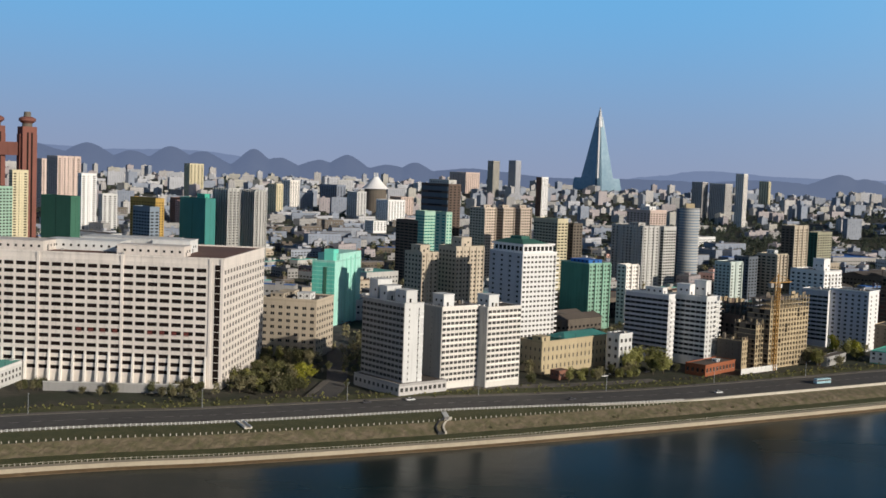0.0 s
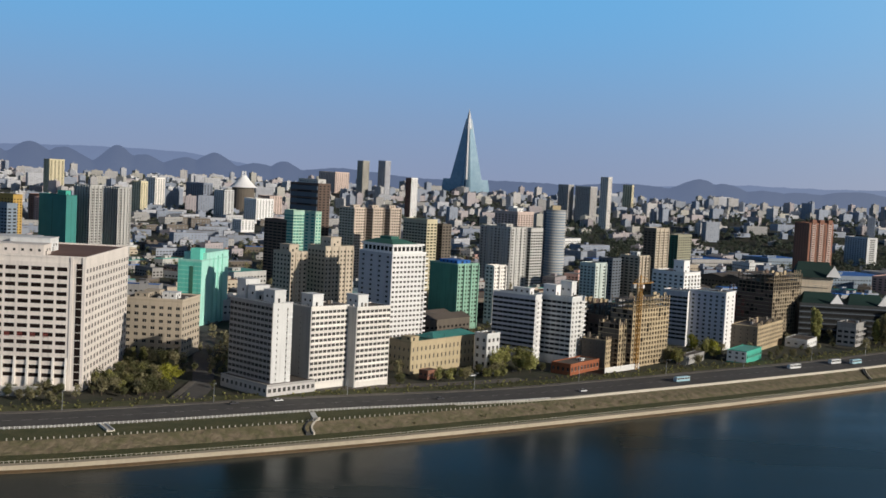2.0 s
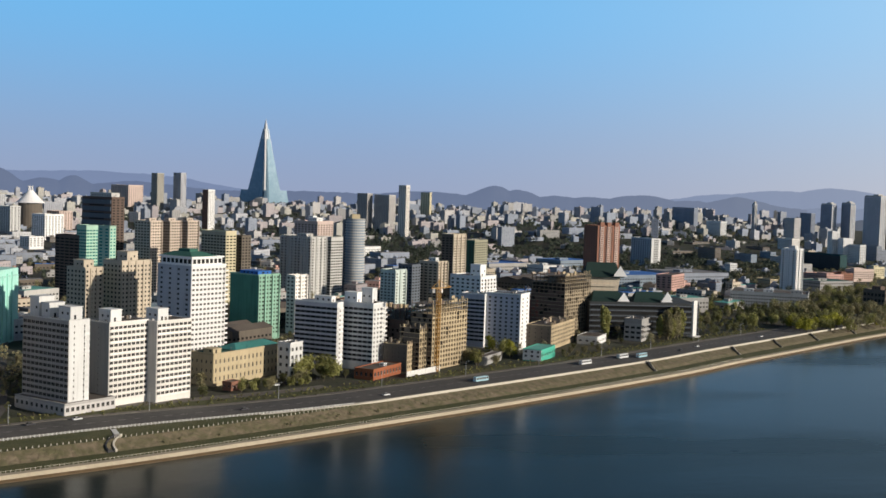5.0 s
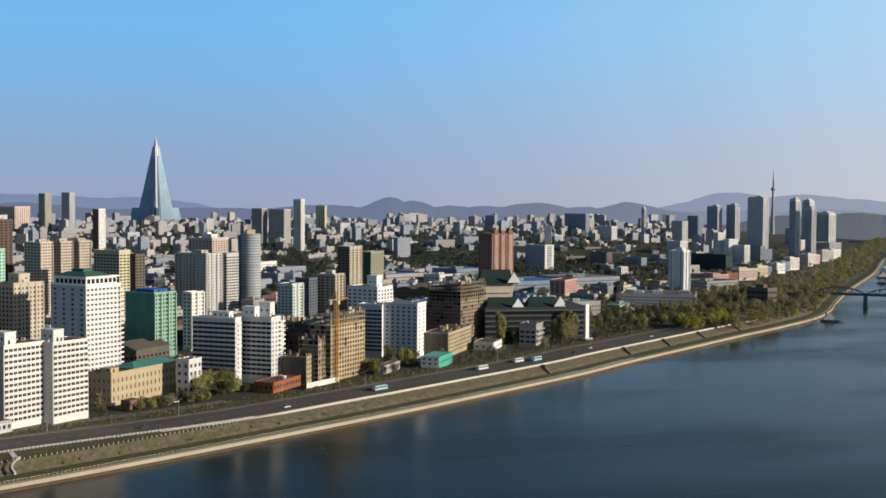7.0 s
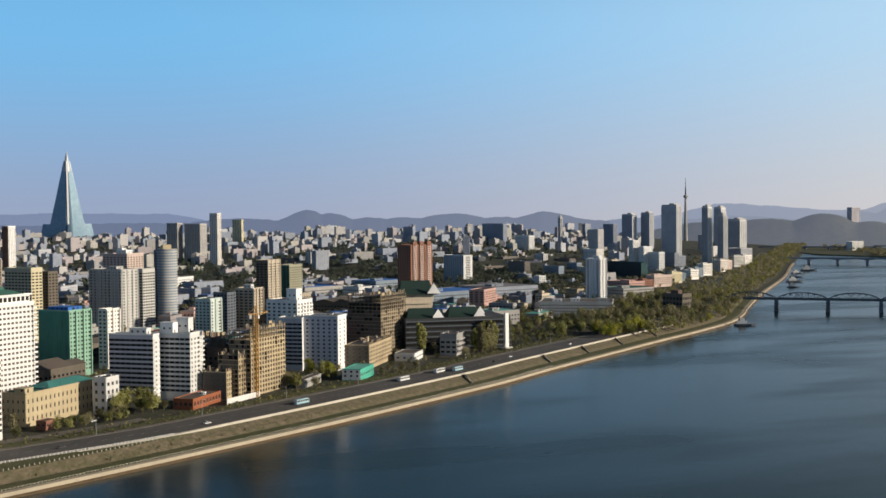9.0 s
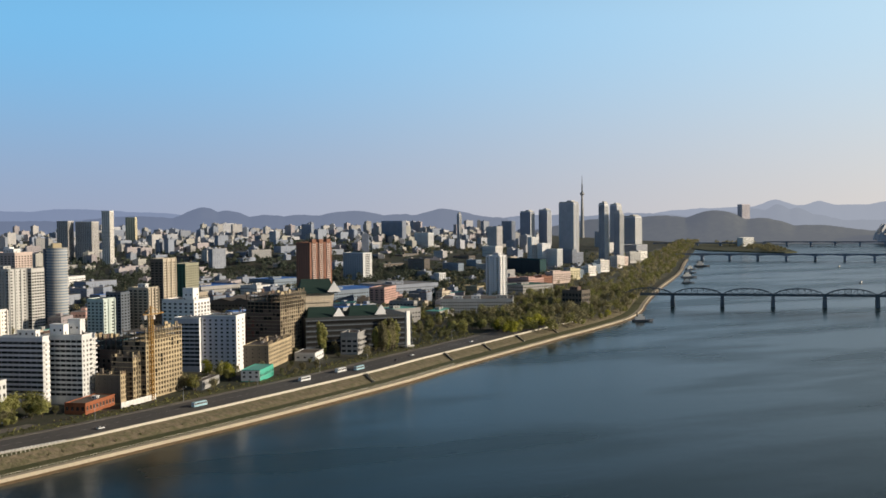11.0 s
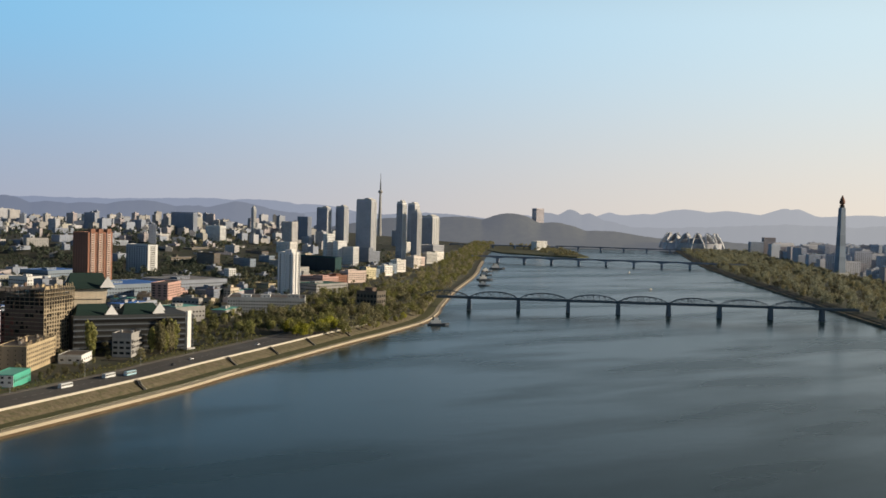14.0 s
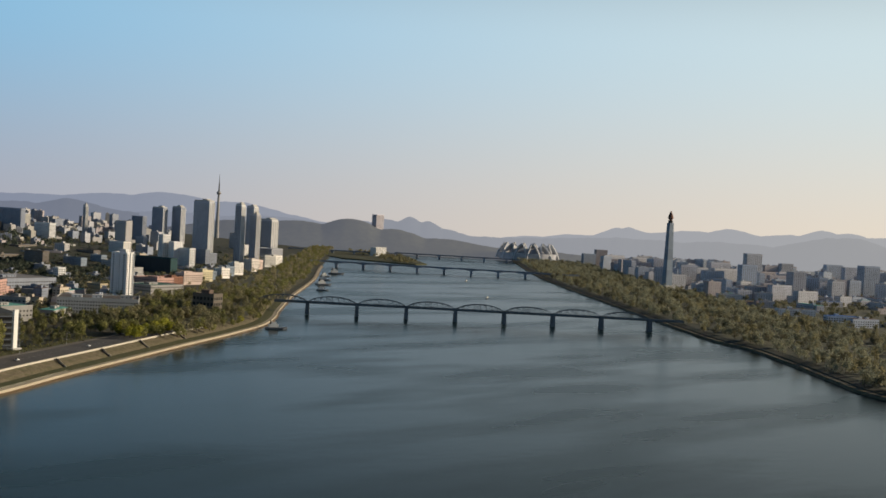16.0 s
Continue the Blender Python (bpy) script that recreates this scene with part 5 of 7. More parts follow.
def gable(s, x, y, z, w, h):
    """A white triangular gable end that faces the river."""
    s.hull([(x - w / 2, y, z), (x + w / 2, y, z), (x, y, z + h)], [(x - w / 2, y + 0.8, z), (x + w / 2, y + 0.8, z), (x, y + 0.8, z + h)])


hall = thing("traditional_hall", "traditional hall with dark green tiled roofs and white gables", "hall", 352, 918, 6.9, -8)
part("podium", Shape().box(-6, 86, -36, 24, -1, 26), DARKGLZ, hall, "dark podium")
rows = Shape()
for k in range(5):
    rows.box(-5, 85, -36.5, -35.9, 3.4 + k * 4.4, 5.8 + k * 4.4)
part("glazing", rows, GLASS, hall, "bands of dark windows", kind="stuff")
bands = Shape()
for k in range(6):
    bands.box(-6.3, 86.3, -36.9, -36, 1.4 + k * 4.4, 2.2 + k * 4.4)
part("storey_band", bands, SLATE, hall, "grey storey bands", kind="stuff")
part("hall_body", Shape().hull([(1, 3, 26), (26, 3, 26), (26, 19, 26), (1, 19, 26)], [(-1, 1, 44), (28, 1, 44), (28, 21, 44), (-1, 21, 44)]).box(2, 25, 0.6, 3.2, 36, 38), BEIGE, hall, "beige upper hall with flared walls")
r1 = Shape()
hall_roof(r1, -2, 29, 0, 22, 44, 12)
part("upper_roof", r1, ROOFGRN, hall, "green tiled roof")
r2 = Shape()
hall_roof(r2, -2, 24, -30, -8, 26, 8)
part("lower_roof", r2, ROOFGRN, hall, "green tiled roof")
r3 = Shape()
hall_roof(r3, 34, 62, -28, -8, 26, 8)
part("lower_roof", r3, ROOFGRN, hall, "green tiled roof")
for x, y, z, w, h in ((27, -3, 45, 12, 9.0), (23, -33, 26.5, 10, 7.5), (60, -31, 26.5, 10, 7.5), (68, -6, 26.5, 9, 6.5), (54, 8, 27, 8, 6.5)):
    g = Shape()
    gable(g, x, y, z, w, h)
    part("gable", g, WHITE, hall, "white gable")
slab = thing("stele", "tall thin white upright slab beside the road", "stele", 421, 857, 6.9, 30)
part("blade", Shape().box(0, 5.0, 0, 1.6, 0, 30), RAIL, slab)
part("base", Shape().box(-2.5, 8, -2, 4, 0, 1.2), PALEGREY, slab)
building("house", "flat-roofed house with stacked pale terraces", "house", 366, 834, 50, 14, 22, 16.4, GREY, R=(5, 0.7, 1.8, 0.8, 0.8), L=(3, 0.7, 1.8, 0.8, 0.8), near=True, storey=3.9, balcony=("R", 0.0, 1.06, 1, 1.8))
building("pavilion", "dark riverside pavilion among trees", "pavilion", 752, 1082, 25, 26, 19, 21, UMBER, R=(4, 0.7, 3.2, 1.0, 1.5), L=(6, 0.7, 3.2, 1.0, 1.5), near=True, storey=6.0, houses=[(4, 8, 8, 10, 4, BROWN)])
# low sheds and roofs in the blocks behind
for lab, x, y, turn, wl, wr, h, m, rf in (
        ("long white three-storey building with square windows", -266, 1275, 88, 119, 19, 14, WHITE2, ROOFTEAL), ("long low grey shed", -213, 978, 88, 69, 30, 14, PALEGREY, ROOFGRY),
        ("low shed with a bright blue roof", -159, 916, 88, 32, 14, 14, GREY, ROOFBLU), ("house with a teal sheet roof", -116, 1053, 50, 36, 41, 14, PALEGREY, ROOFTEAL), ("house with a teal sheet roof", -77, 1164, 50, 28, 39, 14, GREENW, ROOFTEAL),
        ("white flat-roofed house", -100, 836, 42, 34, 25, 14, WHITE2, ROOFGRY), ("dark workshop with a shallow roof", 45, 768, 47, 31, 43, 14, UMBER, ROOF), ("dark brick house", 90, 921, 47, 39, 32, 14, UMBER, ROOF),
        ("dark flat-roofed house", 127, 882, 50, 41, 41, 14, UMBER, ROOF), ("warehouse with a blue roof", 442, 1538, 25, 66, 79, 14, GREY, ROOFBLU), ("warehouse with a blue roof", 583, 1641, 25, 54, 68, 14, BLUEGREY, ROOFBLU),
        ("warehouse with a grey roof", 376, 1416, 25, 50, 50, 14, BEIGE, ROOFGRY), ("white workshop", 514, 1517, 25, 33, 39, 14, WHITE2, ROOFGRY), ("dark workshop", 304, 1079, 46, 48, 52, 14, UMBER, ROOF),
        ("tan flat-roofed house", 414, 1241, 46, 50, 63, 14, UMBER, ROOF), ("long white factory hall", 251, 1851, 42, 86, 158, 14, WHITE2, ROOFGRY), ("blue-roofed market hall", 543, 1348, 15, 72, 107, 14, BLUEGREY, ROOFBLU),
        ("grey-blue factory hall", 668, 1407, 15, 72, 83, 14, FARBLUE, ROOFGRY), ("teal-roofed shed", 500, 1049, 15, 32, 36, 14, GREY, ROOFTEAL), ("green-roofed shop row", 823, 1324, 15, 48, 60, 12, GREY, ROOFDG)):
    shed = building("shed", lab, "low building", x, y, turn, wl, wr, h, m, R=(max(3, wr // 4), 0.5, 1.5, 1.2, 3.0), L=(max(3, wl // 4), 0.5, 1.5, 1.2, 3.0), storey=4.2, roof=rf, rim=0.5, houses=[(wr * 0.2, wl * 0.3, wr * 0.25, wl * 0.2, 2.5)])
    if rf is ROOF:
        pitched = Shape()
        for k in range(2):
            y0, y1 = wl * k / 2 - 0.6 * (k == 0), wl * (k + 1) / 2 + 0.6 * (k == 1)
            mid = (y0 + y1) / 2
            pitched.hull([(-0.6, y0, h + 0.5), (wr + 0.6, y0, h + 0.5), (wr + 0.6, y1, h + 0.5), (-0.6, y1, h + 0.5)], [(-0.6, mid - 0.3, h + 3.4), (wr + 0.6, mid - 0.3, h + 3.4), (wr + 0.6, mid + 0.3, h + 3.4), (-0.6, mid + 0.3, h + 3.4)])
        part("pitched_roof", pitched, ROOF, shed, "shallow dark pitched roofs")

# ---------------------------------------------------------------- landmarks
def bearing(az, dist):
    return -math.sin(radians(az)) * dist, math.cos(radians(az)) * dist


px, py = bearing(-4.96, 4050)
pyr = thing("pyramid_hotel", "giant three-winged pyramid hotel clad in blue-grey glass", "hotel", px, py, 4, -93)
PYG = blend("curtain_wall_glass", (0.15, 0.235, 0.30), (0.20, 0.285, 0.35), 0.02, (0.11, 0.19, 0.26), 0.1, rough=0.30, bump=0.05)
pb = PYG.node_tree.nodes["Principled BSDF"]
pb.inputs["Metallic"].default_value = 0.45
TOPZ = 340.0


def wing(s, ang, z0, z1, a0, a1, half0, half1, back=6.0):
    c, q = math.cos(radians(ang)), math.sin(radians(ang))

    def ring(z, arm, half):
        return [(c * u - q * v, q * u + c * v, z) for u, v in ((-back, -half), (arm, -half), (arm, half), (-back, half))]
    s.hull(ring(z0, a0, half0), ring(z1, a1, half1))


for ang in (0, 120, 240):
    s = Shape()
    wing(s, ang, 0, TOPZ * 0.90, 83, 8, 10, 3.2)
    wg = part("wing", s, PYG, pyr)
    e = Shape()
    wing(e, ang, 0, 98, 108, 88, 6, 3)
    part("shoulder", e, PYG, wg)
    r = Shape()
    c, q = math.cos(radians(ang)), math.sin(radians(ang))
    a = (c * 83.5, q * 83.5, 0)
    b2 = (c * 8.5, q * 8.5, TOPZ * 0.90)
    r.bar(a, b2, 5.0, 3.0)
    part("edge_rail", r, WHITE, wg, "pale steel edge")
part("core", Shape().tube(0, 0, 0, TOPZ * 0.86, 20, 5, 12), PYG, pyr)
part("cone", Shape().tube(0, 0, TOPZ * 0.80, TOPZ * 0.86, 13, 10, 20).tube(0, 0, TOPZ * 0.86, TOPZ * 0.955, 8.6, 4.5, 20).tube(0, 0, TOPZ * 0.955, TOPZ, 3.2, 0.6, 12), STEELP, pyr, "pale stepped cone")

px, py = bearing(-56.26, 2550)
jt = thing("obelisk", "tall dark granite obelisk crowned with a torch", "monument", px, py, 5, -20)
for k in range(12):
    f0, f1 = k / 12, (k + 1) / 12
    part("course", Shape().hull([(a * (8.0 - 3.0 * f0), b2 * (8.0 - 3.0 * f0), 8 + 133 * f0) for a, b2 in ((-1, -1), (1, -1), (1, 1), (-1, 1))],
                                [(a * (8.0 - 3.0 * f1) * 0.985, b2 * (8.0 - 3.0 * f1) * 0.985, 8 + 133 * f1) for a, b2 in ((-1, -1), (1, -1), (1, 1), (-1, 1))]), BLUEGREY, jt)
part("plinth", Shape().box(-22, 22, -22, 22, 0, 5).box(-14, 14, -14, 14, 5, 9), PALEGREY, jt)
part("capital", Shape().tube(0, 0, 141, 146, 4.5, 5.2, 16), DARK, jt)
part("torch", Shape().tube(0, 0, 146, 151, 2.5, 6.0, 16).tube(0, 0, 151, 156, 6.2, 5.0, 16).tube(0, 0, 156, 166, 5.0, 0.8, 10), BRICK, jt, "dark red torch flame")

px, py = bearing(-34.63, 4080)
tv = thing("television_tower", "slim concrete television tower with a small pod", "television tower", px, py, 4)
part("shaft", Shape().tube(0, 0, 0, 168, 8, 3.4, 14), GREY, tv)
part("pod", Shape().tube(0, 0, 166, 172, 4, 8.5, 16).tube(0, 0, 172, 178, 8.5, 5, 16), GREY, tv)
part("mast", Shape().tube(0, 0, 178, 205, 2.6, 1.8, 8).tube(0, 0, 205, 236, 1.3, 0.5, 8), DARK, tv)

px, py = bearing(-49.6, 4190)
st = thing("stadium", "broad stadium roofed with petal-like white arches", "stadium", px, py, 5, 0)
part("bowl", Shape().tube(0, 0, 0, 24, 104, 108, 40), PALEW, st)
part("ring_roof", Shape().tube(0, 0, 24, 40, 84, 46, 32), PALEW, st)
for k in range(14):
    a = 2 * math.pi * k / 14
    pts = []
    for j in range(13):
        t = j / 12
        aa = a + (t - 0.5) * 0.42
        rr = 112 - 30 * math.sin(t * math.pi)
        pts.append((rr * math.cos(aa), rr * math.sin(aa), 4 + 52 * math.sin(t * math.pi) ** 0.65))
    s = Shape()
    for p, q in zip(pts, pts[1:]):
        s.bar(p, q, 4.6)
    petal = part("arch", s, FARW, st, "white arched rib")
    shell = Shape()
    for p, q in zip(pts, pts[1:]):
        shell.poly([(p[0] * 0.97, p[1] * 0.97, p[2] - 2), (q[0] * 0.97, q[1] * 0.97, q[2] - 2), (q[0] * 0.6, q[1] * 0.6, 40), (p[0] * 0.6, p[1] * 0.6, 40)])
    part("petal_shell", shell, FARW, petal)

rk = thing("ice_rink", "white tent-shaped ice rink with a pointed crown", "sports hall", -262, 2560, 6.9)
tent = Shape()
prof = ((30, 60), (25, 64), (18, 71), (11, 79), (6.5, 85), (5.5, 86))
for (r0, z0), (r1, z1) in zip(prof, prof[1:]):
    tent.tube(0, 0, z0, z1, r0, r1, 24)
part("tent_roof", tent, WHITE, rk)
part("drum", Shape().tube(0, 0, -1, 60, 24, 24, 24), UMBER, rk)
for k in range(8):
    a = 2 * math.pi * k / 8
    part("crown_spike", Shape().bar((math.cos(a) * 5, math.sin(a) * 5, 84), (math.cos(a) * 4, math.sin(a) * 4, 95), 1.1), WHITE, rk)
building("island_hall", "long white hall on the river island", "hall", 2490, 2740, 20, 20, 70, 26, WHITE2, R=(12, 0.5, 2.0, 1.2, 2.0), z=3.0)

# ---------------------------------------------------------------- bridges
br = thing("truss_bridge", "dark steel truss bridge on stone piers", "bridge", 921, 1130, 0, math.degrees(math.atan2(-279, 306)))
SPAN = 60.0
deck_z = 14.6
part("deck", Shape().box(-40, 7.7 * SPAN, -4.5, 4.5, deck_z - 1.6, deck_z).box(-40, 7.7 * SPAN, -5.4, -4.5, deck_z - 0.6, deck_z + 1.0).box(-40, 7.7 * SPAN, 4.5, 5.4, deck_z - 0.6, deck_z + 1.0), STEEL, br)
for k in range(8):
    part("pier", Shape().hull([(SPAN * k + a * 2.6, b2 * 7, -3) for a, b2 in ((-1, -1), (1, -1), (1, 1), (-1, 1))], [(SPAN * k + a * 2.0, b2 * 6, deck_z - 1.6) for a, b2 in ((-1, -1), (1, -1), (1, 1), (-1, 1))]), PIER, br)
for k in range(-1, 7):
    for side in (-4.8, 4.8):
        s = Shape()
        x0, n = SPAN * k + 1.2, 8
        step = (SPAN - 2.4) / n
        top = [deck_z + 1.0 + 6.6 * (1 - ((j - n / 2) / (n / 2)) ** 2) ** 0.75 if 0 < j < n else deck_z + 1 for j in range(n + 1)]
        for j in range(n):
            s.bar((x0 + j * step, side, top[j]), (x0 + (j + 1) * step, side, top[j + 1]), 0.75)
        truss = part("truss", s, STEEL, br)
        for j in range(1, n):
            q = j + 1 if j < n / 2 else j - 1
            part("upright", Shape().bar((x0 + j * step, side, deck_z), (x0 + j * step, side, top[j]), 0.45), STEEL, truss)
            part("diagonal", Shape().bar((x0 + j * step, side, top[j]), (x0 + q * step, side, deck_z), 0.35), STEEL, truss)
    s = Shape()
    for j in range(3, 6):
        s.box(SPAN * k + j * 7.5 - 0.2, SPAN * k + j * 7.5 + 0.2, -4.8, 4.8, deck_z + 6.6, deck_z + 7.1)
    part("cross_brace", s, STEEL, br, kind="stuff")


def girder_bridge(label, x, y, turn, n0, n1, span, z, mat, deep):
    g = thing("girder_bridge", label, "bridge", x, y, 0, turn)
    part("deck", Shape().box(span * n0, span * n1, -9, 9, z - 1.0, z).box(span * n0, span * n1, -9.4, -9, z, z + 1.1).box(span * n0, span * n1, 9, 9.4, z, z + 1.1), mat, g)
    for k in range(n0, n1):
        s = Shape()
        for j in range(10):
            u = (j + 0.5) / 10
            d = 1.0 + deep * (2 * u - 1) ** 2
            s.box(span * (k + j / 10), span * (k + (j + 1) / 10), -8, 8, z - 1.0 - d, z - 0.9)
        part("girder", s, mat, g)
        part("pier", Shape().box(span * k - 2.6, span * k + 2.6, -9, 9, -3, z - 2 - deep * 0.6), mat, g)
    return g


girder_bridge("pale grey road bridge with shallow arched girders", 1815, 2132, math.degrees(math.atan2(-328, 298)), -1, 9, 63.5, 14.0, FARBLUE, 2.6)
girder_bridge("distant grey road bridge to the island", 2685, 2756, math.degrees(math.atan2(-267, 233)), -1, 6, 73, 13, FARBLUE, 1.2)
girder_bridge("low grey bridge beside the river island", 2350, 3000, math.degrees(math.atan2(-420, 380)), 0, 5, 70, 12, FARBLUE, 1.0)
isl = Shape()
ring = [(-35, -97), (20, -85), (110, 30), (436, 443), (820, 900), (520, 960), (105, 540), (-71, 168), (-62, -13)]
isl.hull([(x * 1.03, y * 1.03, -2) for x, y in ring], [(x, y, 3.0) for x, y in ring])
island = whole("island", isl, DRYGRASS, "low wooded island in the river", "island", pose(2275, 2400, 0, 0, 0, 0), kind="structure")

# ---------------------------------------------------------------- the city behind
VARIANT = {}


def block_mesh(wr, wl, h, mat, seed):
    key = (wr, wl, h, mat.name)
    if key in VARIANT:
        return VARIANT[key]
    rnd = random.Random(seed)
    s = Shape()
    s.box(0, wr, 0, wl, -1, h, 0)
    s.box(0.5, wr - 0.5, 0.5, wl - 0.5, h, h + 0.4, 1)
    s.box(wr * 0.3, wr * 0.3 + 5, wl * 0.3, wl * 0.3 + 5, h + 0.3, h + 3.2, 0)
    if rnd.random() < 0.5:
        s.box(wr * 0.65, wr * 0.65 + 4, wl * 0.5, wl * 0.5 + 4, h + 0.3, h + 2.6, 0)
    cr_, cl_ = max(2, round(wr / 4.2)), max(2, round(wl / 4.2))
    for r in range(max(1, int((h - 1.5) / 3.0))):
        v = 1.4 + r * 3.0
        for c in range(cr_):
            u, w = (c + 0.5) * wr / cr_, wr / cr_ * 0.27
            s.poly([(u - w, -0.06, v), (u + w, -0.06, v), (u + w, -0.06, v + 1.4), (u - w, -0.06, v + 1.4)], 2)
            s.poly([(u + w, wl + 0.06, v), (u - w, wl + 0.06, v), (u - w, wl + 0.06, v + 1.4), (u + w, wl + 0.06, v + 1.4)], 2)
        for c in range(cl_):
            u, w = (c + 0.5) * wl / cl_, wl / cl_ * 0.27
            s.poly([(-0.06, u + w, v), (-0.06, u - w, v), (-0.06, u - w, v + 1.4), (-0.06, u + w, v + 1.4)], 2)
            s.poly([(wr + 0.06, u - w, v), (wr + 0.06, u + w, v), (wr + 0.06, u + w, v + 1.4), (wr + 0.06, u - w, v + 1.4)], 2)
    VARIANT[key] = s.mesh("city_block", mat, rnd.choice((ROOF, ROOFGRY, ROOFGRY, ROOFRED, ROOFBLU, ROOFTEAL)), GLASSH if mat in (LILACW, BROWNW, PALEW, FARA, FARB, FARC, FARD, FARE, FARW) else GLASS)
    return VARIANT[key]


LABELS = {"WHITE": "white rendered apartment block", "CREAM2": "pale cream apartment block", "PALEYEL": "pale yellow apartment block", "PALEPINK": "pale pink apartment block", "PALEGREY": "pale grey apartment block",
          "BEIGE": "beige apartment block", "GREY": "grey concrete block", "FARBLUE": "blue-grey apartment block", "PINK": "pink rendered block", "GREENW": "mint apartment block", "UMBER": "dark brown house", "WHITE2": "off-white block", "FARA": "cream apartment block", "FARB": "grey apartment block", "FARC": "dull yellow apartment block", "FARD": "dull rose apartment block", "FARE": "slate-grey apartment block", "FARW": "white apartment block", "LILACW": "lilac-grey apartment block", "BROWNW": "grey-brown apartment block", "PALEW": "pale grey-lilac apartment block", "HAZEBLUE": "pale blue-grey apartment block"}
MATS = {"WHITE": WHITE, "CREAM2": CREAM2, "PALEYEL": PALEYEL, "PALEPINK": PALEPINK, "PALEGREY": PALEGREY, "BEIGE": BEIGE, "GREY": GREY, "FARBLUE": FARBLUE, "PINK": PINK, "GREENW": GREENW, "UMBER": UMBER, "WHITE2": WHITE2, "FARA": FARA, "FARB": FARB, "FARC": FARC, "FARD": FARD, "FARE": FARE, "FARW": FARW, "LILACW": LILACW, "BROWNW": BROWNW, "PALEW": PALEW, "HAZEBLUE": HAZEBLUE}
coarse = WATERLINE[::6]
coarse_r = RIGHTLINE[::5]
taken = [(x, y, r + 4) for x, y, r in FOOT]


coarse_n, coarse_rn = WATER_N[::6], RIGHT_N[::5]


def bank_gap(x, y, line):
    """Metres behind the bank; less than nothing out on the river."""
    norm = coarse_n if line is coarse else coarse_rn
    i = min(range(len(line)), key=lambda k: (line[k].x - x) ** 2 + (line[k].y - y) ** 2)
    d = Vector((x, y)) - line[i]
    return d.length * (1 if d.dot(norm[i]) > 0 else -1)


def free(x, y, r):
    return all((x - a) ** 2 + (y - b2) ** 2 > (r + c) ** 2 for a, b2, c in taken)


rng = random.Random(7)
FAR = Shape()
SLOTS = list(MATS) + ["ROOF", "GLASS"]


def join_far(wr, wl, h, colour, m):
    """Adds one far block to the joined rest of the city."""
    a, r, g = SLOTS.index(colour), SLOTS.index("ROOF"), SLOTS.index("GLASS")
    s = Shape()
    s.box(0, wr, 0, wl, -1, h, a)
    s.box(0.5, wr - 0.5, 0.5, wl - 0.5, h, h + 0.4, r)
    s.box(wr * 0.3, wr * 0.3 + 5, wl * 0.3, wl * 0.3 + 5, h + 0.3, h + 3.2, a)
    for k in range(max(1, int((h - 1.5) / 3.0))):
        v = 1.4 + k * 3.0
        for c in range(max(2, round(wr / 5))):
            u, w = (c + 0.5) * wr / max(2, round(wr / 5)), 1.2
            s.poly([(u - w, -0.06, v), (u + w, -0.06, v), (u + w, -0.06, v + 1.5), (u - w, -0.06, v + 1.5)], g)
        for c in range(max(2, round(wl / 5))):
            u, w = (c + 0.5) * wl / max(2, round(wl / 5)), 1.2
            s.poly([(-0.06, u + w, v), (-0.06, u - w, v), (-0.06, u - w, v + 1.5), (-0.06, u + w, v + 1.5)], g)
    i = len(FAR.v)
    FAR.v += [tuple(m @ Vector(p)) for p in s.v]
    FAR.f += [tuple(i + k for k in f) for f in s.f]
    FAR.m += s.m


def scatter(count, az0, az1, d0, d1, heights, sizes, colours, turns, label_tail, gap, right=False, power=1.0, joined=False):
    done = tries = 0
    while done < count and tries < count * 30:
        tries += 1
        az = rng.uniform(az0, az1)
        d = d0 + (d1 - d0) * rng.random() ** power
        x, y = bearing(az, d)
        h, (wl, wr) = rng.choice(heights), rng.choice(sizes)
        r = math.hypot(wl, wr) / 2
        if -36 < az < -6 and 1950 < d < 2700 and rng.random() < 0.5 or -30 < az < -7 and 1680 < d < 2150 and rng.random() < 0.8:
            continue
        if not free(x, y, r * 0.85):
            continue
        if right:
            if y > x * 0.95 - 120 or bank_gap(x, y, coarse_r) < gap:
                continue
        elif x > 700 and y < x * 1.0 + 380 or bank_gap(x, y, coarse) < gap:
            continue
        c = rng.choice(colours)
        t = rng.choice(turns) + rng.uniform(-4, 4)
        ca, sa = math.cos(radians(t)), math.sin(radians(t))
        m = pose(x - ca * wr / 2 + sa * wl / 2, y - sa * wr / 2 - ca * wl / 2, 6.0 + lie(x, y), 0, 0, t)
        if joined:
            join_far(wr, wl, h, c, m)
        else:
            whole("city_block", block_mesh(wr, wl, h, MATS[c], len(VARIANT)), (), LABELS[c] + label_tail, "apartment block", m, group="city blocks behind the river front")
        taken.append((x, y, r * 0.8))
        done += 1


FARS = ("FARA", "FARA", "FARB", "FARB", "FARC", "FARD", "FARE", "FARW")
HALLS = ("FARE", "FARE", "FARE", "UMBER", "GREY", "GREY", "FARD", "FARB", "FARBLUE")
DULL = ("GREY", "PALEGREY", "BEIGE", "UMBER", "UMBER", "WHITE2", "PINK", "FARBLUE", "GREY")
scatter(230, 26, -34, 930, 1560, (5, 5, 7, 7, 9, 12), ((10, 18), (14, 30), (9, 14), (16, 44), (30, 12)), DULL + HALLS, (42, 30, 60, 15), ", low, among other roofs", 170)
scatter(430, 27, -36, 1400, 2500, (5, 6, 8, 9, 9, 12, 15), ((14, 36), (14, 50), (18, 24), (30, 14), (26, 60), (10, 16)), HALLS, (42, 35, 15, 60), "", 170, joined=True)
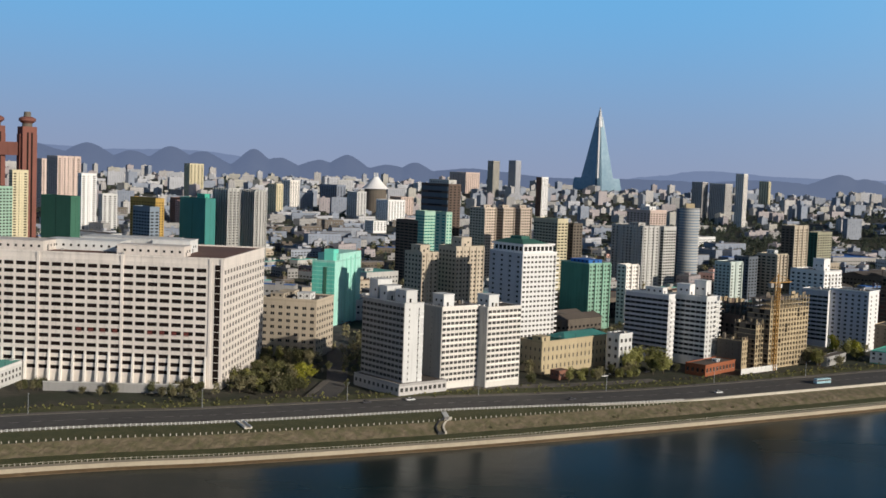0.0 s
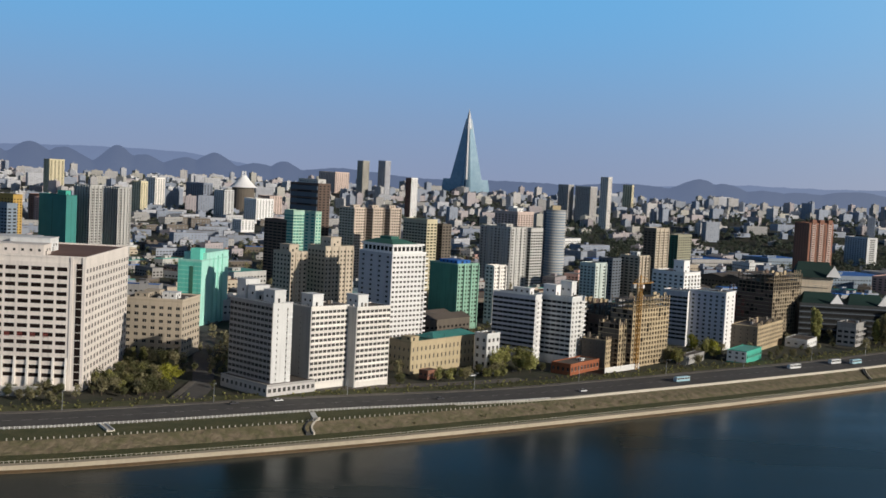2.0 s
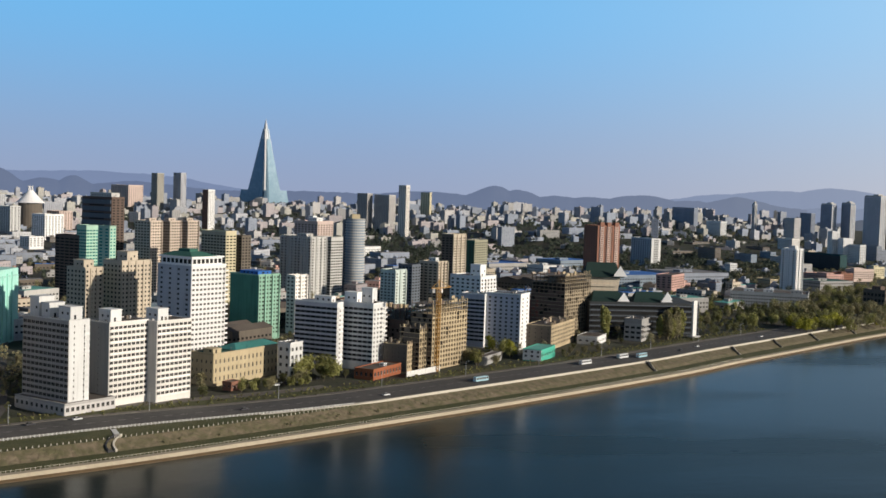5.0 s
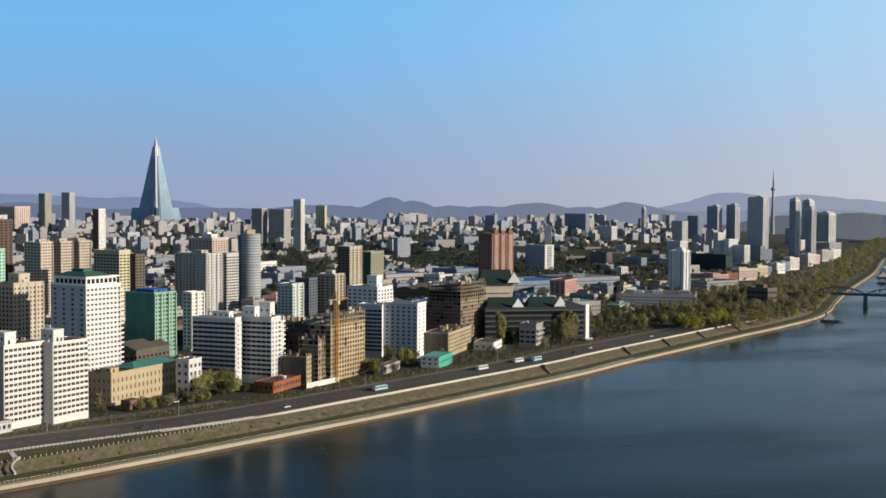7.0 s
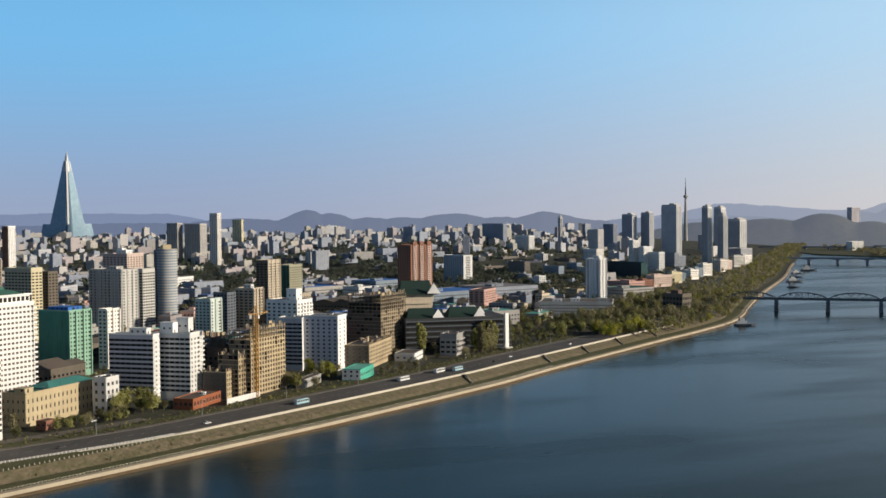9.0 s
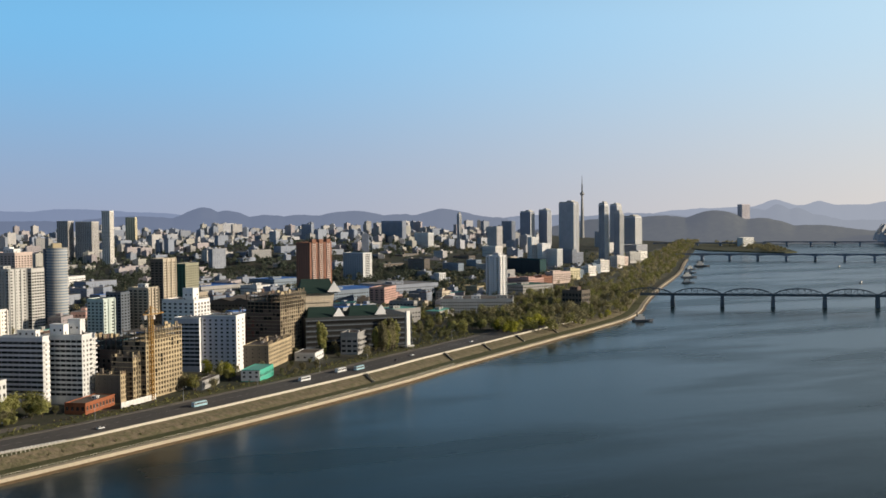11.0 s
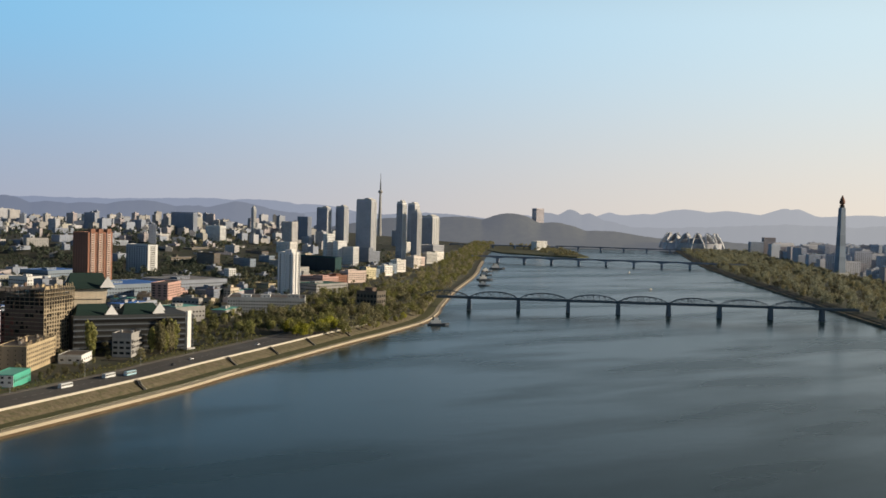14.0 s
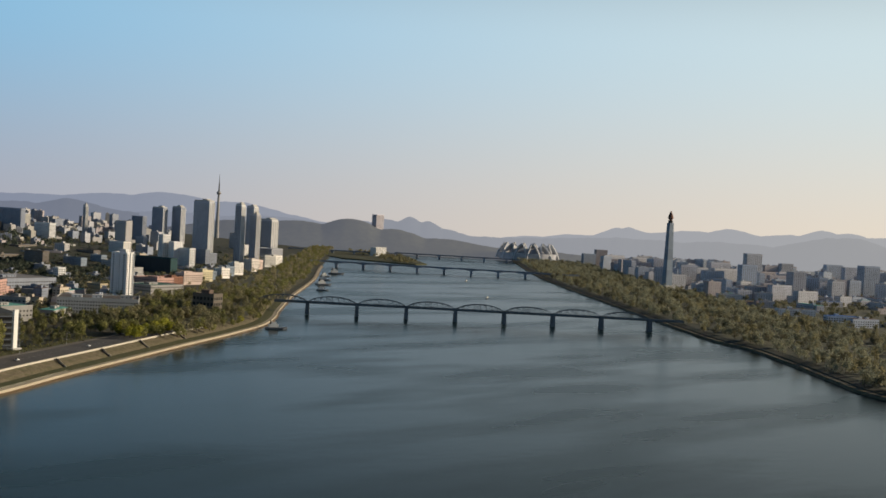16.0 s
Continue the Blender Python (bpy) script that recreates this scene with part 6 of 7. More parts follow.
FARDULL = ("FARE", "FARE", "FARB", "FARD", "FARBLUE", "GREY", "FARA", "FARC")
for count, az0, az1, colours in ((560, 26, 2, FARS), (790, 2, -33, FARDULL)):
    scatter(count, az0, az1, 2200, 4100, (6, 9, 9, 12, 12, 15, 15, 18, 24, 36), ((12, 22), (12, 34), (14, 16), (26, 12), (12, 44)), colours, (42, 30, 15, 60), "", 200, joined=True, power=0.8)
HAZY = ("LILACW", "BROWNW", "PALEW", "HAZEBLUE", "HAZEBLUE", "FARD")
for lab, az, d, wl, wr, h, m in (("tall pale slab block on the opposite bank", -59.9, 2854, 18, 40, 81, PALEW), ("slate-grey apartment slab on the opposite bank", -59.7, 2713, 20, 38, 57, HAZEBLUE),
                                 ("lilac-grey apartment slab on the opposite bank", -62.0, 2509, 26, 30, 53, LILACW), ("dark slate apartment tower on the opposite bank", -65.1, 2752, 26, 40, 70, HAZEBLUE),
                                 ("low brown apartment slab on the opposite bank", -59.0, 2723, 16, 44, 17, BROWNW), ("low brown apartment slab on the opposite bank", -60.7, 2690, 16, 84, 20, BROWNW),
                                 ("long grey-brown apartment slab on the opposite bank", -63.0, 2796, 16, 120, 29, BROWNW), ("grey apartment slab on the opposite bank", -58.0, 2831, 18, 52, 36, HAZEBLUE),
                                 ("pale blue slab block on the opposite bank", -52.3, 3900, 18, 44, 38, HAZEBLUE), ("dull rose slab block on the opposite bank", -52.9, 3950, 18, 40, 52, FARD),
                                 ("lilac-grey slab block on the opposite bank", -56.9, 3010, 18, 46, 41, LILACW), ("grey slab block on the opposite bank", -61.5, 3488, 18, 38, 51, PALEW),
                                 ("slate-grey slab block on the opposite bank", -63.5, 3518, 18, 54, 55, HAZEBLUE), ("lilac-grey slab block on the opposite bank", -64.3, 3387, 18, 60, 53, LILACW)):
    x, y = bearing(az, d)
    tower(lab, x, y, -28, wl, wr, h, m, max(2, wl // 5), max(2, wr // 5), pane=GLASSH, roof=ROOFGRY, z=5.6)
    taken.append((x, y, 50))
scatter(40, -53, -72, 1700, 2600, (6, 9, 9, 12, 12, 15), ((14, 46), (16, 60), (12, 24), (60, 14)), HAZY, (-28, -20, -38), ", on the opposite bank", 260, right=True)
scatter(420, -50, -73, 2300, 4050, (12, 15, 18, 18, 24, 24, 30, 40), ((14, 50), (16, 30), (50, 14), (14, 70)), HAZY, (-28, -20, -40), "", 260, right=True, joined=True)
hx, hy = bearing(-42.2, 4400)
building("hilltop_block", "lone grey slab block on a far hill", "apartment block", hx, hy, 4, 23, 40, 62, BROWNW, R=(6, 0.5, 1.6, 1.0, 2.0), L=(5, 0.5, 1.6, 1.0, 2.0), z=72, pane=GLASSH)
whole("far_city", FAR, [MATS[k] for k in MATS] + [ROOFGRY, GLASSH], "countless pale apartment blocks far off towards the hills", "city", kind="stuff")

# ---------------------------------------------------------------- trees
def crown_quads(s, rnd, cx, cy, cz, rx, ry, rz, n, size, slot=0):
    """Small leafy tufts through an uneven crown, with gaps."""
    lobes = [(cx + rnd.uniform(-0.5, 0.5) * rx, cy + rnd.uniform(-0.5, 0.5) * ry, cz + rnd.uniform(-0.45, 0.5) * rz, rnd.uniform(0.4, 0.62)) for _ in range(9)]
    for _ in range(n):
        lx, ly, lz, k = rnd.choice(lobes)
        v = Vector((rnd.gauss(0, 1), rnd.gauss(0, 1), rnd.gauss(0, 1))).normalized() * rnd.random() ** 0.4
        p = Vector((lx + v.x * rx * k, ly + v.y * ry * k, lz + v.z * rz * k))
        out = v + Vector((rnd.uniform(-0.6, 0.6), rnd.uniform(-0.6, 0.6), 0.25 + rnd.uniform(-0.5, 0.5)))
        a = out.cross(Vector((rnd.uniform(-1, 1), rnd.uniform(-1, 1), rnd.uniform(-1, 1)))).normalized()
        b2 = out.cross(a).normalized()
        q = size * rnd.uniform(0.6, 1.3)
        s.poly([p - a * q, p + b2 * q * 0.7, p + a * q, p - b2 * q * 0.7], slot)


def tree_parts(seed, h, wide, n, size, slender=False):
    rnd = random.Random(seed)
    t = Shape()
    r = h * 0.022 + 0.06
    t.tube(0, 0, -0.3, h * 0.45, r, r * 0.6, 7)
    t.tube(0, 0, h * 0.45, h * 0.85, r * 0.6, r * 0.15, 6)
    for k in range(5):
        a = k * 2.4 + rnd.random()
        z = h * rnd.uniform(0.28, 0.55)
        reach = wide * rnd.uniform(0.4, 0.8) * (0.35 if slender else 1)
        t.bar((0, 0, z), (math.cos(a) * reach, math.sin(a) * reach, z + h * rnd.uniform(0.12, 0.3)), r * 0.55)
    c = Shape()
    if slender:
        crown_quads(c, rnd, 0, 0, h * 0.56, wide * 0.55, wide * 0.55, h * 0.62, n, size)
        crown_quads(c, rnd, 0, 0, h * 0.82, wide * 0.35, wide * 0.35, h * 0.24, n // 4, size)
    else:
        crown_quads(c, rnd, 0, 0, h * 0.60, wide, wide, h * 0.46, n, size)
        crown_quads(c, rnd, 0, 0, h * 0.36, wide * 0.85, wide * 0.85, h * 0.28, n // 2, size)
    return t, c


TREES = {}
for key, mat, seed, h, wide, n, size, sl in (("spring_a", LEAF1, 1, 9.5, 4.2, 420, 0.5, False), ("spring_b", LEAF1, 2, 8.0, 3.8, 380, 0.5, False), ("dull_a", LEAF2, 3, 10.5, 4.6, 420, 0.5, False), ("dull_b", LEAF2, 4, 8.5, 4.0, 360, 0.5, False),
                                             ("dark_a", LEAF3, 5, 9.0, 4.4, 420, 0.5, False), ("dark_b", LEAF3, 6, 7.0, 3.6, 340, 0.48, False), ("willow_a", LEAF4, 7, 10.5, 5.2, 520, 0.5, False), ("willow_b", LEAF4, 8, 8.0, 4.4, 420, 0.48, False),
                                             ("poplar_a", LEAF2, 9, 23, 7.5, 1200, 0.75, True), ("poplar_b", LEAF1, 10, 20, 7.0, 1000, 0.75, True)):
    t, c = tree_parts(seed, h, wide, n, size, sl)
    TREES[key] = (t.mesh("trunk", BARK), c.mesh("crown", mat))
TREE_LABEL = {"spring": "young green deciduous tree in spring leaf", "dull": "half-bare grey-green tree in early spring", "dark": "dark evergreen tree", "willow": "yellow-green willow tree", "poplar": "tall slender poplar"}
trnd = random.Random(21)


def plant(key, x, y, z=6.9, size=1.0):
    base = TREES[key]
    kind = key.split("_")[0]
    ob = thing("tree", TREE_LABEL[kind], "tree", x, y, z, trnd.uniform(0, 360), group=kind + " trees")
    k = size * trnd.uniform(0.85, 1.18)
    for me, nm in zip(base, ("trunk", "crown")):
        p = part(nm, me, (), ob)
        p.scale = (k, k, k * trnd.uniform(0.9, 1.1))


def grove(keys, n, x0, x1, y0, y1, z=6.9, size=1.0, ok=lambda x, y: True):
    made = tries = 0
    while made < n and tries < n * 20:
        tries += 1
        x, y = trnd.uniform(x0, x1), trnd.uniform(y0, y1)
        if ok(x, y) and all((x - a) ** 2 + (y - b2) ** 2 > (c * 0.85 + 1.5) ** 2 for a, b2, c in FOOT):
            plant(trnd.choice(keys), x, y, z, size)
            made += 1


def land(x, y, lo, hi):
    """True between lo and hi metres behind the left bank's waterline."""
    i = min(range(0, len(WATERLINE), 2), key=lambda k: (WATERLINE[k].x - x) ** 2 + (WATERLINE[k].y - y) ** 2)
    d = (Vector((x, y)) - WATERLINE[i]).dot(WATER_N[i])
    return lo < d < hi


OLD = ("dull_a", "dull_b", "dark_a", "dark_b", "dark_b")
off_street = lambda x, y: not -97 < x + (y - 600) * 0.10 < -70
grove(OLD + ("spring_a", "dark_a"), 80, -132, -66, 552, 690, size=0.8, ok=lambda x, y: land(x, y, 98, 240) and off_street(x, y))
grove(("dark_a", "dark_b", "dull_a"), 16, -132, -60, 640, 860, size=1.0, ok=off_street)
grove(("dark_b", "dull_b", "spring_b"), 40, -132, -62, 548, 640, size=0.62, ok=lambda x, y: land(x, y, 92, 240) and off_street(x, y))
for x, y, k in ((-95, 570, "willow_b"), (-99, 583, "willow_a"), (-96, 600, "willow_b"), (-108, 566, "spring_a"), (-116, 560, "spring_b"), (41, 621, "spring_a"), (48, 624, "spring_b"), (57, 629, "dull_b"), (20, 607, "dark_b"), (365, 813, "dull_a")):
    plant(k, x, y, 6.9, 0.85)
grove(("dull_b", "dark_b", "dark_a"), 26, -232, -136, 528, 556, size=0.6, ok=lambda x, y: land(x, y, 88, 130))
grove(("spring_a", "spring_b", "willow_b"), 9, 76, 98, 662, 690, size=1.35)
grove(("dull_b", "dark_b", "spring_b"), 20, 26, 82, 634, 665, size=0.7, ok=lambda x, y: land(x, y, 86, 110))
grove(("dull_a", "dull_b", "spring_a"), 9, 190, 222, 712, 742, size=0.95, ok=lambda x, y: land(x, y, 66, 110))
grove(("willow_a", "spring_a"), 5, 222, 246, 742, 772, size=1.05)
grove(("dark_b", "dull_b"), 10, 250, 330, 745, 812, size=0.6, ok=lambda x, y: land(x, y, 62, 100))
for x, y, k in ((392, 842, "poplar_a"), (397, 846, "poplar_b"), (401, 849, "poplar_a"), (405, 852, "poplar_a"), (409, 855, "poplar_b"), (395, 852, "poplar_a"), (400, 857, "poplar_b"), (406, 861, "poplar_a"), (388, 848, "poplar_b"), (341, 848, "poplar_b")):
    plant(k, x, y, 6.9, 1.0)
grove(("dark_a", "dark_b", "spring_a", "spring_b", "dull_a"), 60, 432, 700, 872, 1130, size=1.05, ok=lambda x, y: land(x, y, 72, 330))
grove(("willow_a", "willow_b", "willow_a", "spring_a"), 24, 520, 625, 820, 940, size=1.2, ok=lambda x, y: land(x, y, 24, 62) and x > 545)
grove(("spring_a", "spring_b", "dull_a", "dull_b", "dark_a"), 50, 590, 960, 890, 1330, size=1.25, ok=lambda x, y: land(x, y, 16, 150))
grove(("willow_b", "spring_b"), 14, 600, 900, 890, 1200, 5.5, size=0.9, ok=lambda x, y: land(x, y, 9, 24))


def wood(name, label, mat, pts, h, n, size, seed):
    """Woods too dense to count: uneven leafy crowns and their stems in one mesh."""
    rnd = random.Random(seed)
    s = Shape()
    for x, y, z in pts:
        k = rnd.uniform(0.7, 1.25)
        crown_quads(s, rnd, x, y, z + h * 0.5 * k, h * 0.46 * k, h * 0.46 * k, h * 0.5 * k, n, size * k, 0)
        s.bar((x, y, z - 0.5), (x, y, z + h * 0.6 * k), 0.35, slot=1)
    return whole(name, s, (mat, BARK), label, "trees", kind="stuff")


def spread(n, az0, az1, d0, d1, test, seed, z=6.5):
    rnd, out, tries = random.Random(seed), [], 0
    while len(out) < n and tries < n * 30:
        tries += 1
        x, y = bearing(rnd.uniform(az0, az1), rnd.uniform(d0, d1))
        if test(x, y):
            out.append((x, y, z + lie(x, y)))
    return out


clear = lambda x, y: all((x - a) ** 2 + (y - b2) ** 2 > (c * 0.8) ** 2 for a, b2, c in taken)
left = lambda x, y: clear(x, y) and (x < 700 or y > x + 380) and bank_gap(x, y, coarse) > 150
wood("street_trees", "grey-green street and yard trees between the blocks", LEAF2, spread(900, 27, -37, 640, 1800, left, 31), 8.5, 50, 0.85, 41)
wood("park_trees", "dark park trees between distant blocks", LEAF8, spread(1000, 27, -37, 1150, 2700, left, 32), 10, 36, 1.4, 42)
wood("park_woods", "dark wooded park behind the apartment towers", LEAF8, spread(1000, -7, -30, 1620, 2180, left, 33), 11, 40, 1.4, 43)
wood("far_woods", "far dull woods between the city blocks", LEAF8, spread(1300, 26, -36, 2300, 4100, left, 34), 11, 20, 2.6, 44)
def behind_bank(n, x0, x1, y0, y1, lo, hi, seed, z=6.8):
    rnd, out = random.Random(seed), []
    for _ in range(n * 12):
        x, y = rnd.uniform(x0, x1), rnd.uniform(y0, y1)
        if len(out) < n and land(x, y, lo, hi) and all((x - a) ** 2 + (y - b2) ** 2 > (c * 0.85 + 1) ** 2 for a, b2, c in FOOT):
            out.append((x, y, z))
    return out


wood("park_thicket", "mixed green and brown park trees behind the road", LEAF3, behind_bank(150, 425, 720, 870, 1140, 68, 340, 61), 9, 120, 0.75, 62)
wood("park_shrubs", "fresh green shrubs in the riverside park", LEAF1, behind_bank(90, 425, 720, 870, 1140, 68, 340, 63), 7, 110, 0.65, 64)
wood("bank_thicket", "olive trees crowding the upper bank", LEAF2, behind_bank(150, 590, 1000, 890, 1340, 9, 150, 65), 12.5, 170, 0.8, 66)
wood("bank_willow_thicket", "fresh yellow-green willows crowding the upper bank", LEAF1, behind_bank(90, 590, 1000, 890, 1340, 9, 150, 165), 13, 170, 0.8, 166)
wood("yard_thicket", "dull trees and scrub between riverside buildings", LEAF2, behind_bank(150, -240, 420, 540, 900, 100, 260, 67), 7.5, 110, 0.6, 68)
wood("yard_scrub", "dark scrub in the yards of the riverside blocks", LEAF3, behind_bank(170, -240, 420, 530, 900, 92, 260, 69), 5.0, 90, 0.5, 70)
wood("middle_woods", "broad dull-green tree belts between the river front and the far blocks", LEAF8, spread(700, -5, -36.5, 1900, 2700, left, 71), 13, 30, 2.0, 72)
wood("quarter_trees", "green and brown trees round the riverside apartment houses", LEAF2, spread(420, -26, -39, 1500, 2900, lambda x, y: clear(x, y) and bank_gap(x, y, coarse) > 90 and y > x + 200, 81), 9, 60, 1.1, 82)
hr = random.Random(73)
weeds = []
for i in range(station(-260), station(560)):
    x = WATERLINE[i].x
    for _ in range(13):
        p = WATERLINE[i] + WATER_N[i] * (road_near(x) + hr.uniform(29.5, 46))
        x2, y2 = p.x + hr.uniform(-4, 4), p.y + hr.uniform(-4, 4)
        if all((x2 - a) ** 2 + (y2 - b2) ** 2 > (c * 0.8) ** 2 for a, b2, c in FOOT):
            weeds.append((x2, y2, 6.9))
wood("roadside_weeds", "brown and green weeds on the roadside verge", LEAF1, weeds[::2], 1.1, 14, 0.36, 75)
wood("roadside_scrub", "dark low scrub on the roadside verge", LEAF3, weeds[1::3], 1.3, 14, 0.4, 76)
strip_pts = []
rs = random.Random(35)
for i in range(station(950), station(2750)):
    for _ in range(2):
        o = rs.uniform(12, 85)
        p = WATERLINE[i] + WATER_N[i] * o
        strip_pts.append((p.x + rs.uniform(-4, 4), p.y + rs.uniform(-4, 4), 6.0))
wood("riverside_trees", "green riverside trees along the upper bank", LEAF1, strip_pts[::2], 12.5, 110, 0.9, 45)
wood("riverside_bare_trees", "half-bare brown trees along the upper bank", LEAF5, strip_pts[1::2], 11.5, 90, 0.85, 145)
right_pts, right_pts2 = [], []
for i in range(len(RIGHTLINE)):
    q = RIGHTLINE[i]
    if 650 < q.x < 3000:
        for _ in range(10):
            o = 18 + 230 * rs.random() ** 1.1
            p = q + RIGHT_N[i] * o
            (right_pts if rs.random() < 0.8 else right_pts2).append((p.x + rs.uniform(-6, 6), p.y + rs.uniform(-6, 6), 4.5))
wood("bank_woods", "half-bare brown-green trees on the opposite bank", LEAF7, right_pts[::2], 14, 150, 0.95, 46)
wood("bank_green_woods", "dull green trees on the opposite bank", LEAF6, right_pts[1::4], 13, 130, 0.95, 146)
wood("bank_willows", "yellow-green trees on the opposite bank", LEAF2, right_pts2, 13, 110, 1.1, 47)
isle = [(2262 + u * 600 + rs.uniform(-55, 55) * (0.6 + u), 2360 + u * 880 + rs.uniform(-30, 30), 3.0) for u in (rs.random() ** 1.2 for _ in range(220))]
wood("island_trees", "low trees on the river island", LEAF2, isle, 10, 34, 1.6, 48)
yard = spread(1100, -51, -73, 1150, 3400, lambda x, y: y < x * 0.95 - 150 and bank_gap(x, y, coarse_r) > 150, 36, 5.5)
wood("yard_trees", "dull trees among the blocks of the opposite bank", LEAF6, yard, 11, 50, 1.5, 49)
bushes = []
for i in range(station(-5), station(190)):
    for _ in range(2):
        if rs.random() < 0.55:
            p = WATERLINE[i] + WATER_N[i] * rs.uniform(17, 21)
            bushes.append((p.x + rs.uniform(-3, 3), p.y + rs.uniform(-2, 2), 3.4))
wood("bank_bushes", "dark bushes growing out of the stone revetment", LEAF3, bushes, 1.7, 40, 0.26, 50)


# ---------------------------------------------------------------- vehicles
def wheels(top, xs, y, r):
    for x in xs:
        for side in (-y, y):
            s = Shape()
            ring = [(x + r * math.cos(2 * math.pi * k / 10), side, r + r * math.sin(2 * math.pi * k / 10)) for k in range(10)]
            s.hull(ring, [(a, b2 + 0.25, c) for a, b2, c in ring])
            part("wheel", s, TYRE, top)


def bus(x, y, turn, mat, label):
    b2 = thing("bus", label, "bus", x, y, 7.03, turn, group="buses on the riverside road")
    s = Shape()
    s.hull([(-5.6, -1.25, 0.4), (5.6, -1.25, 0.4), (5.6, 1.25, 0.4), (-5.6, 1.25, 0.4)], [(-5.6, -1.25, 1.5), (5.6, -1.25, 1.5), (5.6, 1.25, 1.5), (-5.6, 1.25, 1.5)])
    s.hull([(-5.5, -1.2, 2.5), (5.4, -1.2, 2.5), (5.4, 1.2, 2.5), (-5.5, 1.2, 2.5)], [(-5.3, -1.1, 3.0), (5.2, -1.1, 3.0), (5.2, 1.1, 3.0), (-5.3, 1.1, 3.0)])
    part("body", s, mat, b2)
    part("window_band", Shape().box(-5.45, 5.4, -1.18, 1.18, 1.5, 2.5), GLASS, b2)
    for k in range(8):
        part("pillar", Shape().box(-5.5 + k * 1.52, -5.25 + k * 1.52, -1.24, 1.24, 1.5, 2.5), CARW, b2)
    wheels(b2, (-3.4, 3.4), 1.1, 0.5)


def car(x, y, turn, mat, label):
    c = thing("car", label, "car", x, y, 7.03, turn, group="cars on the riverside road")
    s = Shape()
    s.hull([(-2.2, -0.85, 0.3), (2.2, -0.85, 0.3), (2.2, 0.85, 0.3), (-2.2, 0.85, 0.3)], [(-2.15, -0.85, 0.9), (2.1, -0.85, 0.8), (2.1, 0.85, 0.8), (-2.15, 0.85, 0.9)])
    part("body", s, mat, c)
    part("cabin", Shape().hull([(-1.7, -0.78, 0.88), (0.9, -0.78, 0.88), (0.9, 0.78, 0.88), (-1.7, 0.78, 0.88)], [(-1.2, -0.65, 1.45), (0.3, -0.65, 1.45), (0.3, 0.65, 1.45), (-1.2, 0.65, 1.45)]), GLASS, c)
    part("roof", Shape().box(-1.15, 0.25, -0.62, 0.62, 1.44, 1.5), mat, c)
    wheels(c, (-1.35, 1.35), 0.72, 0.32)


def on_road(x, lane):
    i = station(x)
    p = WATERLINE[i] + WATER_N[i] * (road_near(WATERLINE[i].x) + lane)
    d = WATERLINE[i + 1] - WATERLINE[i]
    return p.x, p.y, math.degrees(math.atan2(d.y, d.x))


bus(*on_road(206, 7), CARB, "pale blue and white city bus on the road")
bus(*on_road(300, 12), CARW, "white minibus on the road")
bus(*on_road(342, 14), CARW, "white minibus on the road")
bus(*on_road(352, 8), CARB, "pale blue and white city bus on the road")
for x, lane, m, lab in ((-8, 21, CARW, "small white car on the road"), (136, 5, CARW, "small white van on the road"), (-30, 20, CARD, "dark car on the road"), (60, 8, CARD, "dark car on the road"), (420, 10, CARW, "small white car on the road"),
                        (395, 6, CARD, "dark car on the road"), (505, 8, CARW, "small white car on the road")):
    car(*on_road(x, lane), m, lab)
for k in range(5):
    car(62 + k * 6.5, 641 + k * 5.2, 40 + 12 * (k % 3), (CARW, CARD, CARW)[k % 3], "parked car in front of the yellow building")


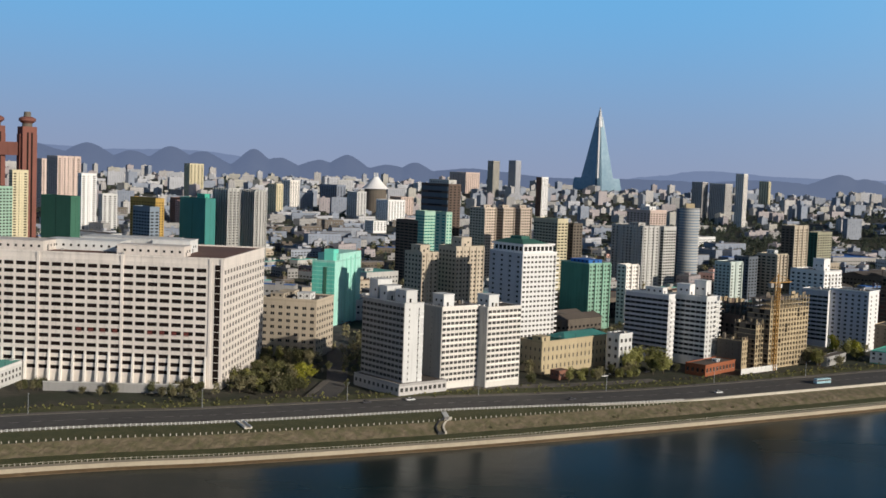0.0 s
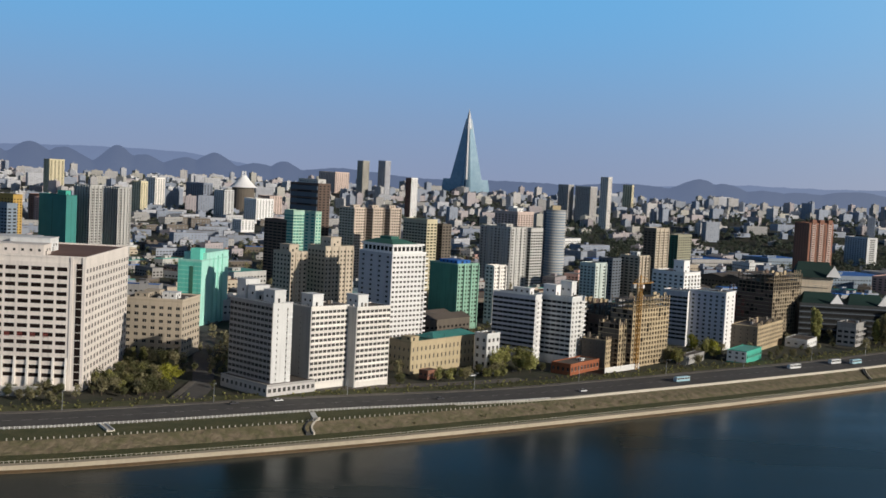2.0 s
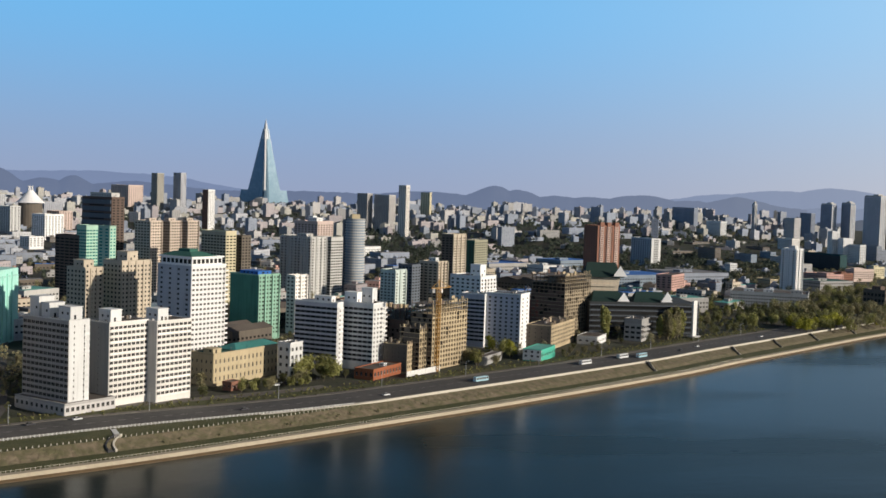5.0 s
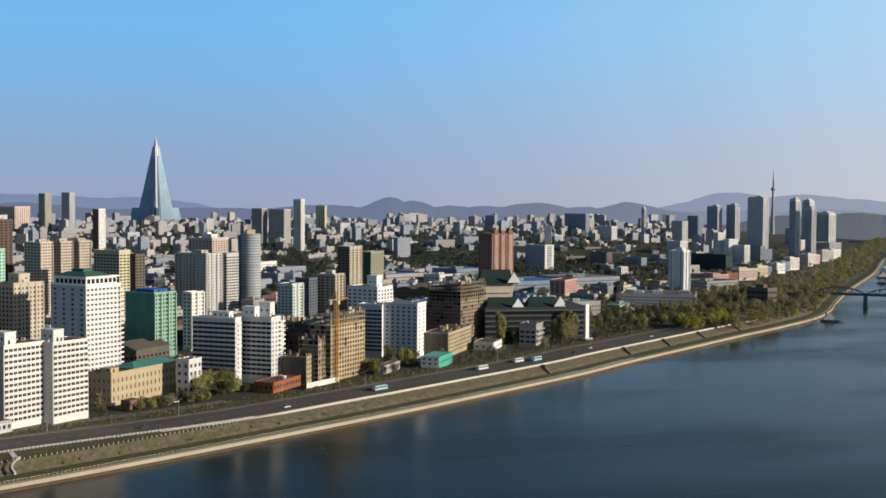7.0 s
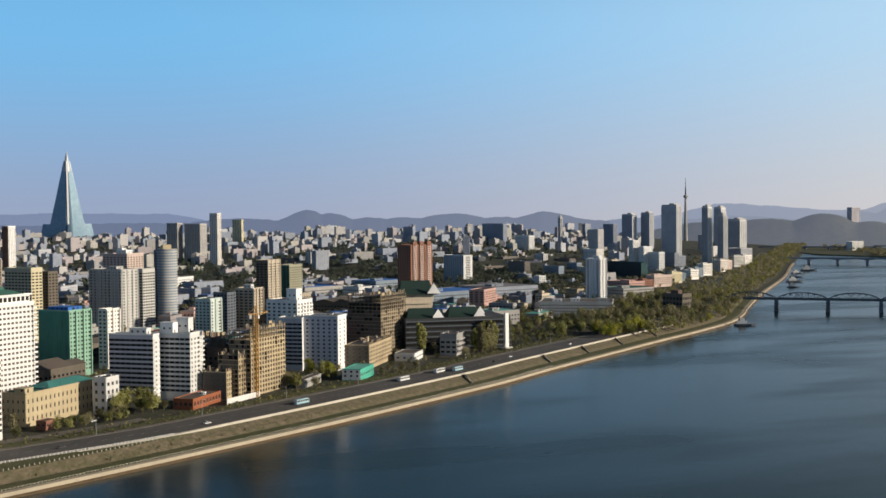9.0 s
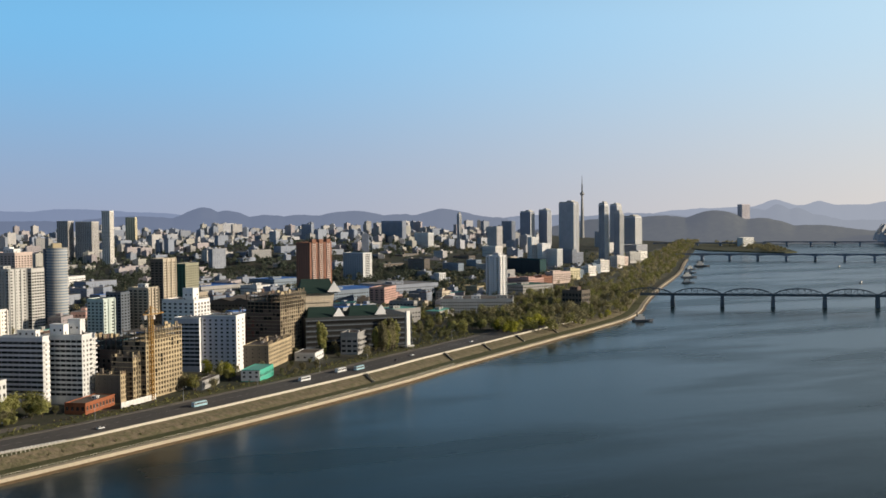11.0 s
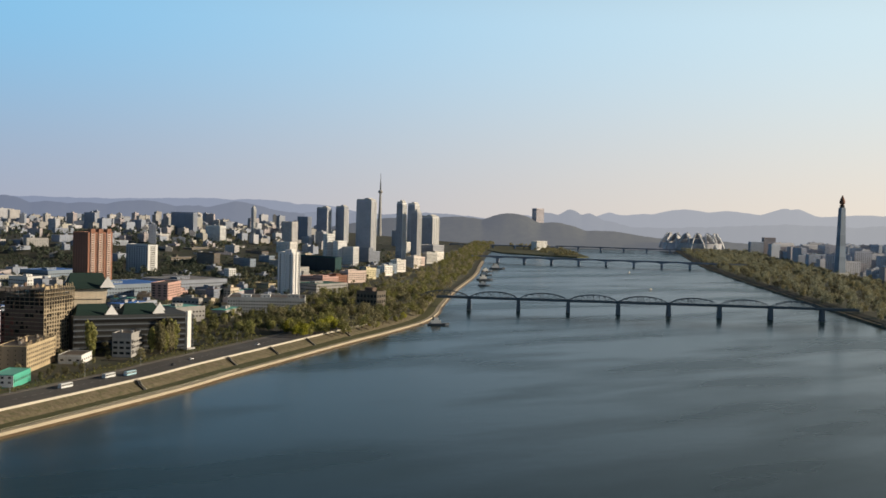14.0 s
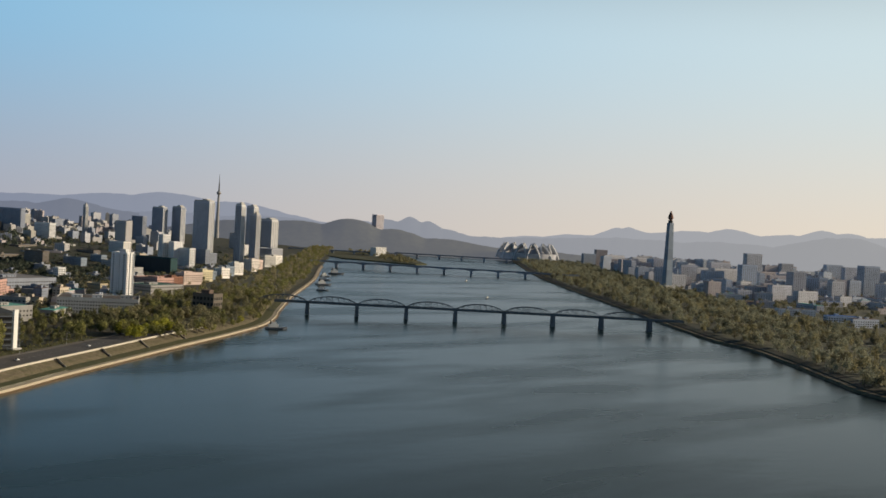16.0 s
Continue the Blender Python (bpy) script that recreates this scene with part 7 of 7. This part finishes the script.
# ---------------------------------------------------------------- boats
def boat(x, y, turn, scale, label):
    b2 = thing("boat", label, "boat", x, y, 0, turn, group="boats at the bank")
    k = scale
    h = Shape().hull([(-7 * k, -1.6 * k, -0.4), (5 * k, -1.6 * k, -0.4), (7.5 * k, 0, -0.4), (5 * k, 1.6 * k, -0.4), (-7 * k, 1.6 * k, -0.4)],
                     [(-7.4 * k, -2.1 * k, 1.3 * k), (5.4 * k, -2.1 * k, 1.5 * k), (9 * k, 0, 1.9 * k), (5.4 * k, 2.1 * k, 1.5 * k), (-7.4 * k, 2.1 * k, 1.3 * k)])
    part("hull", h, SLATE, b2)
    part("deckhouse", Shape().box(-5 * k, 2 * k, -1.5 * k, 1.5 * k, 1.4 * k, 3.6 * k).box(-3 * k, 0.5 * k, -1.2 * k, 1.2 * k, 3.6 * k, 5.2 * k), RAIL, b2)
    part("funnel", Shape().tube(-3.5 * k, 0, 3.6 * k, 6.6 * k, 0.5 * k, 0.45 * k, 10), DARK, b2)
    part("mast", Shape().bar((1 * k, 0, 3.5 * k), (1 * k, 0, 8 * k), 0.2 * k), DARK, b2)
    part("wheelhouse_window", Shape().box(0.45 * k, 0.56 * k, -1.0 * k, 1.0 * k, 4.2 * k, 4.9 * k), GLASS, b2)


boat(765, 988, -30, 1.45, "dark moored work boat with a pale deckhouse")
for x, y, t, k in ((1322, 1585, -25, 1.8), (1420, 1700, -40, 1.5), (1600, 1880, -30, 2.1), (1505, 1800, -20, 1.5), (1225, 1470, -35, 1.3)):
    boat(x, y, t, k, "small grey boat moored along the far bank")
for x, y in ((1436, 1305), (1792, 1689)):
    boat(x, y, 200, 0.7, "tiny dark boat out on the river")

# street lamps along the road
lamp_parts = (Shape().tube(0, 0, 0, 9, 0.12, 0.07, 6).mesh("pole", STEELP), Shape().bar((0, 0, 8.9), (2.2, 0, 9.3), 0.1).mesh("arm", STEELP), Shape().box(1.7, 2.7, -0.18, 0.18, 9.22, 9.42).mesh("lamp_head", STEELP))
for i in range(station(-230), station(520), 9):
    x = WATERLINE[i].x
    p = bank_point(i, road_near(x) + 26.5, 7.1)
    d = WATER_N[i]
    lp = thing("street_lamp", "thin pale steel street lamp on the pavement", "street lamp", p[0], p[1], 7.1, math.degrees(math.atan2(-d.y, -d.x)), group="street lamps")
    for me in lamp_parts:
        part(me.name.split(".")[0], me, (), lp)
